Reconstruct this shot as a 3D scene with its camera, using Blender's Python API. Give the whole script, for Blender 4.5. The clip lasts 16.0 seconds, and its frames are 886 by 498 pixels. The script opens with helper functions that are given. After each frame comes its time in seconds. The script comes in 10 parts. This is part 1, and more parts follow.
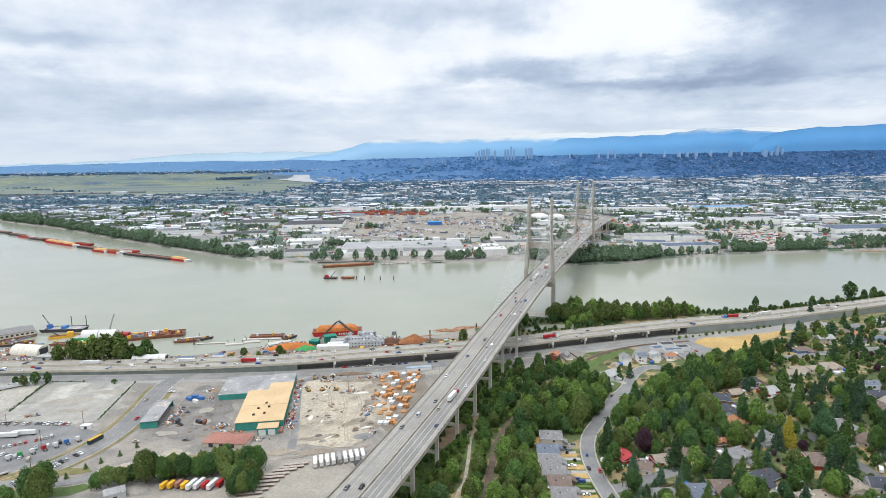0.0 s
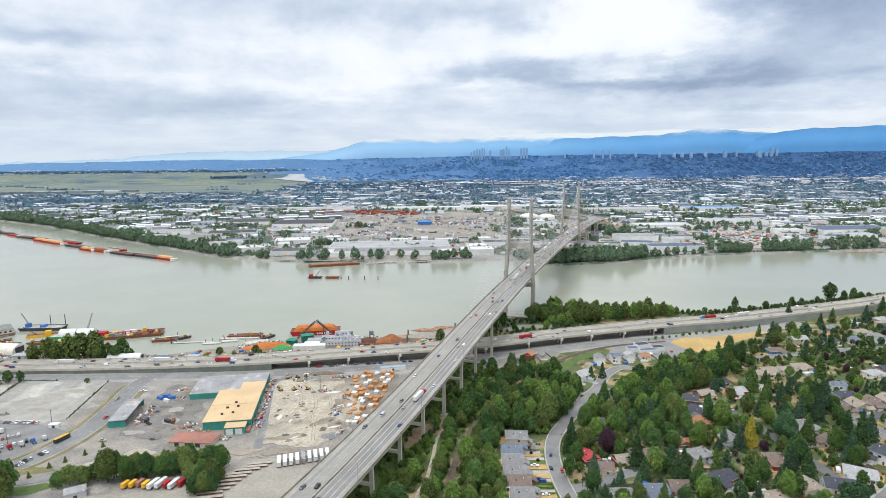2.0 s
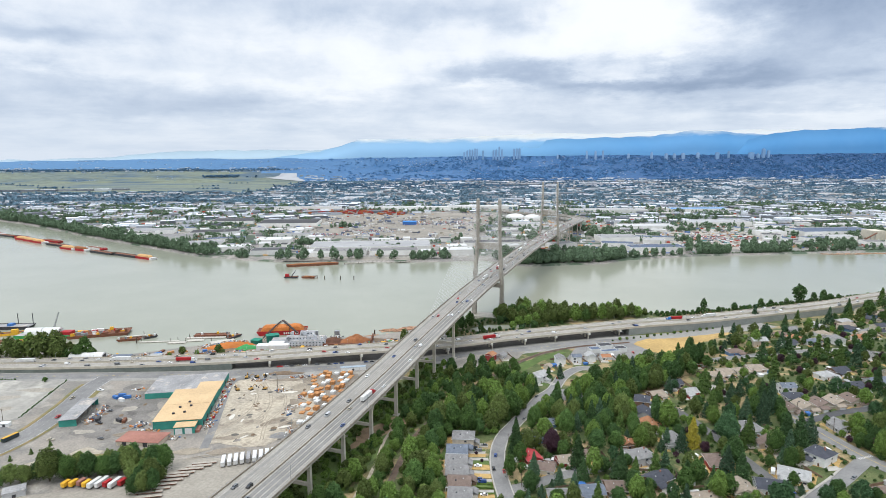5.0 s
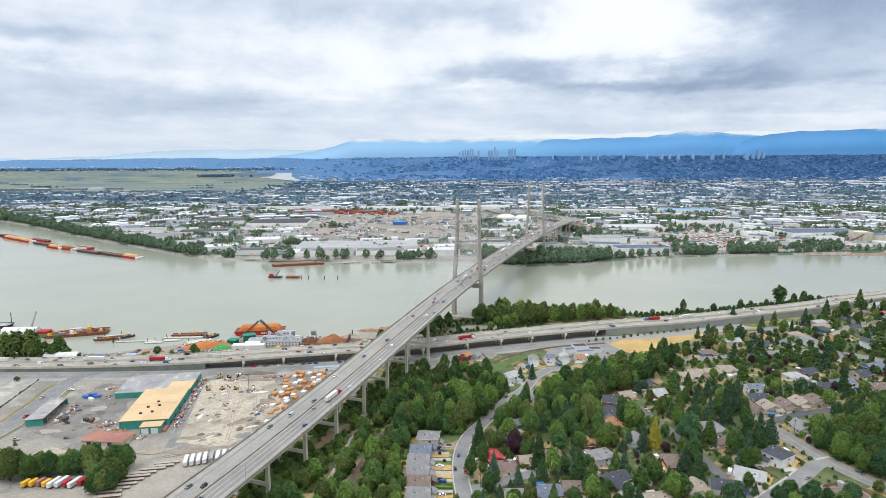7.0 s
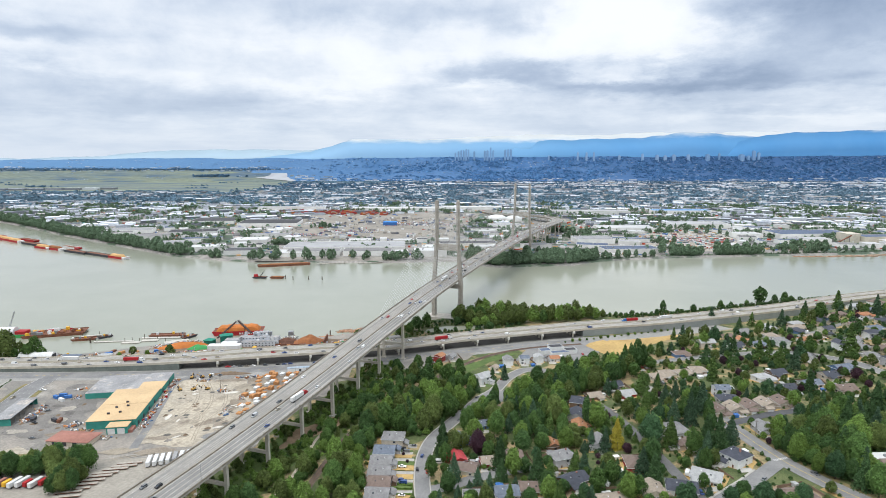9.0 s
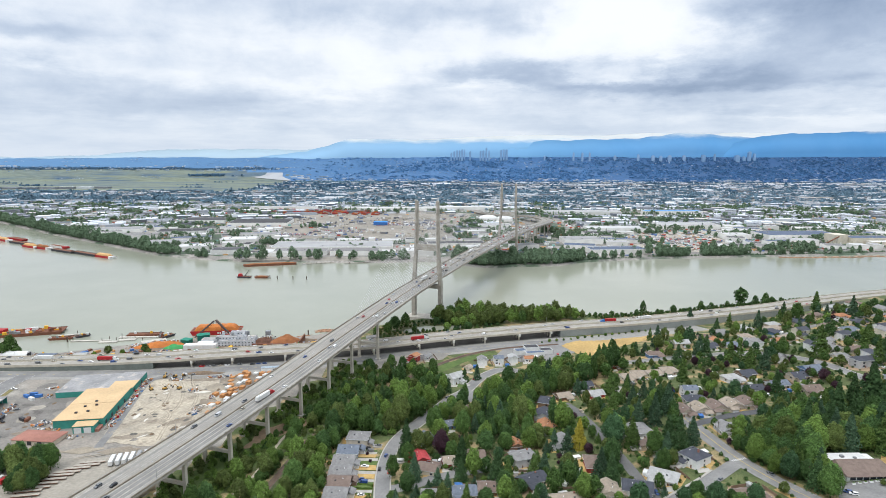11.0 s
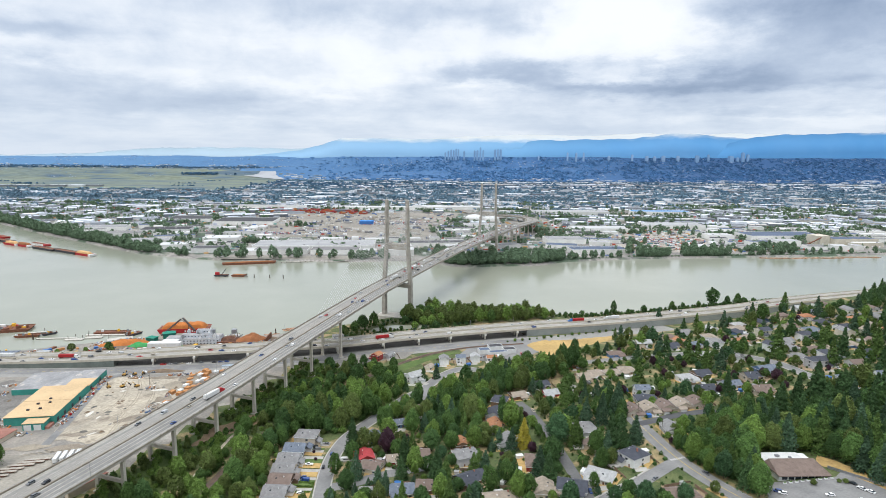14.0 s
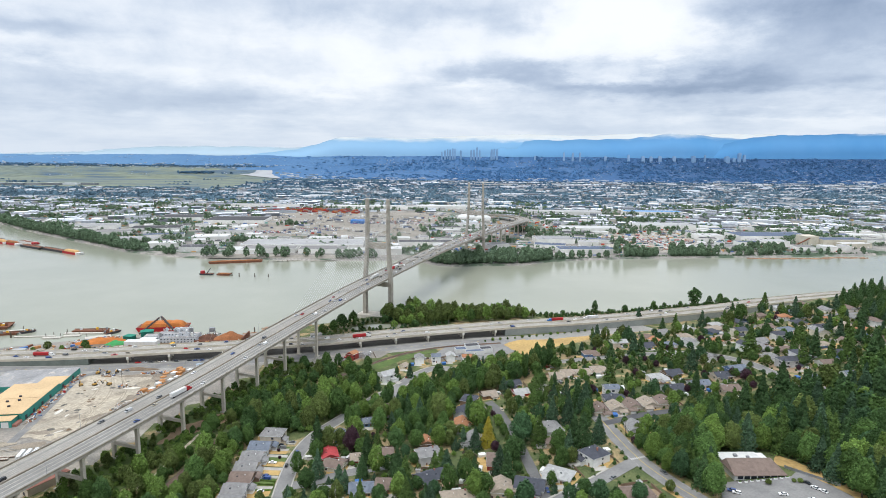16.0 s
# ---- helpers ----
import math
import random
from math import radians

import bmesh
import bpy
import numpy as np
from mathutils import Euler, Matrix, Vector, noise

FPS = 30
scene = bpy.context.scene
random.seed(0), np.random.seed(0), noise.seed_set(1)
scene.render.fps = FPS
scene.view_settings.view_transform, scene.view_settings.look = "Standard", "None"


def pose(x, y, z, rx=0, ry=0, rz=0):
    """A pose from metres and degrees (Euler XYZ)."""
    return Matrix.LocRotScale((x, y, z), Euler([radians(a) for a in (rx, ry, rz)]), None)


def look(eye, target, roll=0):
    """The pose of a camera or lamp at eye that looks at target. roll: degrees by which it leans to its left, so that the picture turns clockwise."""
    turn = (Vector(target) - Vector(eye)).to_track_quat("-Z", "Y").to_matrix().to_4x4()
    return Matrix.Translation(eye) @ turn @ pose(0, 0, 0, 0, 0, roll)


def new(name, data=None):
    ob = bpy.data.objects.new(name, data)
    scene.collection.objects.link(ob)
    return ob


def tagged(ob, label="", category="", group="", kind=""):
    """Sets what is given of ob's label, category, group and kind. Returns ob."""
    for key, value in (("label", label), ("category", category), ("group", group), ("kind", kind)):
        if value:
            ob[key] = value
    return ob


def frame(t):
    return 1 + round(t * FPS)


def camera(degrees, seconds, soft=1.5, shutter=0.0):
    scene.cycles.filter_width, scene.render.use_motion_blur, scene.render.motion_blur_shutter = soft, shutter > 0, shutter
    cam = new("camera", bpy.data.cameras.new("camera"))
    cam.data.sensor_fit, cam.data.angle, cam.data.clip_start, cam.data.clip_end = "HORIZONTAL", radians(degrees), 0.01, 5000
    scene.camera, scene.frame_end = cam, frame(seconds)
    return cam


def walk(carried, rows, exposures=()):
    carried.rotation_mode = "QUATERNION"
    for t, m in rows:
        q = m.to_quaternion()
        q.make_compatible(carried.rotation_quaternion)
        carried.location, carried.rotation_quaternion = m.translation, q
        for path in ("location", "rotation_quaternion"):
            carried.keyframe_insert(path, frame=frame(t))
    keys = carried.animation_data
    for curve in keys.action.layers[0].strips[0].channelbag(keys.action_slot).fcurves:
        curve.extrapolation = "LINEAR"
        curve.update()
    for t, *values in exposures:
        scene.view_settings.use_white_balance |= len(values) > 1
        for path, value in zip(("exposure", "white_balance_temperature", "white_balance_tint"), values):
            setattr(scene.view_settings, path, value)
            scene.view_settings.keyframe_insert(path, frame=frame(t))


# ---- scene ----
cam = camera(72.33, 16.0, soft=0.75)
METRES, EYE, TILT, LEAN, TURN = 192.3, 213.4, -9.11, 0.72, 0.0
ROWS = [
    (0.0, 0.0000, 0.0000, 0.0000, -0.000, 0.000, 0.000),
    (0.5, 0.0295, -0.0012, 0.0005, -0.047, -0.020, -0.047),
    (1.0, 0.0592, -0.0027, 0.0011, -0.094, -0.030, -0.095),
    (1.5, 0.0894, -0.0039, 0.0018, -0.150, -0.031, -0.142),
    (2.0, 0.1199, -0.0051, 0.0026, -0.197, -0.041, -0.179),
    (2.5, 0.1505, -0.0066, 0.0032, -0.244, -0.041, -0.227),
    (3.0, 0.1814, -0.0080, 0.0041, -0.291, -0.051, -0.274),
    (3.5, 0.2122, -0.0096, 0.0046, -0.338, -0.052, -0.311),
    (4.0, 0.2431, -0.0110, 0.0054, -0.384, -0.052, -0.339),
    (6.5, 0.3997, -0.0181, 0.0093, -0.618, -0.043, -0.536),
    (7.0, 0.4314, -0.0196, 0.0101, -0.645, -0.043, -0.563),
    (7.5, 0.4630, -0.0215, 0.0111, -0.692, -0.024, -0.590),
    (8.0, 0.4950, -0.0230, 0.0119, -0.719, -0.024, -0.608),
    (8.5, 0.5272, -0.0250, 0.0130, -0.736, -0.014, -0.625),
    (9.0, 0.5589, -0.0266, 0.0138, -0.763, -0.004, -0.662),
    (11.5, 0.7170, -0.0341, 0.0166, -0.907, -0.005, -0.849),
    (12.0, 0.7485, -0.0354, 0.0166, -0.923, -0.026, -0.886),
    (12.5, 0.7801, -0.0366, 0.0167, -0.950, -0.026, -0.934),
    (13.0, 0.8109, -0.0377, 0.0170, -0.987, -0.026, -0.971),
    (13.5, 0.8427, -0.0393, 0.0173, -1.014, -0.036, -1.009),
    (14.0, 0.8742, -0.0405, 0.0174, -1.051, -0.047, -1.056),
    (14.5, 0.9055, -0.0415, 0.0176, -1.057, -0.067, -1.103),
    (15.0, 0.9369, -0.0425, 0.0180, -1.084, -0.077, -1.151),
    (15.5, 0.9683, -0.0436, 0.0180, -1.101, -0.077, -1.188),
    (16.0, 0.9995, -0.0448, 0.0180, -1.118, -0.088, -1.225),
]
walk(cam, [(t, pose(0, 0, EYE, TILT, LEAN, TURN) @ pose(METRES * x, METRES * y, METRES * z, 90 + pitch, roll, yaw)) for t, x, y, z, yaw, pitch, roll in ROWS])

# ---- world and light ----
world = bpy.data.worlds.new("overcast_sky")
scene.world = world
world.use_nodes = True
wn, wl = world.node_tree.nodes, world.node_tree.links
wn.clear()
SUN_ELEV, SUN_ROT = 64.0, 215.0
CLOUDS = (
    (32.5, 10.6, 11.0, 2.6, 0.62), (36.0, 8.0, 9.0, 1.2, 0.30), (12.0, 6.3, 12.0, 1.35, 0.42), (5.0, 7.4, 5.0, 1.0, 0.22), (25.0, 6.2, 10.0, 1.2, 0.42), (3.0, 12.2, 8.0, 1.3, 0.22),
    (-8.0, 12.4, 10.0, 1.6, 0.22), (-31.0, 9.2, 9.0, 1.3, 0.30), (-24.0, 4.0, 24.0, 1.5, 0.26), (24.0, 3.6, 16.0, 0.8, 0.18), (-32.0, 5.6, 10.0, 0.8, 0.14),
    (17.0, 10.6, 8.5, 3.2, -0.46), (-8.0, 7.0, 8.0, 2.4, -0.22), (4.0, 5.6, 3.5, 0.7, -0.26), (15.5, 6.8, 3.0, 0.5, -0.30), (33.0, 3.0, 11.0, 0.6, -0.16), (31.0, 5.2, 12.0, 1.0, 0.26), (22.0, 2.2, 18.0, 0.8, 0.14), (-9.0, 0.9, 9.0, 0.8, -0.10), (-38.0, 7.3, 7.0, 0.9, -0.16),
)


def wnode(kind, **sockets):
    n = wn.new(kind)
    for k, v in sockets.items():
        n.inputs[k].default_value = v
    return n


def wmath(op, a, b=None):
    n = wn.new("ShaderNodeMath")
    n.operation = op
    for i, v in enumerate((a, b)):
        if v is None:
            continue
        if isinstance(v, (int, float)):
            n.inputs[i].default_value = v
        else:
            wl.new(v, n.inputs[i])
    return n.outputs[0]


w_sky = wn.new("ShaderNodeTexSky")
w_sky.sky_type, w_sky.sun_disc = "NISHITA", False
w_sky.sun_elevation, w_sky.sun_rotation = radians(SUN_ELEV), radians(SUN_ROT)
w_tc = wn.new("ShaderNodeTexCoord")
w_sep = wn.new("ShaderNodeSeparateXYZ")
wl.new(w_tc.outputs["Generated"], w_sep.inputs[0])
w_u = wmath("ARCTAN2", w_sep.outputs[0], w_sep.outputs[1])
w_e = wmath("ARCSINE", w_sep.outputs[2])


def wvec(op, a, b):
    n = wn.new("ShaderNodeVectorMath")
    n.operation = op
    for i, v in enumerate((a, b)):
        if isinstance(v, tuple):
            n.inputs[i].default_value = v
        else:
            wl.new(v, n.inputs[i])
    return n


w_p = wn.new("ShaderNodeCombineXYZ")
wl.new(w_u, w_p.inputs[0])
wl.new(w_e, w_p.inputs[1])
w_q = wn.new("ShaderNodeCombineXYZ")
wl.new(w_u, w_q.inputs[0])
wl.new(wmath("MULTIPLY", wmath("LOGARITHM", wmath("ADD", wmath("MAXIMUM", w_e, 0.0), 0.06), 2.718), 0.62), w_q.inputs[1])


def cloud_noise(su, sv, seed, detail, rough, distort=0.0, out="Fac"):
    v = wvec("MULTIPLY", w_q.outputs[0], (su, sv, 1.0))
    v = wvec("ADD", v.outputs[0], (0.0, 0.0, seed))
    n = wnode("ShaderNodeTexNoise", Scale=1.0, Detail=detail, Roughness=rough, Distortion=distort)
    wl.new(v.outputs[0], n.inputs["Vector"])
    return n.outputs[out]


w_bend = wvec("SUBTRACT", cloud_noise(7.0, 5.5, 2.4, 7.0, 0.6, 0.0, "Color"), (0.5, 0.5, 0.5))
w_bend = wvec("MULTIPLY", w_bend.outputs[0], (0.34, 0.10, 0.0))
w_pp = wvec("ADD", w_p.outputs[0], w_bend.outputs[0]).outputs[0]
# thick and thin parts of the cloud: azimuth, elevation, half widths (degrees), thickness
w_mix = None
for az, el, ha, he, amount in CLOUDS:
    d = wvec("SUBTRACT", w_pp, (radians(az), radians(el), 0.0))
    d = wvec("MULTIPLY", d.outputs[0], (1 / radians(ha), 1 / radians(he), 0.0))
    d = wvec("DOT_PRODUCT", d.outputs[0], d.outputs[0])
    g = wmath("MULTIPLY", wmath("EXPONENT", wmath("MULTIPLY", d.outputs["Value"], -1.0)), amount)
    w_mix = g if w_mix is None else wmath("ADD", w_mix, g)
w_billow = wmath("SUBTRACT", cloud_noise(10.0, 5.2, 7.7, 9.0, 0.58, 0.2), 0.5)
w_wisp = wmath("SUBTRACT", cloud_noise(4.0, 8.0, 15.1, 6.0, 0.55, 0.3), 0.5)
w_mix = wmath("ADD", wmath("ADD", w_mix, 0.30), wmath("ADD", wmath("MULTIPLY", w_billow, 0.66), wmath("MULTIPLY", w_wisp, 0.34)))
w_ramp = wn.new("ShaderNodeValToRGB")
els = w_ramp.color_ramp.elements
els[0].position, els[0].color = 0.0, (1.03, 1.07, 1.13, 1)
els[1].position, els[1].color = 1.0, (0.31, 0.40, 0.56, 1)
for pos, col in ((0.20, (0.94, 0.99, 1.06, 1)), (0.38, (0.75, 0.83, 0.95, 1)), (0.56, (0.585, 0.68, 0.83, 1)), (0.78, (0.43, 0.525, 0.69, 1))):
    e = els.new(pos)
    e.color = col
wl.new(w_mix, w_ramp.inputs[0])
# a paler, evenly lit band of cloud towards the horizon
w_low = wn.new("ShaderNodeMapRange")
w_low.inputs["From Min"].default_value, w_low.inputs["From Max"].default_value = 0.015, 0.075
w_low.inputs["To Min"].default_value, w_low.inputs["To Max"].default_value = 0.55, 0.0
wl.new(w_sep.outputs[2], w_low.inputs["Value"])
w_pale = wn.new("ShaderNodeMixRGB")
w_pale.inputs[2].default_value = (0.62, 0.73, 0.88, 1)
wl.new(w_low.outputs[0], w_pale.inputs[0])
wl.new(w_ramp.outputs[0], w_pale.inputs[1])
# an overcast sky is brightest overhead
w_high = wn.new("ShaderNodeMapRange")
w_high.interpolation_type = "SMOOTHSTEP"
w_high.inputs["From Min"].default_value, w_high.inputs["From Max"].default_value = 0.28, 0.85
w_high.inputs["To Min"].default_value, w_high.inputs["To Max"].default_value = 1.0, 2.0
wl.new(w_sep.outputs[2], w_high.inputs["Value"])
w_cloud = wn.new("ShaderNodeBackground")
wl.new(w_high.outputs[0], w_cloud.inputs["Strength"])
wl.new(w_pale.outputs[0], w_cloud.inputs[0])
w_clear = wnode("ShaderNodeBackground", Strength=0.10)
wl.new(w_sky.outputs[0], w_clear.inputs[0])
w_both = wn.new("ShaderNodeMixShader")
w_both.inputs[0].default_value = 0.93
wl.new(w_clear.outputs[0], w_both.inputs[1])
wl.new(w_cloud.outputs[0], w_both.inputs[2])
w_out = wn.new("ShaderNodeOutputWorld")
wl.new(w_both.outputs[0], w_out.inputs[0])

sun = new("sun", bpy.data.lights.new("sun", "SUN"))
sun.data.energy, sun.data.angle, sun.data.color = 1.5, radians(24), (1.0, 0.96, 0.9)
sun.matrix_world = look((0, 0, 900), (400 * math.sin(radians(35)), 400 * math.cos(radians(35)), 900 - 400 * math.tan(radians(SUN_ELEV))))

# ---- materials ----
MATS = {}


def material(name, col, rough=0.85, vary=0.25, scale=0.5, col2=None, grain=0.0, metal=0.0, bump=0.0, spot=None, random=0.0, island=0.0, glow=0.0, spec=0.3, coords="Object", stretch=None):
    """A surface with broad stains and fine grain; col2 is the stain's colour, spot=(colour, scale, low, high) a second kind of patch."""
    if name in MATS:
        return MATS[name]
    m = bpy.data.materials.new(name)
    m.use_nodes = True
    nd, ln = m.node_tree.nodes, m.node_tree.links
    b = nd["Principled BSDF"]
    b.inputs["Roughness"].default_value, b.inputs["Metallic"].default_value = rough, metal
    b.inputs["Specular IOR Level"].default_value = spec
    tc = nd.new("ShaderNodeTexCoord")
    src = tc.outputs[coords]
    if stretch:
        mp = nd.new("ShaderNodeMapping")
        mp.inputs["Scale"].default_value = stretch
        ln.new(src, mp.inputs[0])
        src = mp.outputs[0]

    def tex(sc, detail=5.0):
        n = nd.new("ShaderNodeTexNoise")
        n.inputs["Scale"].default_value, n.inputs["Detail"].default_value = sc, detail
        n.inputs["Roughness"].default_value = 0.6
        ln.new(src, n.inputs["Vector"])
        return n.outputs["Fac"]

    def mix(fac, a, c, kind="MIX"):
        n = nd.new("ShaderNodeMixRGB")
        n.blend_type = kind
        for i, v in ((0, fac), (1, a), (2, c)):
            if isinstance(v, (int, float)):
                n.inputs[i].default_value = v
            elif isinstance(v, tuple):
                n.inputs[i].default_value = (*v[:3], 1)
            else:
                ln.new(v, n.inputs[i])
        return n.outputs[0]

    def spread(fac, lo, hi, a=0.0, z=1.0):
        n = nd.new("ShaderNodeMapRange")
        n.inputs["From Min"].default_value, n.inputs["From Max"].default_value = lo, hi
        n.inputs["To Min"].default_value, n.inputs["To Max"].default_value = a, z
        ln.new(fac, n.inputs["Value"])
        return n.outputs[0]

    c2 = col2 or tuple(max(0.0, v * (1 - vary)) for v in col)
    c = mix(spread(tex(scale), 0.38, 0.62), col, c2)
    if spot:
        c = mix(spread(tex(spot[1], 6.0), spot[2], spot[3]), c, spot[0])
    if grain:
        g = spread(tex(scale * 14, 3.0), 0.3, 0.7, 1 - grain, 1 + grain)
        cmb = nd.new("ShaderNodeCombineXYZ")
        for i in range(3):
            ln.new(g, cmb.inputs[i])
        c = mix(1.0, c, cmb.outputs[0], "MULTIPLY")
    if random or island:
        for k, r in ((island, nd.new("ShaderNodeNewGeometry").outputs["Random Per Island"]), (random, nd.new("ShaderNodeObjectInfo").outputs["Random"])):
            if not k:
                continue
            g = spread(r, 0, 1, 1 - k, 1 + k)
            cmb = nd.new("ShaderNodeCombineXYZ")
            for i in range(3):
                ln.new(g, cmb.inputs[i])
            c = mix(1.0, c, cmb.outputs[0], "MULTIPLY")
    ln.new(c, b.inputs["Base Color"])
    if glow:
        ln.new(c, b.inputs["Emission Color"])
        b.inputs["Emission Strength"].default_value = glow
    if bump:
        bp = nd.new("ShaderNodeBump")
        bp.inputs["Strength"].default_value, bp.inputs["Distance"].default_value = bump, 0.3
        ln.new(tex(scale * 6), bp.inputs["Height"])
        ln.new(bp.outputs[0], b.inputs["Normal"])
    MATS[name] = m
    return m


def ramp_island(name, cols, rough=0.8):
    """Each island of the mesh takes one of several colours."""
    if name in MATS:
        return MATS[name]
    m = material(name, cols[0], rough)
    nd, ln = m.node_tree.nodes, m.node_tree.links
    r = nd.new("ShaderNodeNewGeometry").outputs["Random Per Island"]
    cr = nd.new("ShaderNodeValToRGB")
    cr.color_ramp.interpolation = "CONSTANT"
    el = cr.color_ramp.elements
    for i, c in enumerate(cols):
        e = el[i] if i < 2 else el.new(i / len(cols))
        e.position, e.color = i / len(cols), (*c, 1)
    ln.new(r, cr.inputs[0])
    t = nd.new("ShaderNodeTexNoise")
    t.inputs["Scale"].default_value, t.inputs["Detail"].default_value = 0.15, 6
    tc = nd.new("ShaderNodeTexCoord")
    ln.new(tc.outputs["Object"], t.inputs["Vector"])
    mr = nd.new("ShaderNodeMapRange")
    mr.inputs["From Min"].default_value, mr.inputs["From Max"].default_value = 0.3, 0.7
    mr.inputs["To Min"].default_value, mr.inputs["To Max"].default_value = 0.78, 1.12
    ln.new(t.outputs["Fac"], mr.inputs["Value"])
    mx = nd.new("ShaderNodeMixRGB")
    mx.blend_type = "MULTIPLY"
    mx.inputs[0].default_value = 1
    ln.new(cr.outputs[0], mx.inputs[1])
    ln.new(mr.outputs[0], mx.inputs[2])
    ln.new(mx.outputs[0], nd["Principled BSDF"].inputs["Base Color"])
    return m


CONCRETE = material("weathered_concrete", (0.40, 0.37, 0.32), 0.9, 0.3, 0.12, grain=0.12, col2=(0.29, 0.265, 0.225))
FASCIA = material("beige_concrete_fascia", (0.50, 0.455, 0.37), 0.9, 0.2, 0.2, grain=0.12, col2=(0.41, 0.37, 0.30))
# a brighter copy of the concrete, making up in colour for dim light below
PIER = material("sun_bleached_pier_concrete", (0.56, 0.52, 0.44), 0.9, 0.2, 0.12, grain=0.12, col2=(0.46, 0.42, 0.35))
CONCRETE_PALE = material("pale_concrete", (0.52, 0.49, 0.43), 0.9, 0.2, 0.2, grain=0.1)
DECK_TOP = material("worn_deck_paving", (0.345, 0.325, 0.285), 0.9, 0.2, 0.05, grain=0.12, col2=(0.275, 0.258, 0.226))
EDGE = material("stained_parapet_concrete", (0.30, 0.265, 0.21), 0.9, 0.3, 0.15, grain=0.15, col2=(0.22, 0.19, 0.15))
ASPHALT = material("worn_asphalt", (0.235, 0.23, 0.22), 0.9, 0.25, 0.06, grain=0.12, col2=(0.175, 0.172, 0.168))
ASPHALT_DARK = material("dark_asphalt", (0.10, 0.10, 0.105), 0.9, 0.25, 0.06, grain=0.12)
GRAVEL = material("grey_gravel", (0.29, 0.26, 0.222), 0.95, 0.3, 0.045, grain=0.2, col2=(0.20, 0.188, 0.168), spot=((0.38, 0.355, 0.31), 0.022, 0.54, 0.66))
SAND = material("pale_sand", (0.43, 0.375, 0.29), 0.95, 0.2, 0.03, grain=0.25, col2=(0.315, 0.28, 0.225), spot=((0.215, 0.18, 0.14), 0.05, 0.55, 0.66))
EARTH = material("brown_earth", (0.21, 0.15, 0.10), 0.95, 0.3, 0.05, grain=0.2, col2=(0.14, 0.105, 0.075))
GRASS = material("lawn_and_scrub", (0.112, 0.130, 0.052), 0.95, 0.3, 0.09, grain=0.35, col2=(0.062, 0.088, 0.031), spot=((0.31, 0.235, 0.125), 0.05, 0.50, 0.60))
GRASS_BANK = material("rough_green_grass", (0.11, 0.16, 0.045), 0.95, 0.3, 0.08, grain=0.25, col2=(0.075, 0.115, 0.035))
VERGE = material("scruffy_verge", (0.27, 0.20, 0.10), 0.95, 0.3, 0.12, grain=0.25, col2=(0.15, 0.15, 0.06))
DRY = material("dry_yellow_grass", (0.47, 0.32, 0.125), 0.95, 0.25, 0.03, grain=0.2, col2=(0.37, 0.25, 0.10))
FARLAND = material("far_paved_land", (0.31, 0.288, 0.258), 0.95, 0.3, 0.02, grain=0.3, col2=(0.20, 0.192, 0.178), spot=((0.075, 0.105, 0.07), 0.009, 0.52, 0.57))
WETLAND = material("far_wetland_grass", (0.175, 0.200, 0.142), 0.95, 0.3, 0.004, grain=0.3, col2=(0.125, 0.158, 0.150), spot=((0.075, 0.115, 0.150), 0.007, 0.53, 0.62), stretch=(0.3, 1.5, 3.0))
# distance haze is put into this ground's blue-green colour
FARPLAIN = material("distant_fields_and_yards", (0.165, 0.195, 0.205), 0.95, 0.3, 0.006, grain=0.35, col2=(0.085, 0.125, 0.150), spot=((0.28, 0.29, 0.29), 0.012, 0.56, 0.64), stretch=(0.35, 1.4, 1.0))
LINE = material("white_road_paint", (0.72, 0.71, 0.68), 0.8, 0.2, 0.3)
LINE_WORN = material("worn_lane_paint", (0.46, 0.45, 0.42), 0.9, 0.3, 0.3)
LINE_YELLOW = material("yellow_road_paint", (0.62, 0.46, 0.10), 0.8, 0.2, 0.3)
STEEL = material("grey_steel", (0.33, 0.34, 0.35), 0.5, 0.2, 0.4, metal=0.6)
RUST = material("rusty_steel", (0.20, 0.085, 0.05), 0.85, 0.35, 0.3, grain=0.2)
BARK = material("bark", (0.10, 0.075, 0.055), 0.95, 0.3, 1.5)
GLASS = material("dark_window_glass", (0.035, 0.045, 0.055), 0.12, 0.2, 0.6, spec=0.6)
RUBBER = material("tyre_rubber", (0.02, 0.02, 0.02), 0.9, 0.2, 2.0)
CABLE = material("pale_cable_sheath", (0.52, 0.52, 0.50), 0.7, 0.1, 0.1)
WHITE = material("white_paint", (0.66, 0.66, 0.64), 0.6, 0.12, 0.4)
RED = material("red_paint", (0.38, 0.022, 0.025), 0.6, 0.2, 0.3)
BLUE = material("blue_paint", (0.05, 0.16, 0.42), 0.6, 0.2, 0.3)
TEAL = material("teal_wall_cladding", (0.05, 0.27, 0.22), 0.7, 0.2, 0.15, grain=0.08)
GREEN = material("green_paint", (0.06, 0.33, 0.10), 0.7, 0.25, 0.2)
YELLOW = material("yellow_paint", (0.75, 0.42, 0.04), 0.6, 0.2, 0.3)
ORANGE_CHIPS = material("orange_wood_chips", (0.50, 0.17, 0.045), 0.95, 0.25, 0.1, grain=0.2, bump=0.6)
BROWN_CHIPS = material("brown_bark_chips", (0.30, 0.12, 0.05), 0.95, 0.3, 0.1, grain=0.2, bump=0.6)
TAN_CHIPS = material("tan_wood_chips", (0.60, 0.36, 0.16), 0.95, 0.2, 0.1, grain=0.2, bump=0.5)
LUMBER = material("orange_timber", (0.52, 0.25, 0.10), 0.85, 0.25, 0.6, grain=0.15)
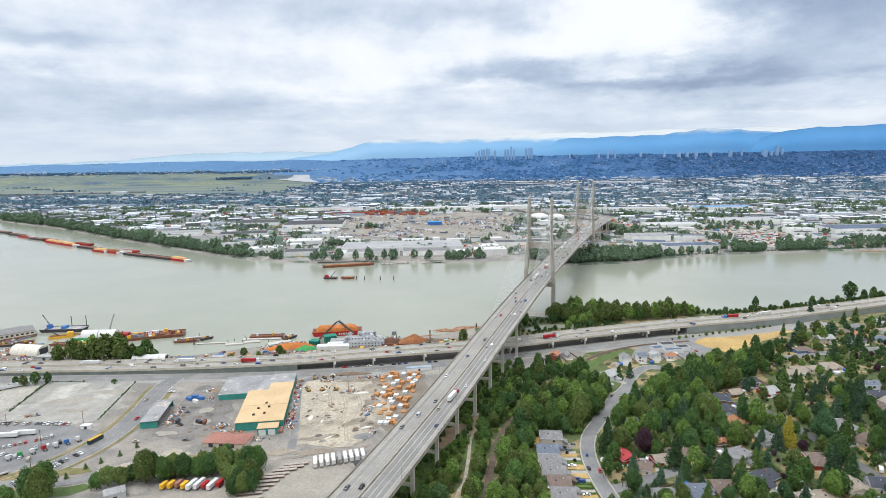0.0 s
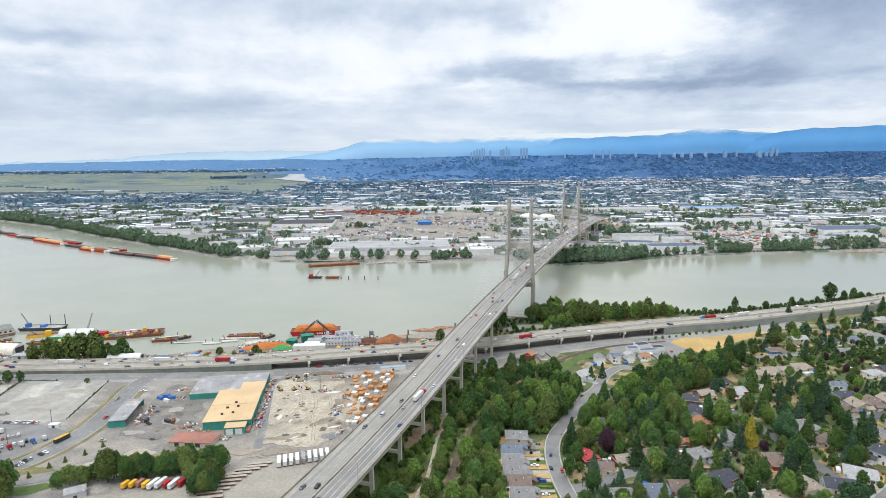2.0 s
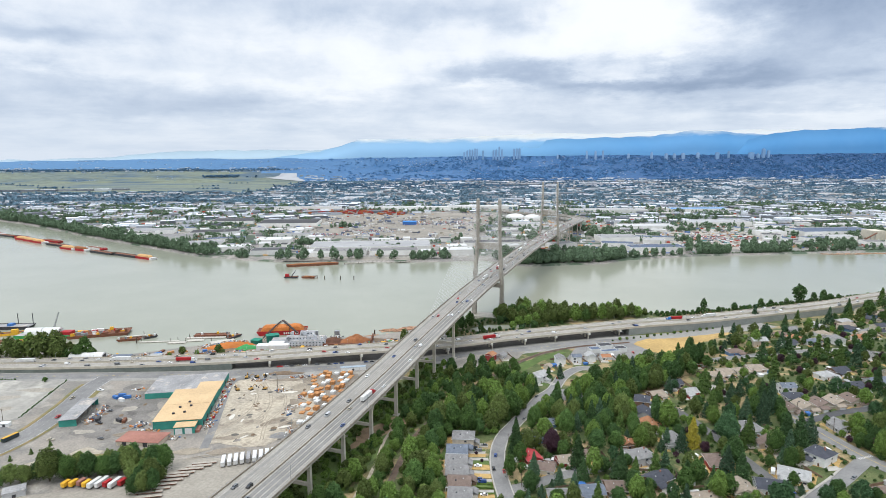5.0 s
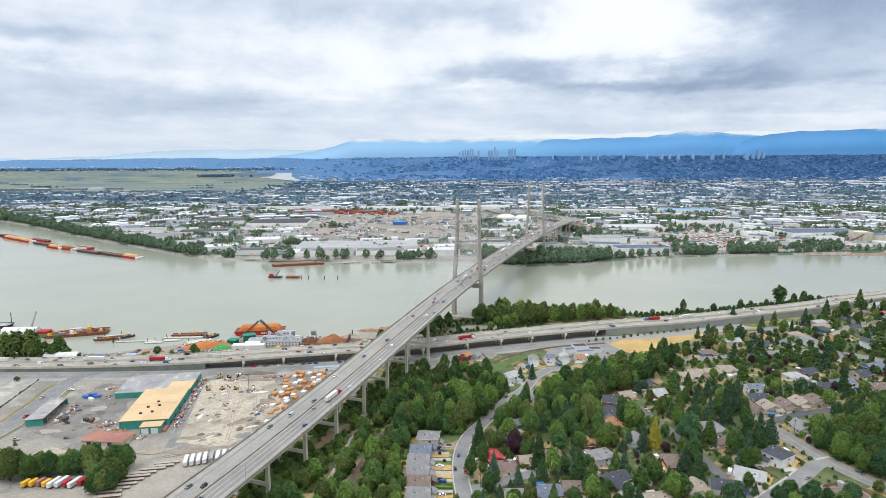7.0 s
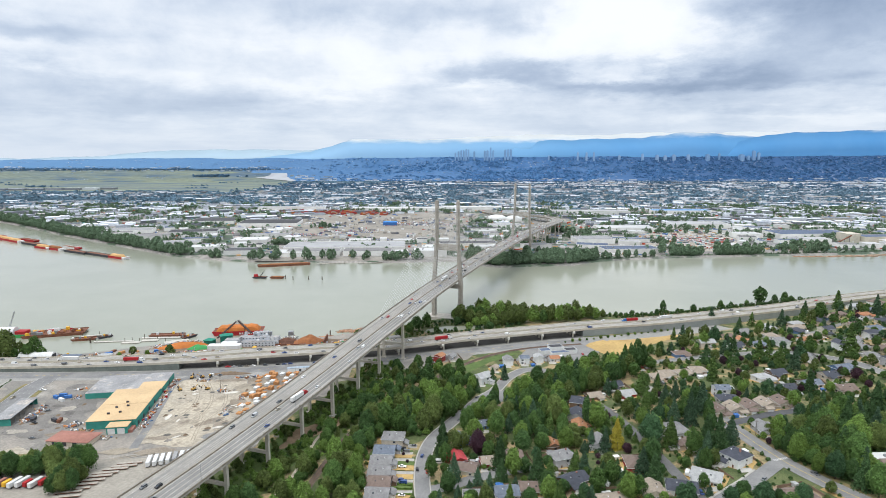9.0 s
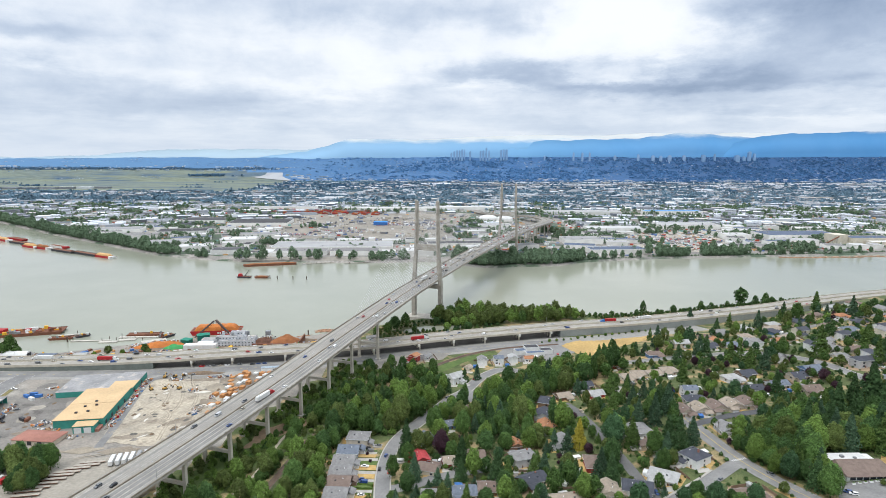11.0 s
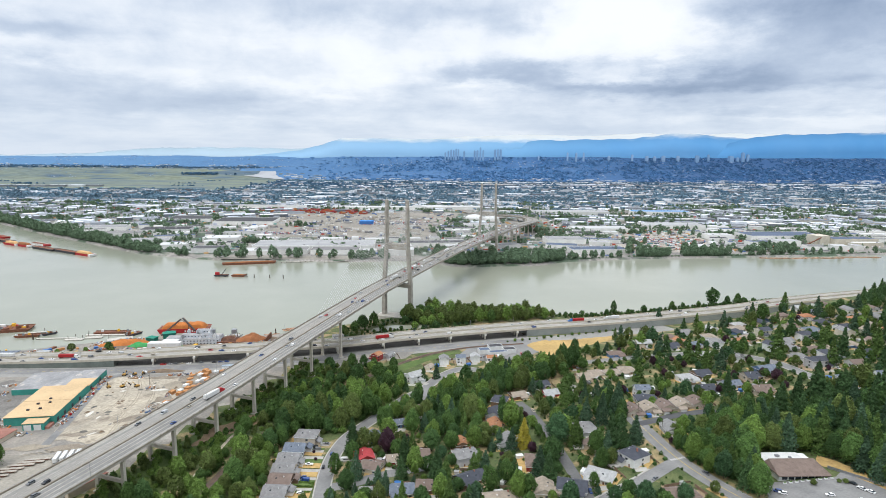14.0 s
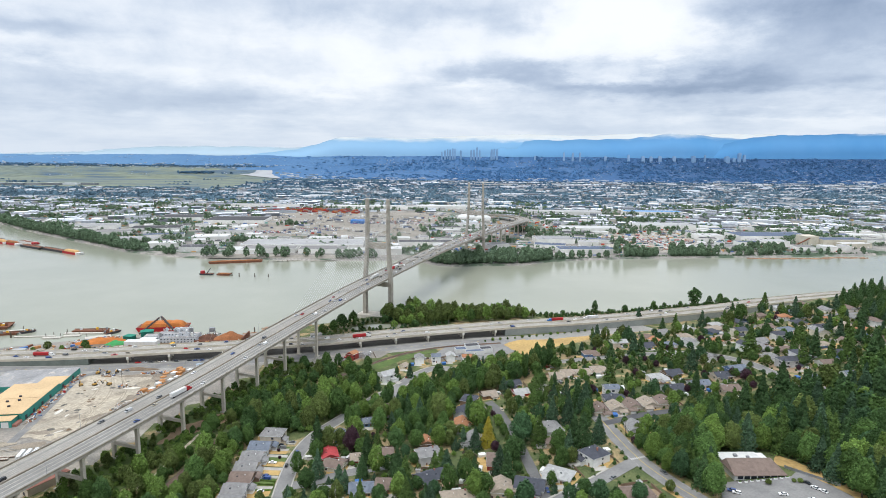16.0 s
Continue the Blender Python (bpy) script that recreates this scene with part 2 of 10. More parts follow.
TAN_ROOF = material("tan_flat_roofing", (0.60, 0.43, 0.245), 0.9, 0.15, 0.05, grain=0.12, col2=(0.52, 0.37, 0.21), spot=((0.36, 0.29, 0.2), 0.07, 0.66, 0.75))
NAVY_ROOF = material("navy_sheet_roof", (0.10, 0.13, 0.19), 0.8, 0.2, 0.05)
GREY_ROOF = material("grey_flat_roofing", (0.34, 0.335, 0.33), 0.9, 0.25, 0.06, grain=0.2, col2=(0.23, 0.23, 0.23), spot=((0.47, 0.42, 0.37), 0.09, 0.56, 0.66))
BRICK_ROOF = material("faded_red_roofing", (0.36, 0.17, 0.13), 0.9, 0.25, 0.1, grain=0.15)
LEAF = [material("leaves_" + n, c, 0.8, 0.3, 0.35, grain=0.25, random=0.3, island=0.42, spec=0.06) for n, c in (("deep", (0.064, 0.122, 0.041)), ("mid", (0.086, 0.156, 0.044)), ("fresh", (0.132, 0.212, 0.049)), ("olive", (0.124, 0.168, 0.050)), ("cool", (0.060, 0.122, 0.055)))]
NEEDLE = [material("needles_" + n, c, 0.85, 0.35, 0.35, grain=0.2, random=0.28, island=0.42, spec=0.05) for n, c in (("dark", (0.058, 0.108, 0.043)), ("mid", (0.092, 0.152, 0.043)), ("blue", (0.066, 0.117, 0.066)))]
PLUM = material("leaves_plum", (0.045, 0.018, 0.028), 0.8, 0.35, 0.5, grain=0.2, random=0.3)
GOLD = material("leaves_gold", (0.33, 0.28, 0.03), 0.8, 0.3, 0.5, grain=0.2)
# the far woods are paler and bluer, with some distance haze in the colour
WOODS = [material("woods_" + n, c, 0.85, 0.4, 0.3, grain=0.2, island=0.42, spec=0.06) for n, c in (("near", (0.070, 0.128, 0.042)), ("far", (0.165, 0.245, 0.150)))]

# the river: murky, with small ripples
WATER = material("silty_river_water", (0.300, 0.308, 0.246), 0.15, 0.1, 0.0035, spec=0.25, col2=(0.262, 0.273, 0.214))
_n, _l = WATER.node_tree.nodes, WATER.node_tree.links
_tc, _mp, _nz, _bp = _n.new("ShaderNodeTexCoord"), _n.new("ShaderNodeMapping"), _n.new("ShaderNodeTexNoise"), _n.new("ShaderNodeBump")
_mp.inputs["Scale"].default_value = (0.25, 0.6, 1)
_nz.inputs["Scale"].default_value, _nz.inputs["Detail"].default_value = 0.8, 6
_bp.inputs["Strength"].default_value, _bp.inputs["Distance"].default_value = 0.22, 0.4
_l.new(_tc.outputs["Object"], _mp.inputs[0]), _l.new(_mp.outputs[0], _nz.inputs[0]), _l.new(_nz.outputs[0], _bp.inputs["Height"])
_l.new(_bp.outputs[0], _n["Principled BSDF"].inputs["Normal"])
# distance haze is put into the hill's blue colour and its glow
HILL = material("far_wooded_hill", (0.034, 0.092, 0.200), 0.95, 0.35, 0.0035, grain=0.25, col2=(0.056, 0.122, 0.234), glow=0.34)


def tinted_end(m, x0, x1, colour, amount):
    """The colour changes along the range, from the end at x0 to nothing at x1."""
    nd, ln = m.node_tree.nodes, m.node_tree.links
    b = nd["Principled BSDF"]
    under = b.inputs["Base Color"].links[0].from_socket
    tc, sp, mr, mx = nd.new("ShaderNodeTexCoord"), nd.new("ShaderNodeSeparateXYZ"), nd.new("ShaderNodeMapRange"), nd.new("ShaderNodeMixRGB")
    ln.new(tc.outputs["Object"], sp.inputs[0])
    ln.new(sp.outputs[0], mr.inputs["Value"])
    mr.inputs["From Min"].default_value, mr.inputs["From Max"].default_value = x0, x1
    mr.inputs["To Min"].default_value, mr.inputs["To Max"].default_value = amount, 0.0
    mx.inputs[2].default_value = (*colour, 1)
    ln.new(mr.outputs[0], mx.inputs[0])
    ln.new(under, mx.inputs[1])
    for k in ("Base Color", "Emission Color"):
        ln.new(mx.outputs[0], b.inputs[k])


# the western end is paler: thicker haze mixed into colour and glow
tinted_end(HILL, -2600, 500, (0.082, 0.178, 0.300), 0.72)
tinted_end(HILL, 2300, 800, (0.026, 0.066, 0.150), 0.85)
# the mountains' blue is distance haze, put into base colour and glow
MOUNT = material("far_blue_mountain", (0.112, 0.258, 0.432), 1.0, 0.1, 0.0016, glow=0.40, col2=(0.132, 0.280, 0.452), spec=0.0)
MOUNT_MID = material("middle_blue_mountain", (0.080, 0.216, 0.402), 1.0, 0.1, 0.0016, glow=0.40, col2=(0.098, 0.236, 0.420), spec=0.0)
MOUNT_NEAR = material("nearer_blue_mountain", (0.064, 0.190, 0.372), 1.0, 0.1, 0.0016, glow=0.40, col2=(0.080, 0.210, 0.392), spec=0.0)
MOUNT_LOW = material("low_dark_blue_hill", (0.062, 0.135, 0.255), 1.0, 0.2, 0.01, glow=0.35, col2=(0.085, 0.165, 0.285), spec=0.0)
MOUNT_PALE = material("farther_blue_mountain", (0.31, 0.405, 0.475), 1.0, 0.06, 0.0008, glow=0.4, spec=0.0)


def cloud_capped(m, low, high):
    """Mixes ragged pale cloud into the colour and glow of the mountain tops."""
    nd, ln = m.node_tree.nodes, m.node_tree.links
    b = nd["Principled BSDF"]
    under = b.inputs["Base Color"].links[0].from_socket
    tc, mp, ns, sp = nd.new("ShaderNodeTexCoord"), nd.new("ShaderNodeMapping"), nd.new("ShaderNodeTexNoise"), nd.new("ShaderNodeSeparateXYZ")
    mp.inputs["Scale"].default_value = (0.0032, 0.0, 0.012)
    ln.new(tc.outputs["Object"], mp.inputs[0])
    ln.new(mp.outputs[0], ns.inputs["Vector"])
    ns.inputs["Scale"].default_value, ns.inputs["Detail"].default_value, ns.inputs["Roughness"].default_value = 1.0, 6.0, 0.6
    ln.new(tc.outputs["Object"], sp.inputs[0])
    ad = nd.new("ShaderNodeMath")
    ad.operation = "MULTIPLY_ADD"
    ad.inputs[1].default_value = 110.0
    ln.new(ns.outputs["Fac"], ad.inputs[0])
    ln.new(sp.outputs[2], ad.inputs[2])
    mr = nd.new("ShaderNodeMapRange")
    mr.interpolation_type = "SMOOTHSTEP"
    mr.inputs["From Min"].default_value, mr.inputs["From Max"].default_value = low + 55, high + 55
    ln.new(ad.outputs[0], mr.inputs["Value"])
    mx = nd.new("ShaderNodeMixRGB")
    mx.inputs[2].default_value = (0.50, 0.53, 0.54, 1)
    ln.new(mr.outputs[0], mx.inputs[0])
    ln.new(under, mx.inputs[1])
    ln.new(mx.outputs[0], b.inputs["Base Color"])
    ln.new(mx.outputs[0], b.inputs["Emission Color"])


# paler western ends: more haze mixed into the ranges' colour
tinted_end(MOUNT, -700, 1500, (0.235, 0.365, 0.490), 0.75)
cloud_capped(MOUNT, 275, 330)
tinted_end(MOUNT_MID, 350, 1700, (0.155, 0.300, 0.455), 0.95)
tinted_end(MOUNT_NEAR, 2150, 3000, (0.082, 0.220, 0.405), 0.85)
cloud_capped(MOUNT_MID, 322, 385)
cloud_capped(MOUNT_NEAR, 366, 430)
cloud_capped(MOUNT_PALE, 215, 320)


# ---- building blocks ----
class Shape:
    """Collects faces for one mesh."""

    def __init__(self):
        self.v, self.f = [], []

    def poly(self, pts):
        n = len(self.v)
        self.v += [tuple(p) for p in pts]
        self.f.append(tuple(range(n, n + len(pts))))
        return self

    def solid(self, bottom, top, cap=True):
        """A prism between two rings of points."""
        n, k = len(self.v), len(bottom)
        self.v += [tuple(p) for p in bottom] + [tuple(p) for p in top]
        for i in range(k):
            j = (i + 1) % k
            self.f.append((n + i, n + j, n + k + j, n + k + i))
        if cap:
            self.f.append(tuple(n + k + i for i in range(k)))
            self.f.append(tuple(n + k - 1 - i for i in range(k)))
        return self

    def box(self, x0, x1, y0, y1, z0, z1, inset=0.0):
        i = inset
        return self.solid([(x0, y0, z0), (x1, y0, z0), (x1, y1, z0), (x0, y1, z0)], [(x0 + i, y0 + i, z1), (x1 - i, y0 + i, z1), (x1 - i, y1 - i, z1), (x0 + i, y1 - i, z1)])

    def rod(self, a, b, r0, r1=None, k=6):
        a, b = Vector(a), Vector(b)
        d = (b - a).normalized()
        u = d.orthogonal().normalized()
        w = d.cross(u)
        r1 = r0 if r1 is None else r1
        ring = lambda c, r: [c + (u * math.cos(6.28318 * i / k) + w * math.sin(6.28318 * i / k)) * r for i in range(k)]
        return self.solid(ring(a, r0), ring(b, r1))

    def merge(self, verts, faces):
        n = len(self.v)
        self.v += [tuple(p) for p in verts]
        self.f += [tuple(i + n for i in q) for q in faces]
        return self

    def mesh(self, name, mat):
        me = bpy.data.meshes.new(name)
        me.from_pydata(self.v, [], self.f)
        for m in mat if isinstance(mat, (list, tuple)) else [mat]:
            me.materials.append(m)
        me.update()
        return me


def part(name, shape, mat, parent=None, label="", m=None):
    ob = new(name, shape.mesh(name, mat) if isinstance(shape, Shape) else shape)
    if parent is not None:
        ob.parent = parent
    if m is not None:
        ob.matrix_basis = m
    return tagged(ob, label) if label else ob


def thing(name, label, category, m=None, group="", kind=""):
    ob = new(name)
    ob.empty_display_size = 0.5
    if m is not None:
        ob.matrix_basis = m
    return tagged(ob, label, category, group, kind)


def structure(name, shape, mat, label, category):
    return tagged(part(name, shape, mat), label, category, kind="structure")


def step(a, b, x):
    u = min(1.0, max(0.0, (x - a) / (b - a)))
    return u * u * (3 - 2 * u)


def along(table, x):
    """Straight-line reading of a table of (x, y)."""
    return float(np.interp(x, [p[0] for p in table], [p[1] for p in table]))


HW_Y = [(-1500, 545), (-250, 562), (-60, 594), (140, 648), (285, 690), (470, 740), (580, 778), (760, 850), (1300, 1010), (5000, 2000)]


def land(x, y):
    """Height of the ground: flat by the river, a long hillside to the south-east."""
    u = x - 0.6 * (y - 400) - 110
    h = 0.0 if u <= 0 else (0.1 * (u - 25 * (1 - math.exp(-u / 25))) if u < 380 else 35.5 + 0.05 * (u - 380))
    return 3 + h * (1 - 0.75 * step(560, 740, y) * (1 - 0.85 * step(430, 620, x))) * step(14, 85, along(HW_Y, x) - y)


def smooth_line(pts, gap):
    """Points of a smooth line through pts, about gap apart."""
    out = []
    P = [Vector(p) for p in pts]
    P = [P[0] * 2 - P[1]] + P + [P[-1] * 2 - P[-2]]
    for i in range(1, len(P) - 2):
        a, b, c, d = P[i - 1 : i + 3]
        n = max(1, int((c - b).length / gap))
        for k in range(n):
            t = k / n
            out.append(0.5 * (2 * b + (c - a) * t + (2 * a - 5 * b + 4 * c - d) * t * t + (3 * b - a - 3 * c + d) * t ** 3))
    out.append(P[-2].copy())
    return out


def side_vectors(line):
    res = []
    for i, p in enumerate(line):
        d = line[min(i + 1, len(line) - 1)] - line[max(i - 1, 0)]
        d.z = 0
        d.normalize()
        res.append(Vector((d.y, -d.x, 0)))
    return res


def ribbon(line, left, right, up=0.0, thick=0.0, height=None):
    """A strip along a line from offset left to offset right; on the land if height is None."""
    s = Shape()
    sv = side_vectors(line)
    rows = []
    for p, n in zip(line, sv):
        a, b = p + n * left, p + n * right
        za = (land(a.x, a.y) if height is None else p.z) + up
        zb = (land(b.x, b.y) if height is None else p.z) + up
        rows.append(((a.x, a.y, za), (b.x, b.y, zb)))
    if not thick:
        n0 = 0
        for a, b in rows:
            s.v += [a, b]
        for i in range(len(rows) - 1):
            s.f.append((2 * i, 2 * i + 1, 2 * i + 3, 2 * i + 2))
    else:
        for a, b in rows:
            s.v += [a, b, (b[0], b[1], b[2] - thick), (a[0], a[1], a[2] - thick)]
        for i in range(len(rows) - 1):
            for k in range(4):
                j = (k + 1) % 4
                s.f.append((4 * i + k, 4 * i + j, 4 * i + 4 + j, 4 * i + 4 + k))
        s.f += [(3, 2, 1, 0), tuple(4 * (len(rows) - 1) + k for k in range(4))]
    return s


def sheet(pts, up, gap=8.0, rough=0.0):
    """A patch of ground cover: the polygon pts laid on the land, with a ragged edge where rough."""
    if rough:
        out = []
        for i in range(len(pts)):
            a, b = pts[i], pts[(i + 1) % len(pts)]
            n = max(1, int(math.hypot(b[0] - a[0], b[1] - a[1]) / 4))
            for k in range(n):
                x, y = a[0] + (b[0] - a[0]) * k / n, a[1] + (b[1] - a[1]) * k / n
                q = noise.noise_vector(Vector((x * 0.11, y * 0.11, 2.2)))
                out.append((x + rough * q.x * 2, y + rough * q.y * 2))
        pts = out
    bm = bmesh.new()
    bm.faces.new([bm.verts.new((x, y, 0)) for x, y in pts])
    xs, ys = [p[0] for p in pts], [p[1] for p in pts]
    for lo, hi, axis in ((min(xs), max(xs), 0), (min(ys), max(ys), 1)):
        c = lo + gap
        while c < hi:
            no = (1, 0, 0) if axis == 0 else (0, 1, 0)
            co = (c, 0, 0) if axis == 0 else (0, c, 0)
            bmesh.ops.bisect_plane(bm, geom=bm.verts[:] + bm.edges[:] + bm.faces[:], plane_co=co, plane_no=no)
            c += gap
    s = Shape()
    for v in bm.verts:
        v.co.z = land(v.co.x, v.co.y) + up
    bm.verts.index_update()
    s.v = [tuple(v.co) for v in bm.verts]
    s.f = [tuple(v.index for v in f.verts) if f.normal.z >= 0 else tuple(v.index for v in reversed(f.verts)) for f in bm.faces]
    bm.free()
    return s


# ---- ground, river, hills ----
NEAR_BANK = [(-5000, 660), (-560, 650), (-490, 640), (-393, 634), (-329, 620), (-274, 616), (-196, 650), (-122, 664), (-18, 676), (79, 730), (151, 777), (381, 770), (466, 794), (634, 850), (900, 930), (5000, 1500)]
FAR_BANK = [(-5000, 3400), (-1502, 2040), (-1173, 1823), (-847, 1554), (-449, 1250), (-325, 1195), (-252, 1178), (15, 1166), (150, 1184), (200, 1128), (226, 1117), (371, 1138), (428, 1178), (592, 1219), (934, 1255), (5000, 1900)]
XS = sorted(set([-4600, -4000, -3400, -2900, -2500, -2100, -1800] + list(range(-1600, -600, 50)) + list(range(-600, 760, 12)) + list(range(770, 1400, 50)) + [1500, 1700, 2000, 2400, 2900, 3400, 4000, 4600]))


def ground_grid():
    s = Shape()
    near = [0, 0.35] + [0.5 + 0.5 * i / 44 for i in range(45)]
    far = [0, 0.02, 0.05] + [0.1 * i for i in range(1, 11)]
    rows = len(near) + 4 + len(far)
    kinds = []
    for x in XS:
        yn, yf = along(NEAR_BANK, x), along(FAR_BANK, x)
        for v in near:
            y = -700 + (yn + 700) * v
            s.v.append((x, y, land(x, y)))
        s.v.append((x, yn + 7, -1.5))
        s.v.append((x, yn + 30, -5.0))
        s.v.append((x, yf - 30, -5.0))
        s.v.append((x, yf - 5, -1.2))
        for v in far:
            y = yf + (4300 - yf) * v
            s.v.append((x, y, 3.0))
    for i in range(len(XS) - 1):
        for j in range(rows - 1):
            a = i * rows + j
            s.f.append((a, a + rows, a + rows + 1, a + 1))
            cx = 0.5 * (XS[i] + XS[i + 1])
            cy = 0.5 * (s.v[a][1] + s.v[a + 1][1])
            if j >= len(near) + 3:
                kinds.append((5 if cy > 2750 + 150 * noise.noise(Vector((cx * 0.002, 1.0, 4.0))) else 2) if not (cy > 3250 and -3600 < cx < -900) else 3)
            elif j >= len(near) - 1:
                kinds.append(4)
            else:
                wild = cx > 0.36 * (cy - 764) + (96 if cy < 500 else 100)
                kinds.append(1 if wild or cy > 640 and cx > 40 else 0)
    return s, kinds


gs, kinds = ground_grid()
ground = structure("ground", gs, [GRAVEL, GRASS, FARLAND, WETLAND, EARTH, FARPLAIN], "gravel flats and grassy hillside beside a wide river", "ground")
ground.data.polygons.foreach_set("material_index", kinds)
ground.data.polygons.foreach_set("use_smooth", [True] * len(kinds))
structure("water", Shape().poly([(-4700, 300, 0), (4700, 300, 0), (4700, 3600, 0), (-4700, 3600, 0)]), WATER, "wide silty grey-green river with small ripples", "river")

# the far country rises to a wooded ridge
CREST = [(-4600, 128), (-3600, 140), (-2500, 158), (-1500, 162), (-700, 158), (0, 168), (500, 172), (1500, 174), (2600, 176), (3600, 186), (4600, 190)]


def hill_z(x, y):
    foot = 110 * (noise.noise(Vector((x * 0.0016, 5.5, 2.0))) + 0.6) + 45 * noise.noise(Vector((x * 0.006, 2.5, 1.0)))
    foot += 130 * max(0.0, noise.noise(Vector((x * 0.0028, 8.2, 4.0)))) ** 0.7
    v = max(0.0, (y - 4290 - foot) / (600.0 - foot))
    top = along(CREST, x) + 9 * noise.noise(Vector((x * 0.003, 3.1, 0))) + 4 * noise.noise(Vector((x * 0.012, 7.7, 0))) + 2.5 * noise.noise(Vector((x * 0.04, 1.7, 0)))
    rise = 2.0 + top * (0.35 * v + 0.65 * v * v) + (5 * noise.noise(Vector((x * 0.008, y * 0.008, 1.5))) if 0.05 < v < 0.95 else 0)
    west = 1 - step(-900, -560, x)
    if west > 0:
        u = min(1.0, max(0.0, (y - 4290) / 270))
        w = max(0.0, (y - 4560) / 330)
        marsh = 2.5 + 78 * u + (top - 80) * w + (4 * noise.noise(Vector((x * 0.006, y * 0.01, 1.5))) if 0.05 < w < 0.95 else 0)
        rise += (marsh - rise) * west
    return rise


hs = Shape()
HX = [-4600 + 25 * i for i in range(369)]
HY = [4290 + 40 * i for i in range(16)]
for x in HX:
    for y in HY:
        hs.v.append((x, y, hill_z(x, y)))
hk = []
for i in range(len(HX) - 1):
    for j in range(len(HY) - 1):
        a = i * len(HY) + j
        hs.f.append((a, a + len(HY), a + len(HY) + 1, a + 1))
        cx = HX[i]
        rag = 420 * noise.noise(Vector((cx * 0.002, j * 0.9, 9.0))) + 160 * noise.noise(Vector((cx * 0.009, j * 1.7, 5.0)))
        hk.append(1 if (-4600 + 190 * j + rag < cx < -900 - 60 * j + 0.6 * rag and j < 6.5 + 0.002 * rag) else 0)
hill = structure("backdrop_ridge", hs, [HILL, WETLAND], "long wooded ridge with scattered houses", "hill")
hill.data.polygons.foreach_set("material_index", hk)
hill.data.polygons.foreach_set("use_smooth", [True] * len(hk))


def mountain(name, mat, y, table, rough, seed, label):
    s = Shape()
    n = 260
    for i in range(n + 1):
        x = -4700 + 9400 * i / n
        z = along(table, x) + rough * noise.fractal(Vector((x * 0.0030, seed, 0)), 0.65, 2.1, 7)
        s.v += [(x, y - 60, 20), (x, y - 25, z * 0.6), (x, y, z), (x, y + 8, 20)]
    for i in range(n):
        for k in range(3):
            a = 4 * i + k
            s.f.append((a, a + 4, a + 5, a + 1))
    o = structure(name, s, mat, label, "mountain")
    o.data.polygons.foreach_set("use_smooth", [True] * len(s.f))


mountain("backdrop_mountain", MOUNT, 4958, [(-4700, 90), (-1500, 130), (-1100, 190), (-900, 218), (-740, 256), (-570, 312), (-300, 316), (170, 314), (820, 337), (1093, 352), (1555, 338), (1878, 334), (2017, 370), (2294, 376), (2525, 364), (2850, 372), (4700, 390)], 10, 4.2, "hazy blue mountains in the distance under low cloud")
mountain("backdrop_mountain", MOUNT_MID, 4950, [(-4700, 40), (-300, 130), (300, 222), (700, 276), (1000, 304), (1400, 316), (1700, 322), (1900, 346), (2068, 372), (2300, 366), (2480, 350), (2800, 326), (4700, 240)], 15, 3.3, "hazy blue mountain ridge with a broken crest")
mountain("backdrop_mountain", MOUNT_NEAR, 4940, [(-4700, 40), (1500, 90), (2000, 150), (2300, 212), (2480, 272), (2640, 322), (2800, 352), (3000, 370), (3550, 388), (4700, 405)], 14, 6.1, "nearer hazy blue mountain rising into low cloud")
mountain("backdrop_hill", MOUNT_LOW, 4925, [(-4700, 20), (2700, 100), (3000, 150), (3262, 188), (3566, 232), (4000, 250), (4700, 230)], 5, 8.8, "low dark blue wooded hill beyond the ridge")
mountain("backdrop_mountain", MOUNT_PALE, 4985, [(-4700, 120), (-2600, 180), (-2100, 220), (-1500, 232), (-900, 228), (0, 310), (700, 345), (1600, 362), (3000, 380), (4700, 390)], 12, 9.4, "paler hazy blue mountains farther off under low cloud")

# ---- the cable-stayed bridge ----
BA, BD = Vector((122.0, 763.5, 0)), Vector((0.3433, 0.9392, 0))
BN = Vector((BD.y, -BD.x, 0))
DECK_Z = [(-900, 30), (-500, 30.5), (-450, 31.2), (-400, 32.6), (-350, 34.6), (-300, 37.4), (-230, 42), (-150, 46.5), (-70, 50.5), (0, 52.4), (100, 53.8), (230, 54.4), (430, 51), (640, 44), (760, 38.5)]
SPAN = 452.0


def deck_at(s, off=0.0, up=0.0):
    p = BA + BD * s + BN * off
    return Vector((p.x, p.y, along(DECK_Z, s) + up))


main_line = [deck_at(s) for s in range(-860, 741, 20)]
tail_line = smooth_line([(372, 1448, 39.5), (392, 1502, 37), (428, 1604, 31), (452, 1712, 25), (447, 1822, 20), (408, 1905, 16), (345, 1975, 12), (295, 2080, 8), (275, 2240, 4.5), (278, 2450, 3.6)], 25)
bridge_line = main_line + tail_line[1:]
bridge = thing("bridge", "long grey concrete cable-stayed road bridge on tall piers", "bridge")
part("deck", ribbon(bridge_line, -16.0, 16.0, thick=1.1, height=1), CONCRETE, bridge)
part("road_surface", ribbon(bridge_line, -15.2, 15.2, up=0.06, height=1), DECK_TOP, bridge, "worn pale grey paving with tyre tracks")
for o in (-11.5, 11.5):
    part("girder", ribbon(bridge_line, o - 0.9, o + 0.9, up=-1.1, thick=2.2, height=1), CONCRETE, bridge)
for o in (-15.75, 15.75):
    part("parapet", ribbon(bridge_line, o - 0.22, o + 0.22, up=1.0, thick=1.9, height=1), EDGE, bridge)
    part("handrail", ribbon(bridge_line, o - 0.07, o + 0.07, up=1.75, thick=0.12, height=1), STEEL, bridge)
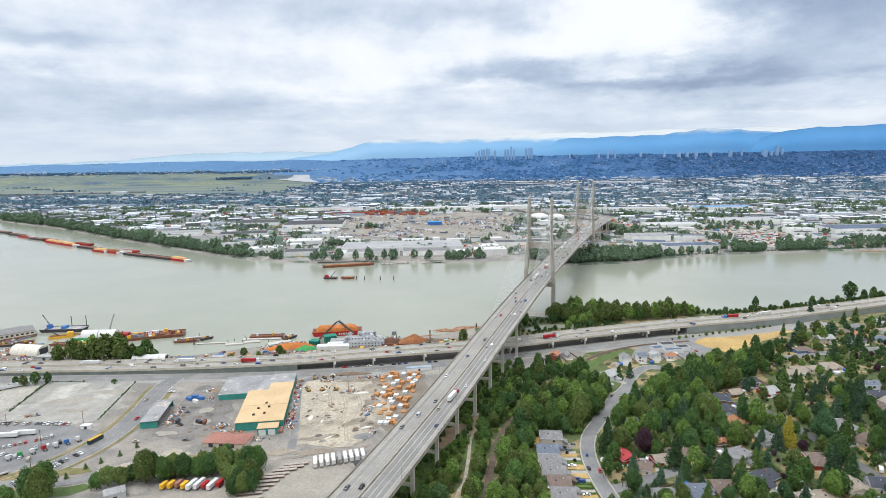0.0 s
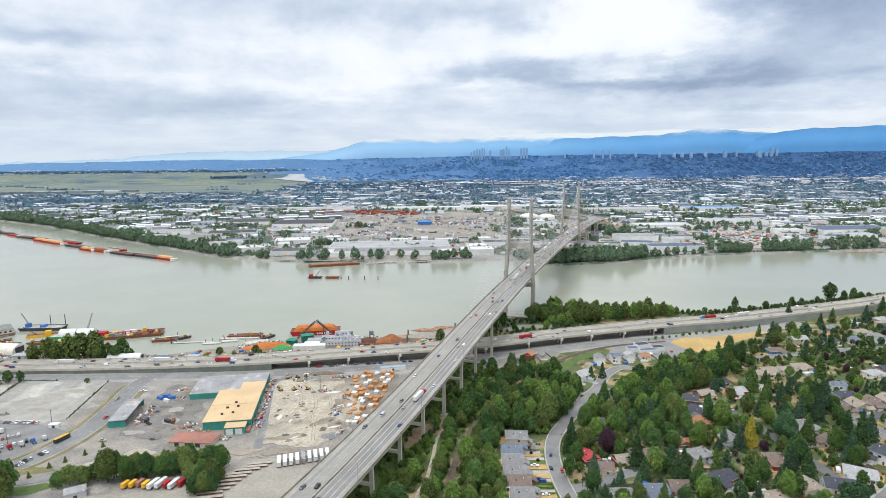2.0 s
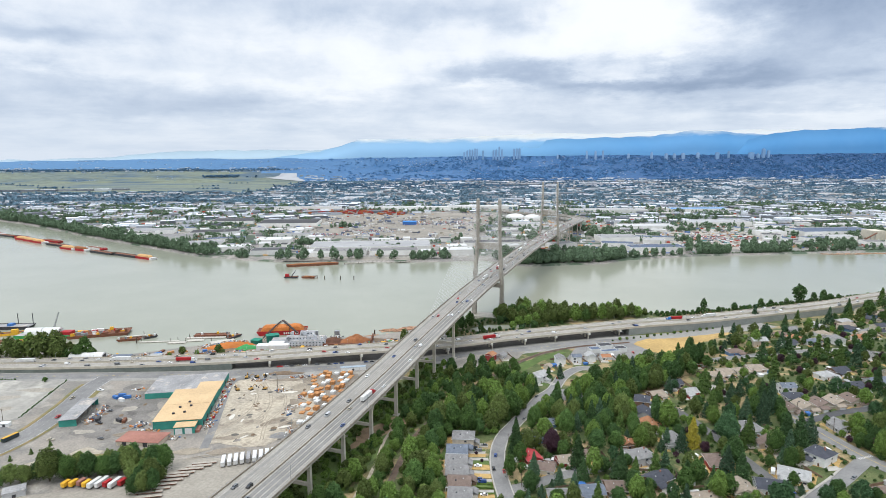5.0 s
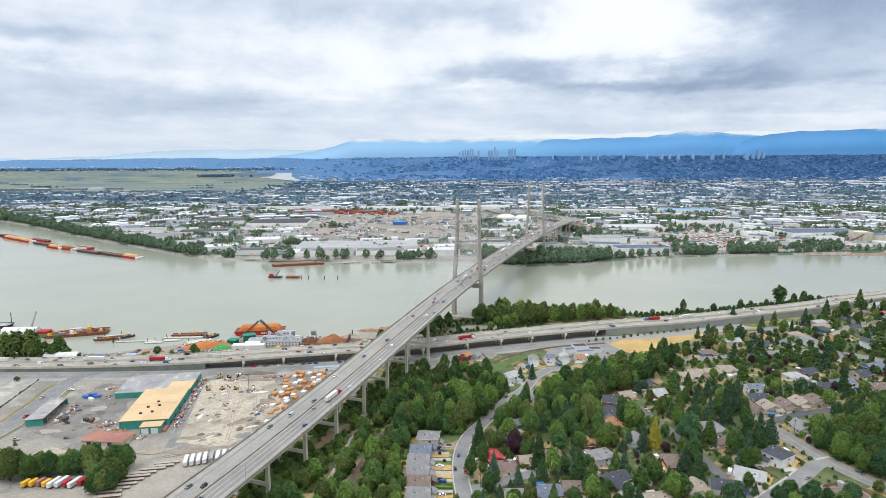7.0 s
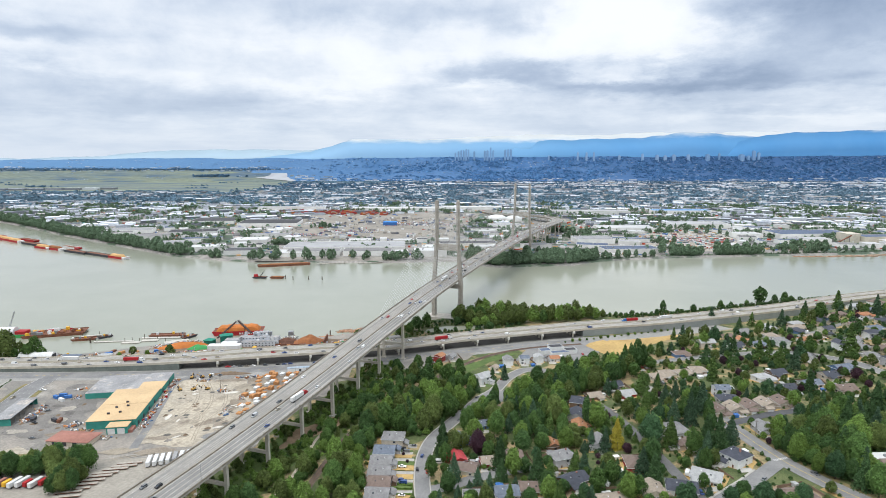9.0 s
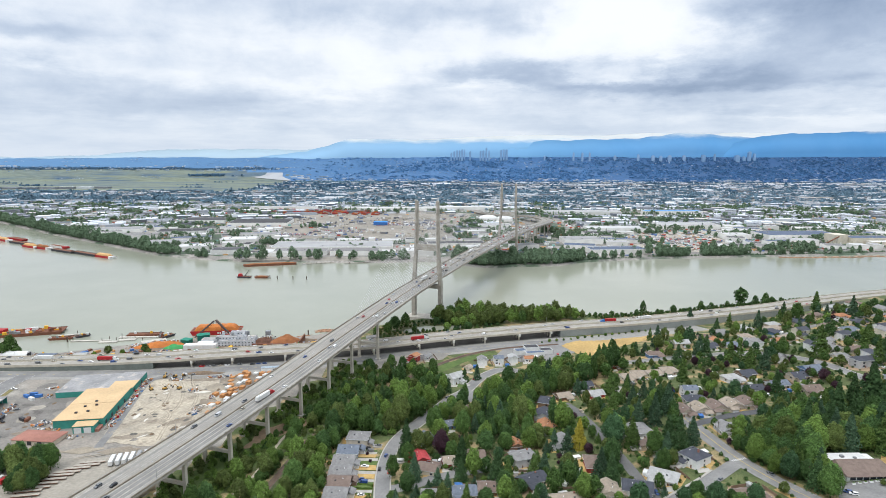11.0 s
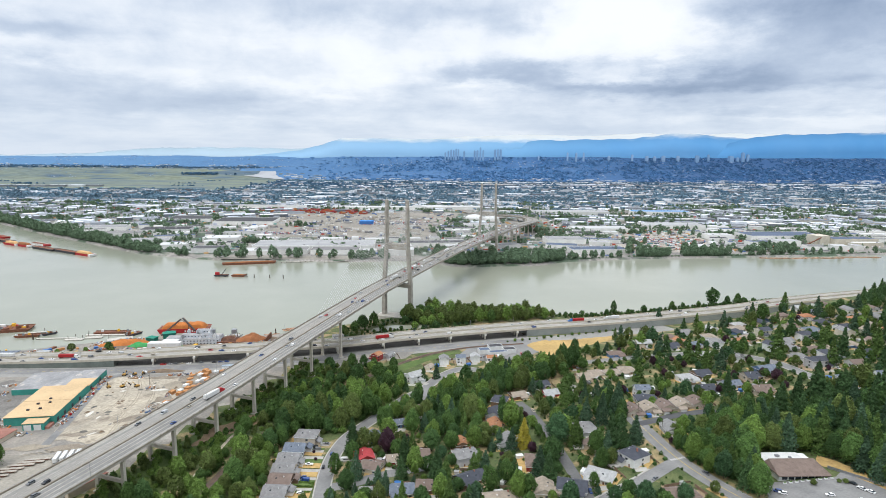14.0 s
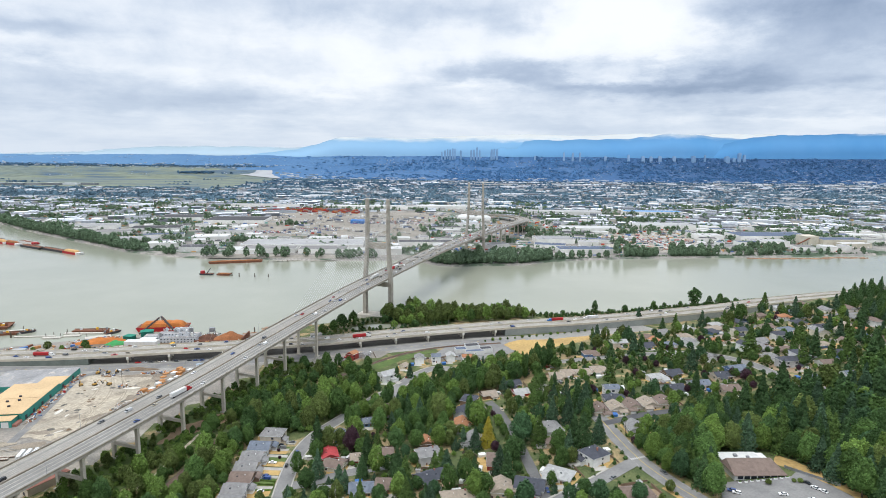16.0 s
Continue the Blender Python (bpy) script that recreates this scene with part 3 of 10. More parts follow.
for o in (-15.75, 15.75):
    posts = Shape()
    for s_ in range(-420, 700, 6):
        p = deck_at(s_, o, 0.95)
        posts.box(p.x - 0.2, p.x + 0.2, p.y - 0.2, p.y + 0.2, p.z, p.z + 0.85)
    tagged(part("railing_posts", posts, EDGE, bridge), kind="stuff")
part("median_barrier", ribbon(bridge_line, -0.35, 0.35, up=0.95, thick=0.95, height=1), EDGE, bridge)
TRACK = material("dark_tyre_tracks", (0.245, 0.235, 0.215), 0.9, 0.2, 0.04, grain=0.12)
for o in (3.1, 6.8, 10.5):
    for sgn in (1,) if o < 10 else (-1, 1):
        part("tyre_track", ribbon(bridge_line, sgn * o - 1.25, sgn * o + 1.25, up=0.075, height=1), TRACK, bridge)


def dashes(line, offsets, length=3.0, gap=9.0, width=0.16, up=0.12):
    s = Shape()
    sv = side_vectors(line)
    for o in offsets:
        run = 0.0
        for i in range(len(line) - 1):
            a, b = line[i] + sv[i] * o, line[i + 1] + sv[i + 1] * o
            L = (b - a).length
            d = (b - a) / max(L, 0.01)
            n = Vector((d.y, -d.x, 0)) * width
            while run < L:
                p, q = a + d * run, a + d * min(run + length, L)
                s.poly([p - n + Vector((0, 0, up)), q - n + Vector((0, 0, up)), q + n + Vector((0, 0, up)), p + n + Vector((0, 0, up))])
                run += length + gap
            run -= L
    return s


for lane, mt in ((3.1, 1), (6.8, 1), (10.5, 1), (-3.1, 0), (-6.8, 0), (-10.5, 0)):
    tracks = Shape()
    for o_ in (-0.85, 0.85):
        rb_ = ribbon(bridge_line, lane + o_ - 0.42, lane + o_ + 0.42, up=0.108, height=1)
        tracks.merge(rb_.v, rb_.f)
    part("wheel_track", tracks, (material("faint_wheel_tracks", (0.285, 0.272, 0.25), 0.9, 0.2, 0.03, grain=0.15), material("dark_wheel_tracks", (0.225, 0.22, 0.21), 0.9, 0.2, 0.03, grain=0.15))[mt], bridge)
tagged(part("lane_dashes", dashes(bridge_line, (-8.65, -4.95, 4.95, 8.65), 3, 9, 0.12), LINE_WORN, bridge), kind="stuff")
for o in (-12.6, -1.3, 1.3, 12.6):
    part("edge_line", ribbon(bridge_line, o - 0.12, o + 0.12, up=0.11, height=1), LINE_WORN, bridge)


def tapered(a, b, da, db):
    """A rectangular shaft from a to b, with half sizes (across, along the bridge)."""
    s = Shape()
    ring = lambda c, h: [Vector(c) + BN * (h[0] * i) + BD * (h[1] * j) for i, j in ((-1, -1), (1, -1), (1, 1), (-1, 1))]
    return s.solid(ring(a, da), ring(b, db))


def at(s, off, z):
    p = BA + BD * s + BN * off
    return Vector((p.x, p.y, z))


def cross(s, z0, z1, half, deep):
    sh = Shape()
    lo = [at(s + deep * j, half * i, z0) for i, j in ((-1, -1), (1, -1), (1, 1), (-1, 1))]
    hi = [at(s + deep * j, half * i, z1) for i, j in ((-1, -1), (1, -1), (1, 1), (-1, 1))]
    return sh.solid(lo, hi)


CABLE_ROD = Shape().rod((0, 0, 0), (0, 0, 1), 1.0, k=5).mesh("stay_cable", CABLE)
for ts in (0.0, SPAN):
    for sgn in (-1, 1):
        leg = tapered(at(ts, sgn * 18.2, -2), at(ts, sgn * 18.2, 46), (2.4, 3.6), (2.1, 3.2))
        part("tower_leg", leg, CONCRETE, bridge)
        part("tower_leg", tapered(at(ts, sgn * 18.2, 46), at(ts, sgn * 14.6, 100), (2.1, 3.2), (1.8, 2.9)), CONCRETE, bridge)
        part("tower_leg", tapered(at(ts, sgn * 14.6, 100), at(ts, sgn * 14.2, 153.5), (1.8, 2.9), (1.6, 2.6)), CONCRETE, bridge)
        part("tower_cap", tapered(at(ts, sgn * 14.2, 153.5), at(ts, sgn * 14.2, 155.0), (1.2, 2.0), (1.0, 1.8)), CONCRETE_PALE, bridge)
        for side in (-1, 1):
            for k in range(24):
                reach = 14 + (SPAN / 2 - 20 if side * (1 if ts == 0 else -1) > 0 else 165) * (k + 1) / 24 - 6
                s_foot = ts + side * reach
                a, b = at(ts + side * 2.0, sgn * 14.4, 100 + 50 * (k / 23.0) ** 0.9), deck_at(s_foot, sgn * 15.7, 0.8)
                c = new("stay_cable", CABLE_ROD)
                c.parent = bridge
                d = b - a
                c.matrix_basis = Matrix.Translation(a) @ d.to_track_quat("Z", "Y").to_matrix().to_4x4() @ Matrix.Diagonal((0.085, 0.085, d.length, 1))
    part("crossbeam", cross(ts, 90.5, 98.5, 14.0, 2.2), CONCRETE, bridge)
    part("crossbeam", cross(ts, 41.5, 46.5, 16.4, 2.6), CONCRETE, bridge)
    part("pile_cap", cross(ts, -4, 3.6, 26, 11), CONCRETE_PALE, bridge)


def pier(s, base):
    zt = along(DECK_Z, s) - 3.3
    for sgn in (-1, 1):
        part("pier_column", tapered(at(s, sgn * 10.8, base), at(s, sgn * 10.8, zt), (1.25, 1.05), (1.15, 0.95)), PIER, bridge)
        part("footing", tapered(at(s, sgn * 10.8, base - 1), at(s, sgn * 10.8, base + 0.9), (2.4, 2.2), (2.4, 2.2)), CONCRETE_PALE, bridge)
    part("cap_beam", cross(s, zt - 0.2, zt + 1.4, 13.5, 1.2), PIER, bridge)
    zm = base + 0.42 * (zt - base)
    part("tie_beam", cross(s, zm - 0.9, zm + 1.2, 9.8, 0.8), PIER, bridge)


for s in (-740, -698, -656, -614, -572, -530, -488, -446, -404, -362, -317, -272, -229, -172, 627, 668, 709):
    p = at(s, 0, 0)
    pier(s, land(p.x, p.y) if s < 0 else 3.0)
for i in range(3, len(tail_line) - 8, 2):
    p, n = tail_line[i], side_vectors(tail_line)[i]
    for sgn in (-1, 1):
        q = p + n * (10.5 * sgn)
        part("pier_column", Shape().box(q.x - 1.1, q.x + 1.1, q.y - 1.1, q.y + 1.1, 2.5, p.z - 1.1), PIER, bridge)
POLE = material("galvanised_pole", (0.36, 0.37, 0.37), 0.55, 0.1, 1.0, metal=0.4)


def lamp_shape(h=10.0, arm=2.2):
    s = Shape().rod((0, 0, 0), (0, 0, h), 0.13, 0.08, 6)
    return s.rod((0, 0, h - 0.1), (arm, 0, h + 0.4), 0.06, 0.05, 5)


LAMP_POLE, LAMP_HEAD = lamp_shape().mesh("pole", POLE), Shape().box(1.9, 2.7, -0.15, 0.15, 10.28, 10.45).mesh("lamp_head", POLE)


def street_lamp(x, y, z, turn, group):
    t = thing("street_lamp", "tall grey street lamp with a short arm", "lamp post", pose(x, y, z, 0, 0, turn), group)
    part("pole", LAMP_POLE, None, t)
    part("lamp_head", LAMP_HEAD, None, t)
    return t


ang = math.degrees(math.atan2(BN.y, BN.x))
for k, s in enumerate(range(-520, 640, 48)):
    p = deck_at(s, 15.5 if k % 2 else -15.5, 0.9)
    street_lamp(p.x, p.y, p.z, ang + (180 if k % 2 else 0), "lamps on the bridge")

# ---- the riverside highway on its viaduct ----
HW = smooth_line([(-1500, 570, 7.5), (-800, 572, 7.5), (-400, 577, 7.5), (-300, 578, 7.8), (-220, 579, 9), (-147, 583, 10.6), (-60, 597, 12), (65, 622, 12), (140, 648, 12), (285, 690, 12), (370, 709, 12), (470, 740, 12), (580, 778, 12), (760, 850, 12), (1300, 1010, 12)], 12)
hi0 = min(range(len(HW)), key=lambda i: abs(HW[i].x + 150))
hi1 = min(range(len(HW)), key=lambda i: abs(HW[i].x - 277))
PANEL = material("grey_retaining_wall", (0.27, 0.285, 0.27), 0.9, 0.2, 0.06, grain=0.12, col2=(0.21, 0.225, 0.215))
PIER_CAP = material("pale_cap_concrete", (0.66, 0.64, 0.58), 0.9, 0.15, 0.3, grain=0.1)
PANEL_WEST = material("dark_retaining_wall", (0.165, 0.185, 0.165), 0.9, 0.25, 0.1, grain=0.12)
viaduct = thing("viaduct", "low concrete highway viaduct on short piers", "viaduct")
for lo, hi in ((-14.2, -1.2), (1.2, 14.2)):
    part("deck", ribbon(HW, lo, hi, thick=1.0, height=1), CONCRETE, viaduct)
    part("road_surface", ribbon(HW, lo + 0.5, hi - 0.5, up=0.05, height=1), DECK_TOP, viaduct)
    for o in (lo + 0.2, hi - 0.2):
        part("parapet", ribbon(HW, o - 0.22, o + 0.22, up=1.0, thick=2.3, height=1), FASCIA, viaduct)
    tagged(part("lane_dashes", dashes(HW, (lo + 4.6, lo + 8.4)), LINE_WORN, viaduct), kind="stuff")
    for o in (lo + 1.5, hi - 1.5):
        part("edge_line", ribbon(HW, o - 0.1, o + 0.1, up=0.1, height=1), LINE, viaduct)
    for o in (lo + 2.5, hi - 2.5):
        part("girder", ribbon(HW[hi0 : hi1 + 1], o - 0.6, o + 0.6, up=-1.0, thick=1.3, height=1), CONCRETE, viaduct)
hv = side_vectors(HW)
run = 0.0
for i in range(hi0, hi1):
    run += (HW[i + 1] - HW[i]).length
    if run > 37:
        run = 0.0
        for o in (-11, -4, 4, 11):
            q = HW[i] + hv[i] * o
            part("pier_column", Shape().rod((q.x, q.y, 2), (q.x, q.y, HW[i].z - 2.9), 0.95, k=10), PIER, viaduct)
        for lo, hi in ((-15.6, -1.4), (1.4, 15.6)):
            part("cap_beam", ribbon([HW[i] - Vector((1.1, 0.25, 0)), HW[i] + Vector((1.1, 0.25, 0))], lo, hi, up=-1.4, thick=2.3, height=1), PIER_CAP, viaduct)
for name, seg in (("retaining_wall_west", HW[: hi0 + 1]), ("retaining_wall_east", HW[hi1:])):
    s = Shape()
    for o in (-14.0, 14.0):
        n0 = len(s.v)
        for p, n in zip(seg, side_vectors(seg)):
            q = p + n * o
            s.v += [(q.x, q.y, 1.0), (q.x, q.y, p.z - 0.4)]
        for i in range(len(seg) - 1):
            s.f.append((n0 + 2 * i, n0 + 2 * i + 2, n0 + 2 * i + 3, n0 + 2 * i + 1))
    for i in (0, len(seg) - 1):
        n = side_vectors(seg)[i]
        a, b = seg[i] + n * 14, seg[i] - n * 14
        s.poly([(a.x, a.y, 1), (b.x, b.y, 1), (b.x, b.y, seg[i].z - 0.4), (a.x, a.y, seg[i].z - 0.4)])
    structure(name, s, PANEL_WEST if name.endswith("west") else PANEL, "long plain grey retaining wall under the highway", "retaining wall")
for i in range(0, len(HW), 4):
    if -420 < HW[i].x < 620:
        p = HW[i]
        street_lamp(p.x, p.y, p.z, 90, "lamps along the highway")

# paving sheet below the decks, darker than the worn asphalt
structure("viaduct_underpass", ribbon(HW[hi0 - 1 : hi1 + 1], -17, 17, up=0.07), material("dusty_dark_paving", (0.17, 0.165, 0.155), 0.95, 0.25, 0.05, grain=0.2, col2=(0.125, 0.12, 0.112)), "dark paving under the highway viaduct", "pavement")

# ---- streets and yards ----
def street(name, pts, half, mat, label, up=0.0, centre=None, category="road"):
    up = 0.17 + 0.025 * len(ROADS)
    line = smooth_line([(x, y, 0) for x, y in pts], 6)
    o = structure(name, ribbon(line, -half, half, up=up), mat, label, category)
    if name in ("street_crescent", "street_upper"):
        for a, b in ((-half - 0.9, -half), (half, half + 0.9)):
            structure("pavement", ribbon(line, a, b, up=up + 0.1, thick=0.3), DRIVEWAY, "pale concrete pavement with a kerb along the street", "pavement")
    for p in line:
        p.z = land(p.x, p.y)
    if centre:
        tagged(part("centre_line", dashes(line, (0,), 3, 4, 0.13, up + 0.06), centre, o), kind="stuff")
    return line


ROADS = []
PALE_COURT = material("pale_court_paving", (0.46, 0.44, 0.40), 0.9, 0.15, 0.1, grain=0.1)
DRIVEWAY = material("pale_concrete_drive", (0.40, 0.38, 0.34), 0.9, 0.2, 0.2, grain=0.12)
ROADS.append(street("road_frontage", [(-900, 550), (-432, 553), (-296, 554), (-149, 558), (-50, 572), (60, 597), (150, 626), (240, 650), (330, 668), (460, 708)], 7, ASPHALT, "grey frontage road below the highway", centre=LINE_YELLOW))
ROADS.append(street("road_yard", [(-420, 250), (-330, 322), (-285, 368), (-264, 400), (-254, 437), (-255, 482), (-260, 525), (-258, 552)], 9, ASPHALT, "wide grey street between the yards", centre=LINE_WORN))
ROADS.append(street("street_crescent", [(104, 260), (101, 320), (98, 365), (99, 395), (105, 421), (117, 444), (132, 470), (146, 495), (160, 513), (176, 545), (196, 566), (215, 562)], 4.6, ASPHALT, "curving grey residential street"))
ROADS.append(street("street_court", [(101, 350), (116, 353), (133, 361), (150, 365), (170, 369)], 5.0, ASPHALT, "short residential side street"))
ROADS.append(street("street_middle", [(262, 250), (258, 310), (255, 360), (252, 403), (246, 448), (240, 470)], 3.5, material("dark_residential_asphalt", (0.15, 0.148, 0.145), 0.9, 0.25, 0.06, grain=0.15), "narrow residential street between trees"))
ROADS.append(street("street_hill", [(352, 255), (340, 290), (332, 312), (325, 338), (321.5, 364), (319.8, 386), (318.5, 406), (317.5, 424)], 5.5, ASPHALT, "residential street running uphill", centre=LINE_YELLOW))
ROADS.append(street("street_hill_branch", [(322, 345), (311, 337), (292, 323), (269, 308), (250, 294)], 5.0, ASPHALT, "pale residential street branching off", up=0.26))
ROADS.append(street("street_row", [(318, 405), (335, 410), (352, 415), (380, 417)], 4.0, ASPHALT_DARK, "dark driveway in front of the row houses", up=0.24))
ROADS.append(street("street_upper", [(300, 560), (356, 563), (411, 560), (450, 548), (476, 510), (482, 470), (490, 440), (520, 410)], 4.4, ASPHALT, "residential street on the upper slope"))
ROADS.append(street("street_top", [(440, 600), (500, 612), (560, 640), (620, 650), (700, 660)], 4.2, ASPHALT, "residential street near the hilltop"))
RAIL_BED = material("railway_ballast", (0.15, 0.115, 0.09), 0.95, 0.3, 0.2, grain=0.25)
rail_line = smooth_line([(10, 250, 0), (18, 310, 0), (24, 346, 0), (33, 396, 0), (42, 430, 0), (64, 474, 0), (90, 520, 0), (120, 562, 0), (150, 596, 0), (178, 618, 0), (215, 634, 0), (270, 646, 0)], 5)
structure("railway", ribbon(rail_line, -2.3, 2.3, up=0.35), RAIL_BED, "single railway track on dark ballast", "railway")
for p in rail_line:
    p.z = land(p.x, p.y)
for o in (-0.72, 0.72):
    structure("rail", ribbon(rail_line, o - 0.06, o + 0.06, up=0.55, thick=0.15, height=1), RUST, "rusty steel rail", "rail")
ROADS.append(rail_line)
path_line = smooth_line([(2, 300, 0), (6, 346, 0), (11, 362, 0), (15, 392, 0), (18, 421, 0), (24, 440, 0)], 5)
ROADS.append(path_line)
structure("footpath", ribbon(path_line, -1.2, 1.2, up=0.25), SAND, "pale footpath through the scrub", "path")

structure("field", sheet([(272, 640), (287, 655), (392, 684), (398, 668), (352, 634), (300, 600), (286, 596), (280, 615)], 0.3, 8.0, 2.0), DRY, "mown yellow dry grass field", "field")
structure("yard_gravel", sheet([(-374, 542), (-290, 543), (-281, 500), (-279, 458), (-300, 455), (-363, 464), (-368, 500)], 0.18, 8.0, 2.0), material("pale_gravel_lot", (0.33, 0.315, 0.28), 0.95, 0.2, 0.012, grain=0.15, col2=(0.255, 0.245, 0.22), spot=((0.44, 0.42, 0.37), 0.018, 0.54, 0.64)), "large empty pale gravel lot", "yard")
structure("yard_trailers", sheet([(-440, 540), (-380, 545), (-372, 505), (-372, 470), (-440, 476)], 0.14, 8, 2.0), material("pale_yard_gravel", (0.40, 0.375, 0.32), 0.95, 0.2, 0.03, grain=0.2), "pale gravel yard with parked trailers", "yard")
structure("yard_parking", sheet([(-440, 470), (-363, 462), (-300, 453), (-268, 440), (-284, 395), (-310, 365), (-480, 380)], 0.16), ASPHALT, "paved truck and car parking yard", "yard")
structure("yard_sand", sheet([(-139, 525), (-130, 540), (-74, 545), (-52, 506), (-44, 470), (-52, 446), (-68, 409), (-112, 416), (-121, 440)], 0.2, 8.0, 2.0), SAND, "pale sandy cleared lot with tyre marks", "yard")
structure("yard_lumber", sheet([(-74, 548), (-20, 556), (-18, 500), (-40, 430), (-54, 446), (-46, 470), (-54, 506)], 0.18, 8.0, 2.0), material("muddy_yard", (0.235, 0.20, 0.16), 0.95, 0.25, 0.05, grain=0.2), "muddy storage yard", "yard")
structure("yard_south", sheet([(-215, 346), (-150, 356), (-135, 392), (-58, 398), (-40, 380), (-75, 300), (-215, 296)], 0.17, 8.0, 2.0), material("dusty_yard", (0.34, 0.31, 0.26), 0.95, 0.2, 0.04, grain=0.15), "dusty trailer yard beside the bridge", "yard")
structure("lot_clearing", sheet([(-6, 405), (30, 440), (38, 470), (14, 452), (-4, 430)], 0.22, 8.0, 2.0), material("bare_brown_soil", (0.30, 0.21, 0.13), 0.95, 0.3, 0.08, grain=0.2), "bare brown soil under the bridge", "clearing")
structure("lot_complex", sheet([(188, 592), (206, 628), (222, 640), (280, 660), (284, 616), (262, 592), (240, 588)], 0.24), material("pale_paving", (0.24, 0.235, 0.225), 0.9, 0.2, 0.06, grain=0.15), "pale paved car park by the low complex", "car park")
structure("court_turning", sheet([(160, 488), (178, 490), (190, 498), (184, 512), (168, 514), (156, 504)], 0.33, 8, 1.0), ASPHALT, "grey turning place at the end of a residential street", "road")
structure("playing_field", sheet([(448, 292), (520, 288), (520, 322), (462, 325)], 0.24), GRASS_BANK, "mown green playing field behind a fence", "field")
structure("ball_court", sheet([(446, 276), (500, 270), (500, 288), (448, 292)], 0.28), PALE_COURT, "pale paved ball court beside the playing field", "court")
structure("lot_shop", sheet([(359, 309), (398, 309), (404, 314), (412, 296), (418, 270), (360, 262), (351, 294)], 0.3), ASPHALT, "paved car park in front of the shop", "car park")
structure("road_frontage_apron", ribbon(ROADS[0][:], -13.5, 13.5, up=0.11), material("pale_worn_paving", (0.30, 0.29, 0.265), 0.9, 0.2, 0.04, grain=0.15, col2=(0.24, 0.235, 0.215)), "pale worn paving along the frontage road", "road")
structure("lot_under_bridge", sheet([(58, 566), (74, 596), (112, 614), (150, 618), (140, 596), (112, 588), (96, 570)], 0.25), GRAVEL, "gravel parking beside the bridge", "car park")
structure("lane_south", ribbon(smooth_line([(-420, 340, 0), (-340, 352, 0), (-287, 360, 0), (-262, 364, 0), (-244, 368, 0), (-228, 378, 0)], 5), -3.4, 3.4, up=0.26), ASPHALT, "narrow grey lane below the street", "road")
structure("verge", sheet([(-330, 366), (-276, 372), (-240, 380), (-246, 386), (-284, 380), (-334, 374)], 0.23, 8, 1.0), VERGE, "strip of dry brown verge between lane and street", "verge")
structure("bank_grass", sheet([(-300, 344), (-240, 350), (-226, 360), (-236, 364), (-262, 359), (-300, 354)], 0.24, 8, 1.0), GRASS_BANK, "green grassy bank beside the lane", "bank")
yard_road = ROADS[1]
for a_, b_, cut in ((-12.5, -9.4, slice(18, -3)), (9.4, 12.0, slice(2, -12)), (9.4, 13.5, slice(-12, -5))):
    structure("verge", ribbon(yard_road[cut], a_, b_, up=0.3), VERGE, "narrow scruffy verge of dry grass beside the street", "verge")
for o_ in (-8.5, 8.5, -4.6, 4.6):
    if abs(o_) > 5:
        structure("road_edge_line", ribbon(yard_road, o_ - 0.12, o_ + 0.12, up=0.28), LINE, "white painted edge line on the street", "road marking")
    else:
        tagged(structure("road_lane_line", dashes(yard_road, (o_,), 3, 6, 0.11, 0.28), LINE_WORN, "white painted lane dashes on the street", "road marking"), kind="stuff")
structure("verge", sheet([(-232, 375), (-205, 397), (-170, 402), (-172, 398), (-205, 391), (-228, 370)], 0.22, 8, 1.0), VERGE, "strip of dry brown verge", "verge")
structure("yard_pale", sheet([(-238, 382), (-206, 402), (-196, 412), (-182, 406), (-186, 392), (-224, 372)], 0.19, 8, 2.0), SAND, "pale dusty patch beside the trees", "yard")
structure("yard_lane", ribbon(smooth_line([(-112, 408, 0), (-117, 440, 0), (-125, 480, 0), (-134, 530, 0), (-128, 548, 0), (-112, 554, 0)], 5), -3.0, 3.0, up=0.24), ASPHALT, "curving paved lane beside the warehouse", "lane")
structure("yard_chips", sheet([(-205, 596), (-190, 640), (-130, 655), (-20, 668), (30, 664), (20, 640), (-60, 618), (-150, 601)], 0.16, 8, 2.0), EARTH, "dark trampled ground of the chip yard", "yard")
structure("yard_dock", sheet([(-560, 598), (-560, 640), (-490, 634), (-400, 626), (-330, 612), (-210, 604), (-215, 598)], 0.14, 8, 2.0), material("dock_dirt", (0.24, 0.21, 0.17), 0.95, 0.3, 0.06, grain=0.25), "dirt yard behind the docks", "yard")
structure("yard_scrap", sheet([(-226, 432), (-228, 530), (-205, 534), (-180, 500), (-176, 446), (-190, 424)], 0.15, 8, 2.5), material("oily_scrap_yard", (0.22, 0.205, 0.185), 0.95, 0.3, 0.07, grain=0.25, spot=((0.12, 0.11, 0.10), 0.09, 0.58, 0.66)), "oily grey scrap yard", "yard")
structure("bank_grass", sheet([(128, 566), (150, 590), (178, 612), (196, 616), (160, 585), (140, 560)], 0.3), GRASS_BANK, "green grassy bank beside the railway", "bank")
structure("slough", sheet([(94, 690), (150, 704), (170, 716), (120, 718), (96, 704)], 0.2), WATER, "small pond of silty water among the reeds", "pond")
structure("marsh", sheet([(70, 690), (180, 706), (220, 740), (120, 744), (78, 716)], 0.12), material("dull_marsh_reeds", (0.12, 0.125, 0.06), 0.95, 0.3, 0.06, grain=0.3, col2=(0.075, 0.095, 0.04), spot=((0.24, 0.21, 0.13), 0.07, 0.55, 0.65)), "green marsh under the bridge tower", "marsh")

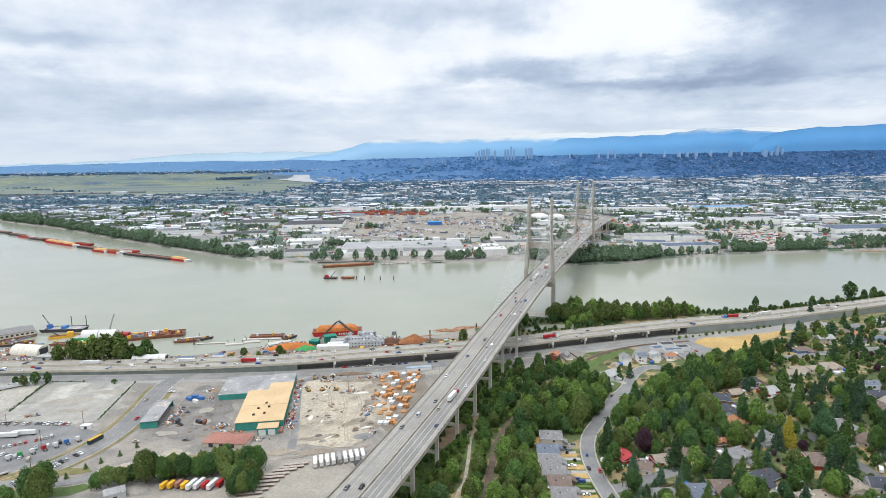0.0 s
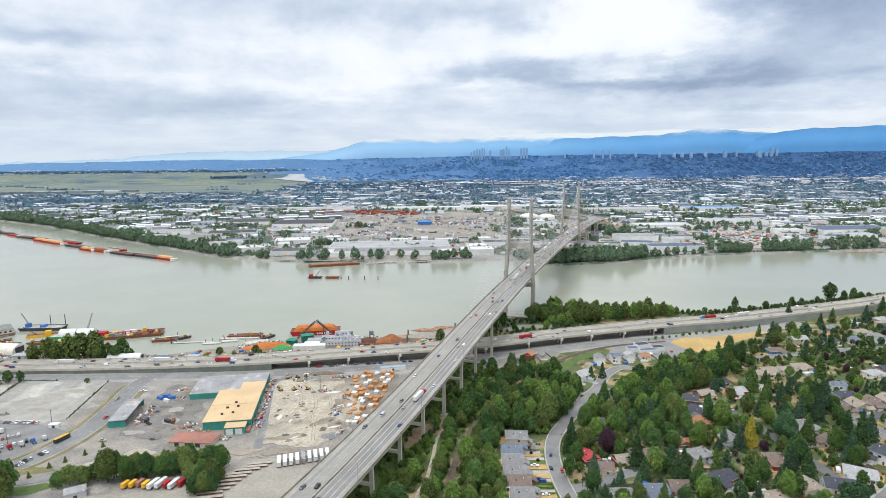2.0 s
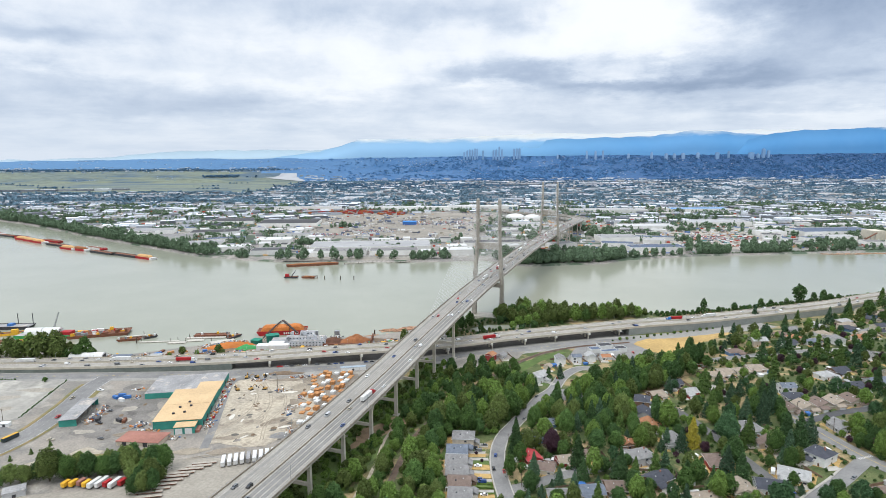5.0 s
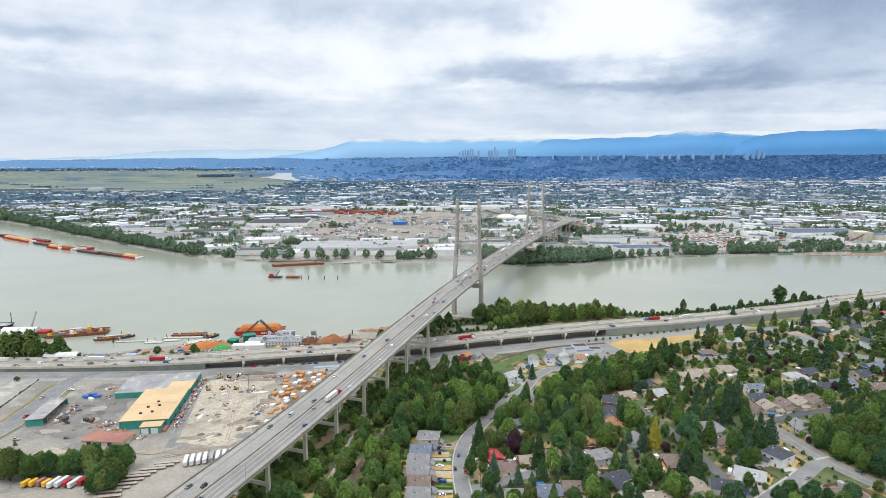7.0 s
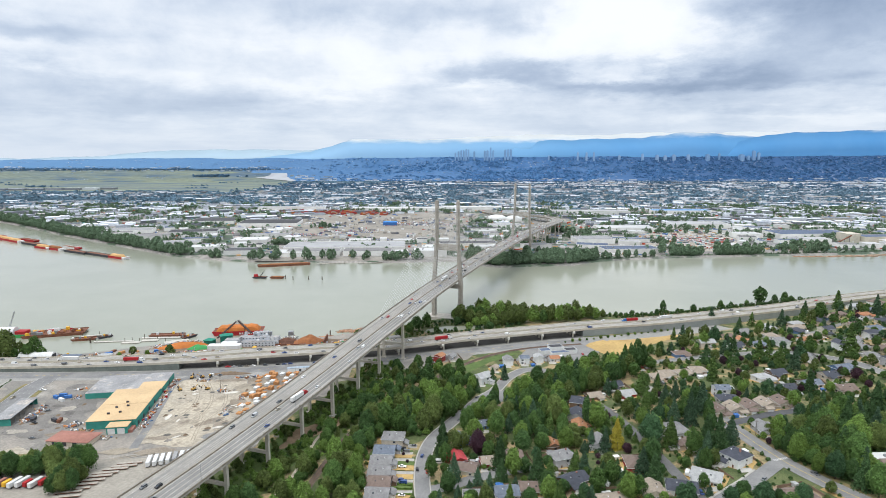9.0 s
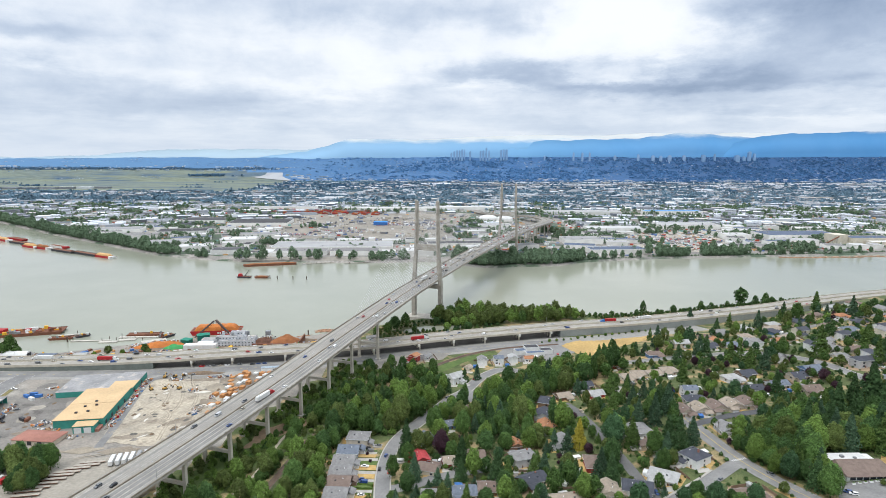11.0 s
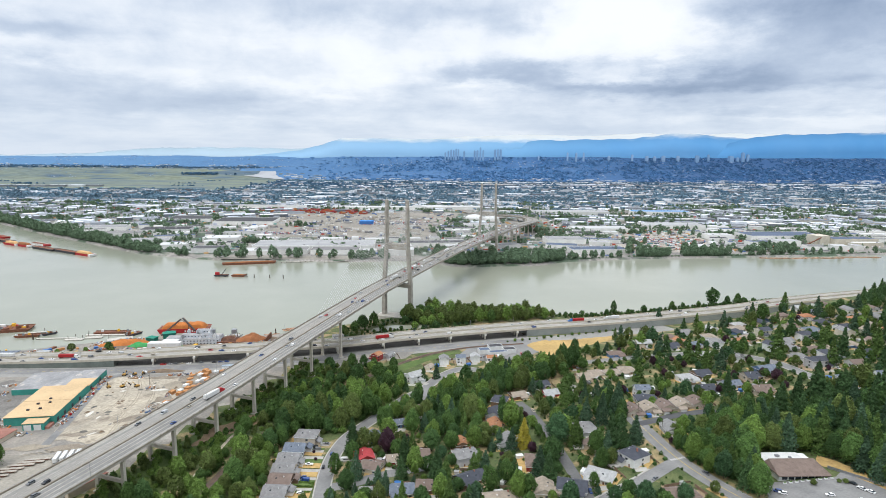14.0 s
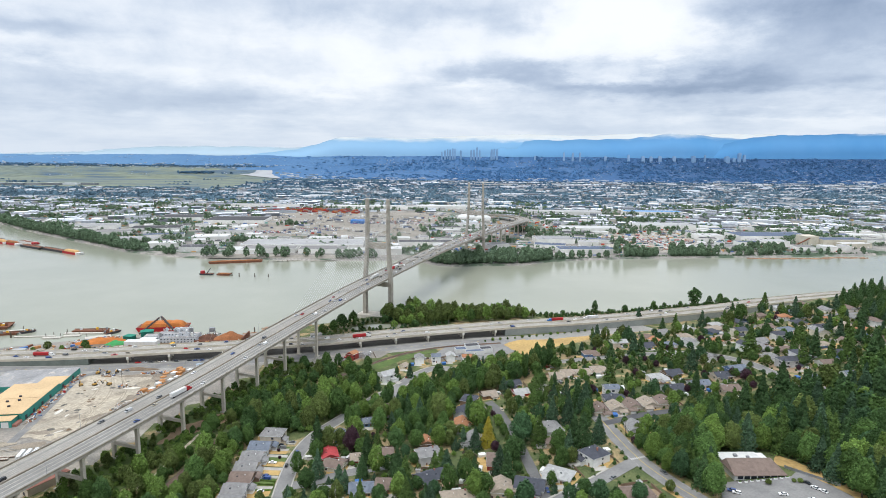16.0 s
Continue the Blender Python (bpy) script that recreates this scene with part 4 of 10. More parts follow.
# mud, tyre marks and puddles on the yards
MUD = material("brown_mud_patch", (0.20, 0.165, 0.125), 0.95, 0.3, 0.08, grain=0.25, col2=(0.27, 0.23, 0.18))
TRACK = material("tyre_marked_sand", (0.33, 0.285, 0.22), 0.95, 0.25, 0.1, grain=0.25)
PALE_DUST = material("pale_dust_patch", (0.345, 0.315, 0.265), 0.95, 0.2, 0.06, grain=0.2)
mud_rg = np.random.default_rng(61)


def blotch(x, y, a, b, turn):
    c, s_ = math.cos(radians(turn)), math.sin(radians(turn))
    out = []
    for k in range(12):
        t = 6.28318 * k / 12
        r = float(mud_rg.uniform(0.72, 1.2))
        px, py = a * r * math.cos(t), b * r * math.sin(t)
        out.append((x + px * c - py * s_, y + px * s_ + py * c))
    return out


for k, (x, y, a, b, t) in enumerate(((-66, 520, 9, 12, 20), (-64, 486, 8, 14, -10), (-72, 452, 12, 6, 30), (-88, 428, 10, 4, 10), (-60, 446, 8, 8, 0), (-100, 424, 9, 4, 0), (-80, 500, 4, 2.5, 40), (-92, 474, 3, 2, 0), (-58, 536, 8, 10, 60), (-120, 404, 12, 5, 10), (-86, 540, 18, 4, 4), (-96, 404, 14, 5, 12))):
    structure("mud_patch", sheet(blotch(x, y, a, b, t), 0.225 + 0.004 * (k % 4), 8.0, 0.6), MUD if k % 3 else TRACK, "patch of brown trampled mud on the yard", "mud")
for k, pts in enumerate(([(-116, 430, 0), (-104, 450, 0), (-98, 480, 0), (-104, 510, 0), (-118, 530, 0)], [(-110, 424, 0), (-92, 446, 0), (-84, 474, 0), (-90, 505, 0), (-104, 534, 0)], [(-74, 420, 0), (-78, 450, 0), (-72, 480, 0), (-80, 510, 0), (-96, 538, 0)], [(-114, 470, 0), (-100, 476, 0), (-88, 470, 0), (-82, 456, 0), (-92, 446, 0)], [(-120, 392, 0), (-96, 400, 0), (-70, 404, 0), (-56, 414, 0)])):
    ln_ = smooth_line(pts, 4)
    for o_ in (-1.1, 1.1):
        structure("tyre_mark", ribbon(ln_, o_ - 0.35, o_ + 0.35, up=0.245 + 0.003 * k), TRACK, "pair of tyre marks in the sand", "tyre mark")
for k, (x, y, a, b, t) in enumerate(((-205, 520, 12, 5, 20), (-200, 478, 7, 5, 0), (-195, 455, 9, 6, 30), (-214, 436, 9, 4, 0), (-180, 432, 10, 4, 10), (-300, 520, 22, 5, 5), (-330, 500, 20, 7, 10), (-312, 480, 16, 5, 0), (-150, 400, 22, 4, 6))):
    structure("dust_patch", sheet(blotch(x, y, a, b, t), 0.215 + 0.004 * (k % 4), 8.0, 0.8), PALE_DUST if k % 4 else MUD, "pale dusty patch on the yard", "dust")
# puddles and damp hollows on the cleared lot
DAMP = material("damp_dark_dirt", (0.105, 0.095, 0.08), 0.6, 0.3, 0.25, grain=0.3)
CHALK = material("chalky_dust", (0.60, 0.57, 0.50), 0.95, 0.2, 0.15, grain=0.2)
pg = np.random.default_rng(77)
for k in range(34):
    x, y = float(pg.uniform(-118, -50)), float(pg.uniform(418, 536))
    if x < along([(410, -108), (440, -116), (540, -126)], y) + 4:
        continue
    r = float(pg.uniform(1.1, 2.9))
    structure("puddle" if k % 3 else "chalk_patch", sheet(blotch(x, y, r * (1.0 if k % 3 else 2.2), r * 0.7, float(pg.uniform(0, 90))), 0.245 + 0.003 * (k % 7), 8.0, 0.5), DAMP if k % 3 else CHALK, "dark damp hollow in the sandy lot" if k % 3 else "chalky white dust on the sandy lot", "puddle" if k % 3 else "dust")
structure("lot_gabled_house", sheet([(289, 507), (302, 486), (293, 464), (282, 486)], 0.34), MATS["pale_concrete_drive"], "pale concrete parking lot by the gabled house", "car park")

# markings and verges of the hill street
hill_street = ROADS[5]
structure("road_centre_line", ribbon(hill_street, -0.16, 0.16, up=0.36), LINE_YELLOW, "worn yellow centre line on the hill street", "road marking")
for o_ in (-4.5, 4.5):
    structure("road_edge_line", ribbon(hill_street[:-8], o_ - 0.08, o_ + 0.08, up=0.36), LINE_WORN, "worn white edge line on the hill street", "road marking")
for k in range(8):
    structure("crossing_bar", sheet([(318.9 + 1.25 * k, 345.4 + 0.25 * k), (319.5 + 1.25 * k, 345.5 + 0.25 * k), (319.2 + 1.25 * k, 347.7 + 0.25 * k), (318.6 + 1.25 * k, 347.6 + 0.25 * k)], 0.375, 5), LINE, "white bar of a zebra crossing", "road marking")
structure("verge", ribbon(hill_street, 5.0, 9.0, up=0.16), VERGE, "strip of dry tan grass beside the hill street", "verge")
structure("verge", ribbon(hill_street[:10], -8.5, -5.0, up=0.16), DRY, "strip of dry tan grass beside the hill street", "verge")
structure("pavement", ribbon(ROADS[6][3:], 5.1, 6.6, up=0.46, thick=0.4), MATS["pale_concrete_drive"], "pale concrete pavement along the side street", "pavement")
structure("verge", sheet([(398, 326), (404, 336), (424, 300), (428, 262), (418, 270), (412, 296), (404, 314)], 0.2, 8, 1.5), DRY, "dry grass bank behind the car park fence", "verge")

# ---- trees ----
rng = np.random.default_rng(7)


def leaf_quads(c, nrm, size, rg):
    """Small leafy flakes at the places c, facing roughly along nrm."""
    n = len(c)
    d = nrm / (np.linalg.norm(nrm, axis=1)[:, None] + 1e-9) + rg.normal(0, 0.5, (n, 3))
    d /= np.linalg.norm(d, axis=1)[:, None] + 1e-9
    h = np.cross(d, rg.normal(0, 1, (n, 3)))
    h /= np.linalg.norm(h, axis=1)[:, None] + 1e-9
    w = np.cross(d, h)
    a, b = (size * rg.uniform(0.7, 1.25, n))[:, None], (size * rg.uniform(0.5, 0.9, n))[:, None]
    v = np.stack([c - h * a * 1.1, c + h * a * 0.7 - w * b * 1.15, c + h * a * 0.7 + w * b * 1.15], 1).reshape(-1, 3)
    return v, np.arange(3 * n).reshape(-1, 3)


def broadleaf(seed, height, radius, bumps, count, size, low=0.08, narrow=1.0, core=True):
    """A dense crown: leafy flakes over a bumpy egg, with a dark inner body."""
    rg = np.random.default_rng(seed)
    half = height * (1 - low) / 2
    mid = np.array([0, 0, height * (low + 0.46 * (1 - low))])
    cb = rg.normal(0, 1, (bumps, 3))
    cb[:, 2] += 0.25
    cb /= np.linalg.norm(cb, axis=1)[:, None]
    amp = rg.uniform(0.12, 0.38, bumps)
    wide = radius * narrow

    def surface(d):
        dots = d @ cb.T
        w = np.exp((dots - 1) * 15.0)
        grow = 0.80 + (w * amp).max(axis=1)
        taper = 1.0 - 0.26 * np.clip(d[:, 2], -0.4, 1.0)
        p = d * np.array([wide, wide, half])
        p[:, :2] *= taper[:, None]
        return mid + p * grow[:, None], w.argmax(axis=1)

    d = rg.normal(0, 1, (count, 3))
    d[:, 2] = np.where((d[:, 2] < -0.3) & (rg.random(count) < 0.6), -d[:, 2], d[:, 2])
    d /= np.linalg.norm(d, axis=1)[:, None]
    p, near = surface(d)
    hub = mid + cb * np.array([wide, wide, half]) * 0.62
    out = p - hub[near]
    out /= np.linalg.norm(out, axis=1)[:, None] + 1e-9
    p = mid + (p - mid) * rg.uniform(0.86, 1.05, count)[:, None]
    v, f = leaf_quads(p, out * 0.9 + d * 0.35 + np.array([0, 0, 0.2]), size, rg)
    if core:
        n, k = 7, 10
        g = np.array([[math.sin(math.pi * i / n) * math.cos(6.2832 * j / k), math.sin(math.pi * i / n) * math.sin(6.2832 * j / k), -math.cos(math.pi * i / n)] for i in range(n + 1) for j in range(k)])
        q, _ = surface(g)
        q = mid + (q - mid) * 0.80
        idx = np.array([(i * k + j, i * k + (j + 1) % k, (i + 1) * k + (j + 1) % k, (i + 1) * k + j) for i in range(n) for j in range(k)])
        tri = np.concatenate([idx[:, (0, 1, 2)], idx[:, (0, 2, 3)]])
        v = np.concatenate([v, q[tri].reshape(-1, 3)])
    return v, np.arange(len(v)).reshape(-1, 3)


def conifer(seed, height, radius, tiers, per, size):
    rg = np.random.default_rng(seed)
    C, N = [], []
    for i in range(tiers):
        u = (i + 0.5) / tiers
        z = height * (0.07 + 0.91 * u)
        r = radius * (1 - u) ** 0.85 * rg.uniform(0.68, 1.16) + 0.2
        k = max(4, int(per * (0.35 + 0.9 * (1 - u))))
        t = rg.uniform(0, 6.283, k)
        rr = r * np.sqrt(rg.uniform(0.12, 1.0, k))
        C.append(np.stack([np.cos(t) * rr, np.sin(t) * rr, z - rr * 0.28 + rg.normal(0, 0.02 * height, k)], 1))
        N.append(np.stack([np.cos(t) * 0.8, np.sin(t) * 0.8, np.full(k, 0.75)], 1))
    return leaf_quads(np.concatenate(C), np.concatenate(N), size, rg)


def crown_mesh(vf, mat):
    me = bpy.data.meshes.new("crown")
    v, f = vf
    me.from_pydata(v.tolist(), [], f.tolist())
    me.materials.append(mat)
    return me


def trunk_mesh(height, r, limbs, seed):
    rg = np.random.default_rng(seed)
    s = Shape().rod((0, 0, -0.6), (0.05 * height * 0.2, 0, height * 0.75), r, r * 0.3, 7)
    for i in range(limbs):
        a = rg.uniform(0, 6.283)
        z = height * rg.uniform(0.25, 0.5)
        L = height * rg.uniform(0.18, 0.28)
        s.rod((0, 0, z), (math.cos(a) * L, math.sin(a) * L, z + L * 0.9), r * 0.4, r * 0.12, 5)
    return s.mesh("trunk", BARK)


BROAD = []
for k, (h, r, lo, per, sz) in enumerate(((18, 5.8, 40, 2100, 0.46), (16, 5.2, 36, 1900, 0.44), (21, 6.3, 46, 2500, 0.48), (13, 5.0, 32, 1650, 0.41), (10, 4.2, 26, 1150, 0.37), (7, 3.4, 20, 800, 0.33))):
    for j in range(2):
        BROAD.append((h, r, trunk_mesh(h, 0.022 * h, 4, k), broadleaf(100 + 7 * k + j, h, r, lo, per, sz), k))
TALL = [(20, 3.6, trunk_mesh(20, 0.35, 3, 31), broadleaf(301 + j, 21, 4.8, 40, 1700, 0.50, 0.05, 0.72), 9) for j in range(2)]
CONE = []
for k, (h, r, t, per, sz) in enumerate(((27, 7.4, 26, 112, 0.66), (22, 6.4, 24, 104, 0.62), (18, 5.6, 22, 92, 0.57), (13, 4.5, 19, 78, 0.50), (9, 3.5, 16, 62, 0.41))):
    for j in range(2):
        CONE.append((h, r, trunk_mesh(h, 0.014 * h, 0, k + 40), conifer(400 + 9 * k + j, h, r, t, per, sz), k))
PROTO = {}
MASS = {}
THIN = {}
MADE = {"broadleaf_tree": 0, "conifer_tree": 0}


def plant(kind, idx, mat, x, y, scale=1.0, z=None, label=None, group=""):
    """One tree as a thing: trunk and crown."""
    h, r, trunk, vf, _ = kind[idx]
    key = (id(kind), idx, mat.name)
    if key not in PROTO:
        PROTO[key] = crown_mesh(vf, mat)
    evergreen = kind is CONE
    name = "conifer_tree" if evergreen else "broadleaf_tree"
    shrub = label is not None and "shrub" in label
    if (label is None or shrub) and (MADE[name] >= 285 or y > 452 or y < 262 or x > 470):
        MASS.setdefault((mat.name, evergreen), (Woods(), mat))[0].add(kind, idx, x, y, land(x, y) if z is None else z, scale, rng, 2 if y < 520 and x < 440 else 4)
        return None
    MADE[name] += 1
    lab = label or ("dark green conifer with drooping branches" if evergreen else "full green broadleaf tree")
    m = pose(x, y, land(x, y) if z is None else z, 0, 0, float(rng.uniform(0, 360))) @ Matrix.Diagonal((scale * float(rng.uniform(0.9, 1.12)), scale * float(rng.uniform(0.9, 1.12)), scale, 1))
    t = thing(name, lab, "tree", m, group)
    part("trunk", trunk, None, t)
    part("crown", PROTO[key], None, t)
    return t


class Woods:
    """Many trees joined into one mesh."""

    def __init__(self):
        self.v, self.f, self.n = [], [], 0

    def add(self, kind, idx, x, y, z, scale, rg, thin=2):
        v, f = kind[idx][3]
        if thin > 1:
            key = (id(kind), idx, thin)
            if key not in THIN:
                q = v.reshape(-1, 3, 3)[::thin]
                c = q.mean(axis=1, keepdims=True)
                q = (c + (q - c) * (1 + 0.36 * (thin - 1) ** 0.8)).reshape(-1, 3)
                THIN[key] = (q, np.arange(len(q)).reshape(-1, 3))
            v, f = THIN[key]
        a = rg.uniform(0, 6.283)
        c, s = math.cos(a), math.sin(a)
        k = scale * rg.uniform(0.88, 1.14, 3)
        w = np.stack([(v[:, 0] * c - v[:, 1] * s) * k[0] + x, (v[:, 0] * s + v[:, 1] * c) * k[1] + y, v[:, 2] * k[2] + z], 1)
        self.v.append(w)
        self.f.append(f + self.n)
        self.n += len(v)

    def done(self, name, mat, label):
        if not self.v:
            return
        me = bpy.data.meshes.new(name)
        v, f = np.concatenate(self.v), np.concatenate(self.f)
        me.vertices.add(len(v))
        me.vertices.foreach_set("co", v.astype(np.float32).ravel())
        me.loops.add(f.size)
        me.loops.foreach_set("vertex_index", f.astype(np.int32).ravel())
        me.polygons.add(len(f))
        me.polygons.foreach_set("loop_start", np.arange(0, f.size, 3, dtype=np.int32))
        me.update(calc_edges=True)
        me.materials.append(mat)
        tagged(new(name, me), label, "woods", kind="stuff")


def inside(x, y, poly):
    r = False
    for i in range(len(poly)):
        (x0, y0), (x1, y1) = poly[i - 1], poly[i]
        if (y0 > y) != (y1 > y) and x < (x1 - x0) * (y - y0) / (y1 - y0) + x0:
            r = not r
    return r


ROAD_PTS = np.array([(p.x, p.y) for line in ROADS for p in line])
BUILT = []


def clear(x, y, road=7.0, built=2.0):
    if np.min(np.hypot(ROAD_PTS[:, 0] - x, ROAD_PTS[:, 1] - y)) < road:
        return False
    return all(math.hypot(x - a, y - b) > r + built for a, b, r in BUILT)


def scatter(poly, gap, road=7.0, built=2.0, tries=40, soft=0.0, rg=None, others=True):
    """Places in a polygon no closer than gap to each other."""
    rg = rg or rng
    xs, ys = [p[0] for p in poly], [p[1] for p in poly]
    n = int((max(xs) - min(xs)) * (max(ys) - min(ys)) / gap ** 2 * 6)
    out = []
    cells = {}
    for _ in range(n):
        x, y = float(rg.uniform(min(xs), max(xs))), float(rg.uniform(min(ys), max(ys)))
        if not inside(x, y, poly) or not clear(x, y, road, built):
            continue
        i, j = int(x // gap), int(y // gap)
        if any(math.hypot(x - a, y - b) < gap for di in (-1, 0, 1) for dj in (-1, 0, 1) for a, b in cells.get((i + di, j + dj), ())):
            continue
        cells.setdefault((i, j), []).append((x, y))
        out.append((x, y))
    return out


# ---- houses ----
ROOFS = {n: material("shingles_" + n, c, 0.9, 0.25, 0.35, grain=0.22) for n, c in (("charcoal", (0.070, 0.075, 0.092)), ("grey", (0.24, 0.235, 0.23)), ("brown", (0.20, 0.15, 0.125)), ("tan", (0.34, 0.285, 0.225)), ("red", (0.48, 0.07, 0.075)), ("rust", (0.40, 0.19, 0.10)), ("pale", (0.40, 0.40, 0.39)), ("slate", (0.16, 0.185, 0.225)))}
WALLS = {n: material("siding_" + n, c, 0.8, 0.15, 0.3, grain=0.08) for n, c in (("white", (0.80, 0.80, 0.78)), ("cream", (0.68, 0.62, 0.50)), ("grey", (0.48, 0.48, 0.48)), ("blue", (0.13, 0.22, 0.38)), ("brown", (0.22, 0.14, 0.09)), ("barn", (0.32, 0.05, 0.045)), ("beige", (0.56, 0.49, 0.39)))}
FRAME = material("white_window_frame", (0.75, 0.75, 0.74), 0.6, 0.05, 0.5)
DRIVE = MATS["pale_concrete_drive"]
WORD = {"charcoal": "charcoal", "grey": "grey", "brown": "brown", "tan": "tan", "red": "bright red", "rust": "rust-brown", "pale": "pale grey", "slate": "slate-blue"}


def roof_shape(x0, x1, y0, y1, z, pitch, hip, over=0.6, thick=0.28):
    """A pitched roof with its ridge along the longer side."""
    X0, X1, Y0, Y1 = x0 - over, x1 + over, y0 - over, y1 + over
    s = Shape()
    if X1 - X0 >= Y1 - Y0:
        h = (Y1 - Y0) / 2 * pitch
        in_ = (Y1 - Y0) / 2 if hip else 0
        a, b = (X0 + in_, (Y0 + Y1) / 2, z + h), (X1 - in_, (Y0 + Y1) / 2, z + h)
        quads = [[(X0, Y0, z), (X1, Y0, z), b, a], [(X1, Y1, z), (X0, Y1, z), a, b], [(X1, Y0, z), (X1, Y1, z), b], [(X0, Y1, z), (X0, Y0, z), a]]
    else:
        h = (X1 - X0) / 2 * pitch
        in_ = (X1 - X0) / 2 if hip else 0
        a, b = ((X0 + X1) / 2, Y0 + in_, z + h), ((X0 + X1) / 2, Y1 - in_, z + h)
        quads = [[(X1, Y0, z), (X1, Y1, z), b, a], [(X0, Y1, z), (X0, Y0, z), a, b], [(X0, Y0, z), (X1, Y0, z), a], [(X1, Y1, z), (X0, Y1, z), b]]
    for q in quads[: 4 if hip else 2]:
        s.poly(q)
    dn = lambda p: (p[0], p[1], p[2] - thick)
    ring = [(X0, Y0, z), (X1, Y0, z), (X1, Y1, z), (X0, Y1, z)]
    for i in range(4):
        p, q = ring[i], ring[(i + 1) % 4]
        s.poly([dn(p), dn(q), q, p])
    s.poly([dn(p) for p in reversed(ring)])
    return s, quads[2:], h


def window(parent, x, y, z, w, h, ax, near=True):
    """A window in a wall that faces along ax (0 east, 1 north, 2 west, 3 south)."""
    m = pose(x, y, z, 0, 0, {0: 90, 1: 180, 2: -90, 3: 0}[ax])
    f = Shape().box(-w / 2 - 0.12, w / 2 + 0.12, -0.09, 0.02, -h / 2 - 0.12, h / 2 + 0.12)
    if not near:
        part("window", f, GLASS, parent, m=m)
        return
    o = part("window", f, FRAME, parent, m=m)
    part("pane", Shape().box(-w / 2, w / 2, -0.12, -0.085, -h / 2, h / 2), GLASS, o)


def house(x, y, turn, w, d, storeys, roof, wall, hip=True, wing=True, chimney=False, z=None):
    zb = (land(x, y) if z is None else z)
    w, d = (w * 1.2, d * 1.2) if y < 450 else (w * 1.06, d * 1.06)
    near = y < 395 and x < 420
    h = 3.0 * storeys + 0.2
    kind = "two-storey" if storeys > 1 else "single-storey"
    t = thing("house", f"{kind} {wall} house with a {WORD[roof]} shingle roof".replace("barn", "dark red"), "house", pose(x, y, zb, 0, 0, turn), "houses on the hillside")
    X, Y = w / 2, d / 2
    body = Shape().box(-X, X, -Y, Y, -1.2, h)
    rs, ends, rise = roof_shape(-X, X, -Y, Y, h + 0.15, 0.46, hip)
    if not hip:
        for e in ends:
            c = [(p[0] * (X / (X + 0.6)), p[1] * (Y / (Y + 0.6)), p[2] - 0.12) for p in e]
            body.poly(c)
    part("wall", body, WALLS[wall], t)
    part("roof", rs, ROOFS[roof], t)
    if wing:
        gx = X * (0.45 if (int(x) % 2) else -0.45)
        gw = min(6.2, w * 0.48)
        b2 = Shape().box(gx - gw / 2, gx + gw / 2, -Y - 3.6, -Y, -1.2, 2.7)
        r2, e2, _ = roof_shape(gx - gw / 2, gx + gw / 2, -Y - 3.6, -Y + 2.0, 2.8, 0.46, False, 0.45)
        b2.poly([(p[0], min(p[1] + 0.45, -Y - 3.6) if p[1] < -Y - 1 else p[1], p[2] - 0.1) for p in e2[0]])
        part("garage", b2, WALLS[wall], t)
        part("garage_roof", r2, ROOFS[roof], t)
        part("garage_door", Shape().box(gx - 2.3, gx + 2.3, -Y - 3.68, -Y - 3.58, -0.1, 2.2), FRAME, t)
        part("driveway", Shape().box(gx - 2.6, gx + 2.6, -Y - 10, -Y - 3.7, -0.5, 0.3), DRIVE, t)
        dx = -gx
    else:
        dx = 0.0
    part("door", Shape().box(dx - 0.5, dx + 0.5, -Y - 0.08, -Y + 0.02, 0, 2.05), material("brown_door", (0.16, 0.08, 0.05), 0.6, 0.2, 1.0), t)
    for k in range(storeys):
        zz = 1.6 + 2.9 * k
        for px in (-0.6, 0.1, 0.66):
            if (y < 520 or px < 0.5) and abs(px * X - dx) > 1.4 and (k or not wing or abs(px * X - gx) > gw / 2 + 0.9):
                window(t, px * X, -Y, zz, 1.8, 1.3, 3, near)
        if near:
            for px in (-0.55, 0.5):
                window(t, px * X, Y, zz, 1.6, 1.2, 1)
            window(t, X, 0.1 * Y, zz, 1.4, 1.1, 0)
        if y < 560:
            window(t, -X, -0.2 * Y, zz, 1.4, 1.1, 2, near)
    if chimney:
        part("chimney", Shape().box(X * 0.3, X * 0.3 + 0.9, -0.45, 0.45, h, h + rise + 1.0), BRICK_ROOF, t)
    if y < 480:
        # a skylight, a vent pipe and the ridge cap
        long_x = X >= Y
        for kx, ky, sz_, mt_ in ((0.3, -0.45, 0.55, GLASS), (-0.35, -0.3, 0.22, FRAME)):
            px, py = (kx * X, ky * Y) if long_x else (ky * X, kx * Y)
            zr = h + 0.15 + (0.6 + (Y - abs(py) if long_x else X - abs(px))) * 0.46
            part("skylight" if mt_ is GLASS else "roof_vent", Shape().box(px - sz_, px + sz_, py - sz_ * 0.8, py + sz_ * 0.8, zr - 0.35, zr + (0.18 if mt_ is GLASS else 0.6)), mt_, t)
    if y < 620:
        g_ = Shape()
        e, z0, z1 = 0.64, h - 0.10, h + 0.14
        for q in ((-X - e, X + e, -Y - e, -Y - e + 0.1), (-X - e, X + e, Y + e - 0.1, Y + e), (-X - e, -X - e + 0.1, -Y - e + 0.1, Y + e - 0.1), (X + e - 0.1, X + e, -Y - e + 0.1, Y + e - 0.1)):
            g_.box(*q, z0, z1)
        part("gutter", g_, FRAME, t, "white gutter")
    BUILT.append((x, y, max(w, d) * 0.55))
    return t


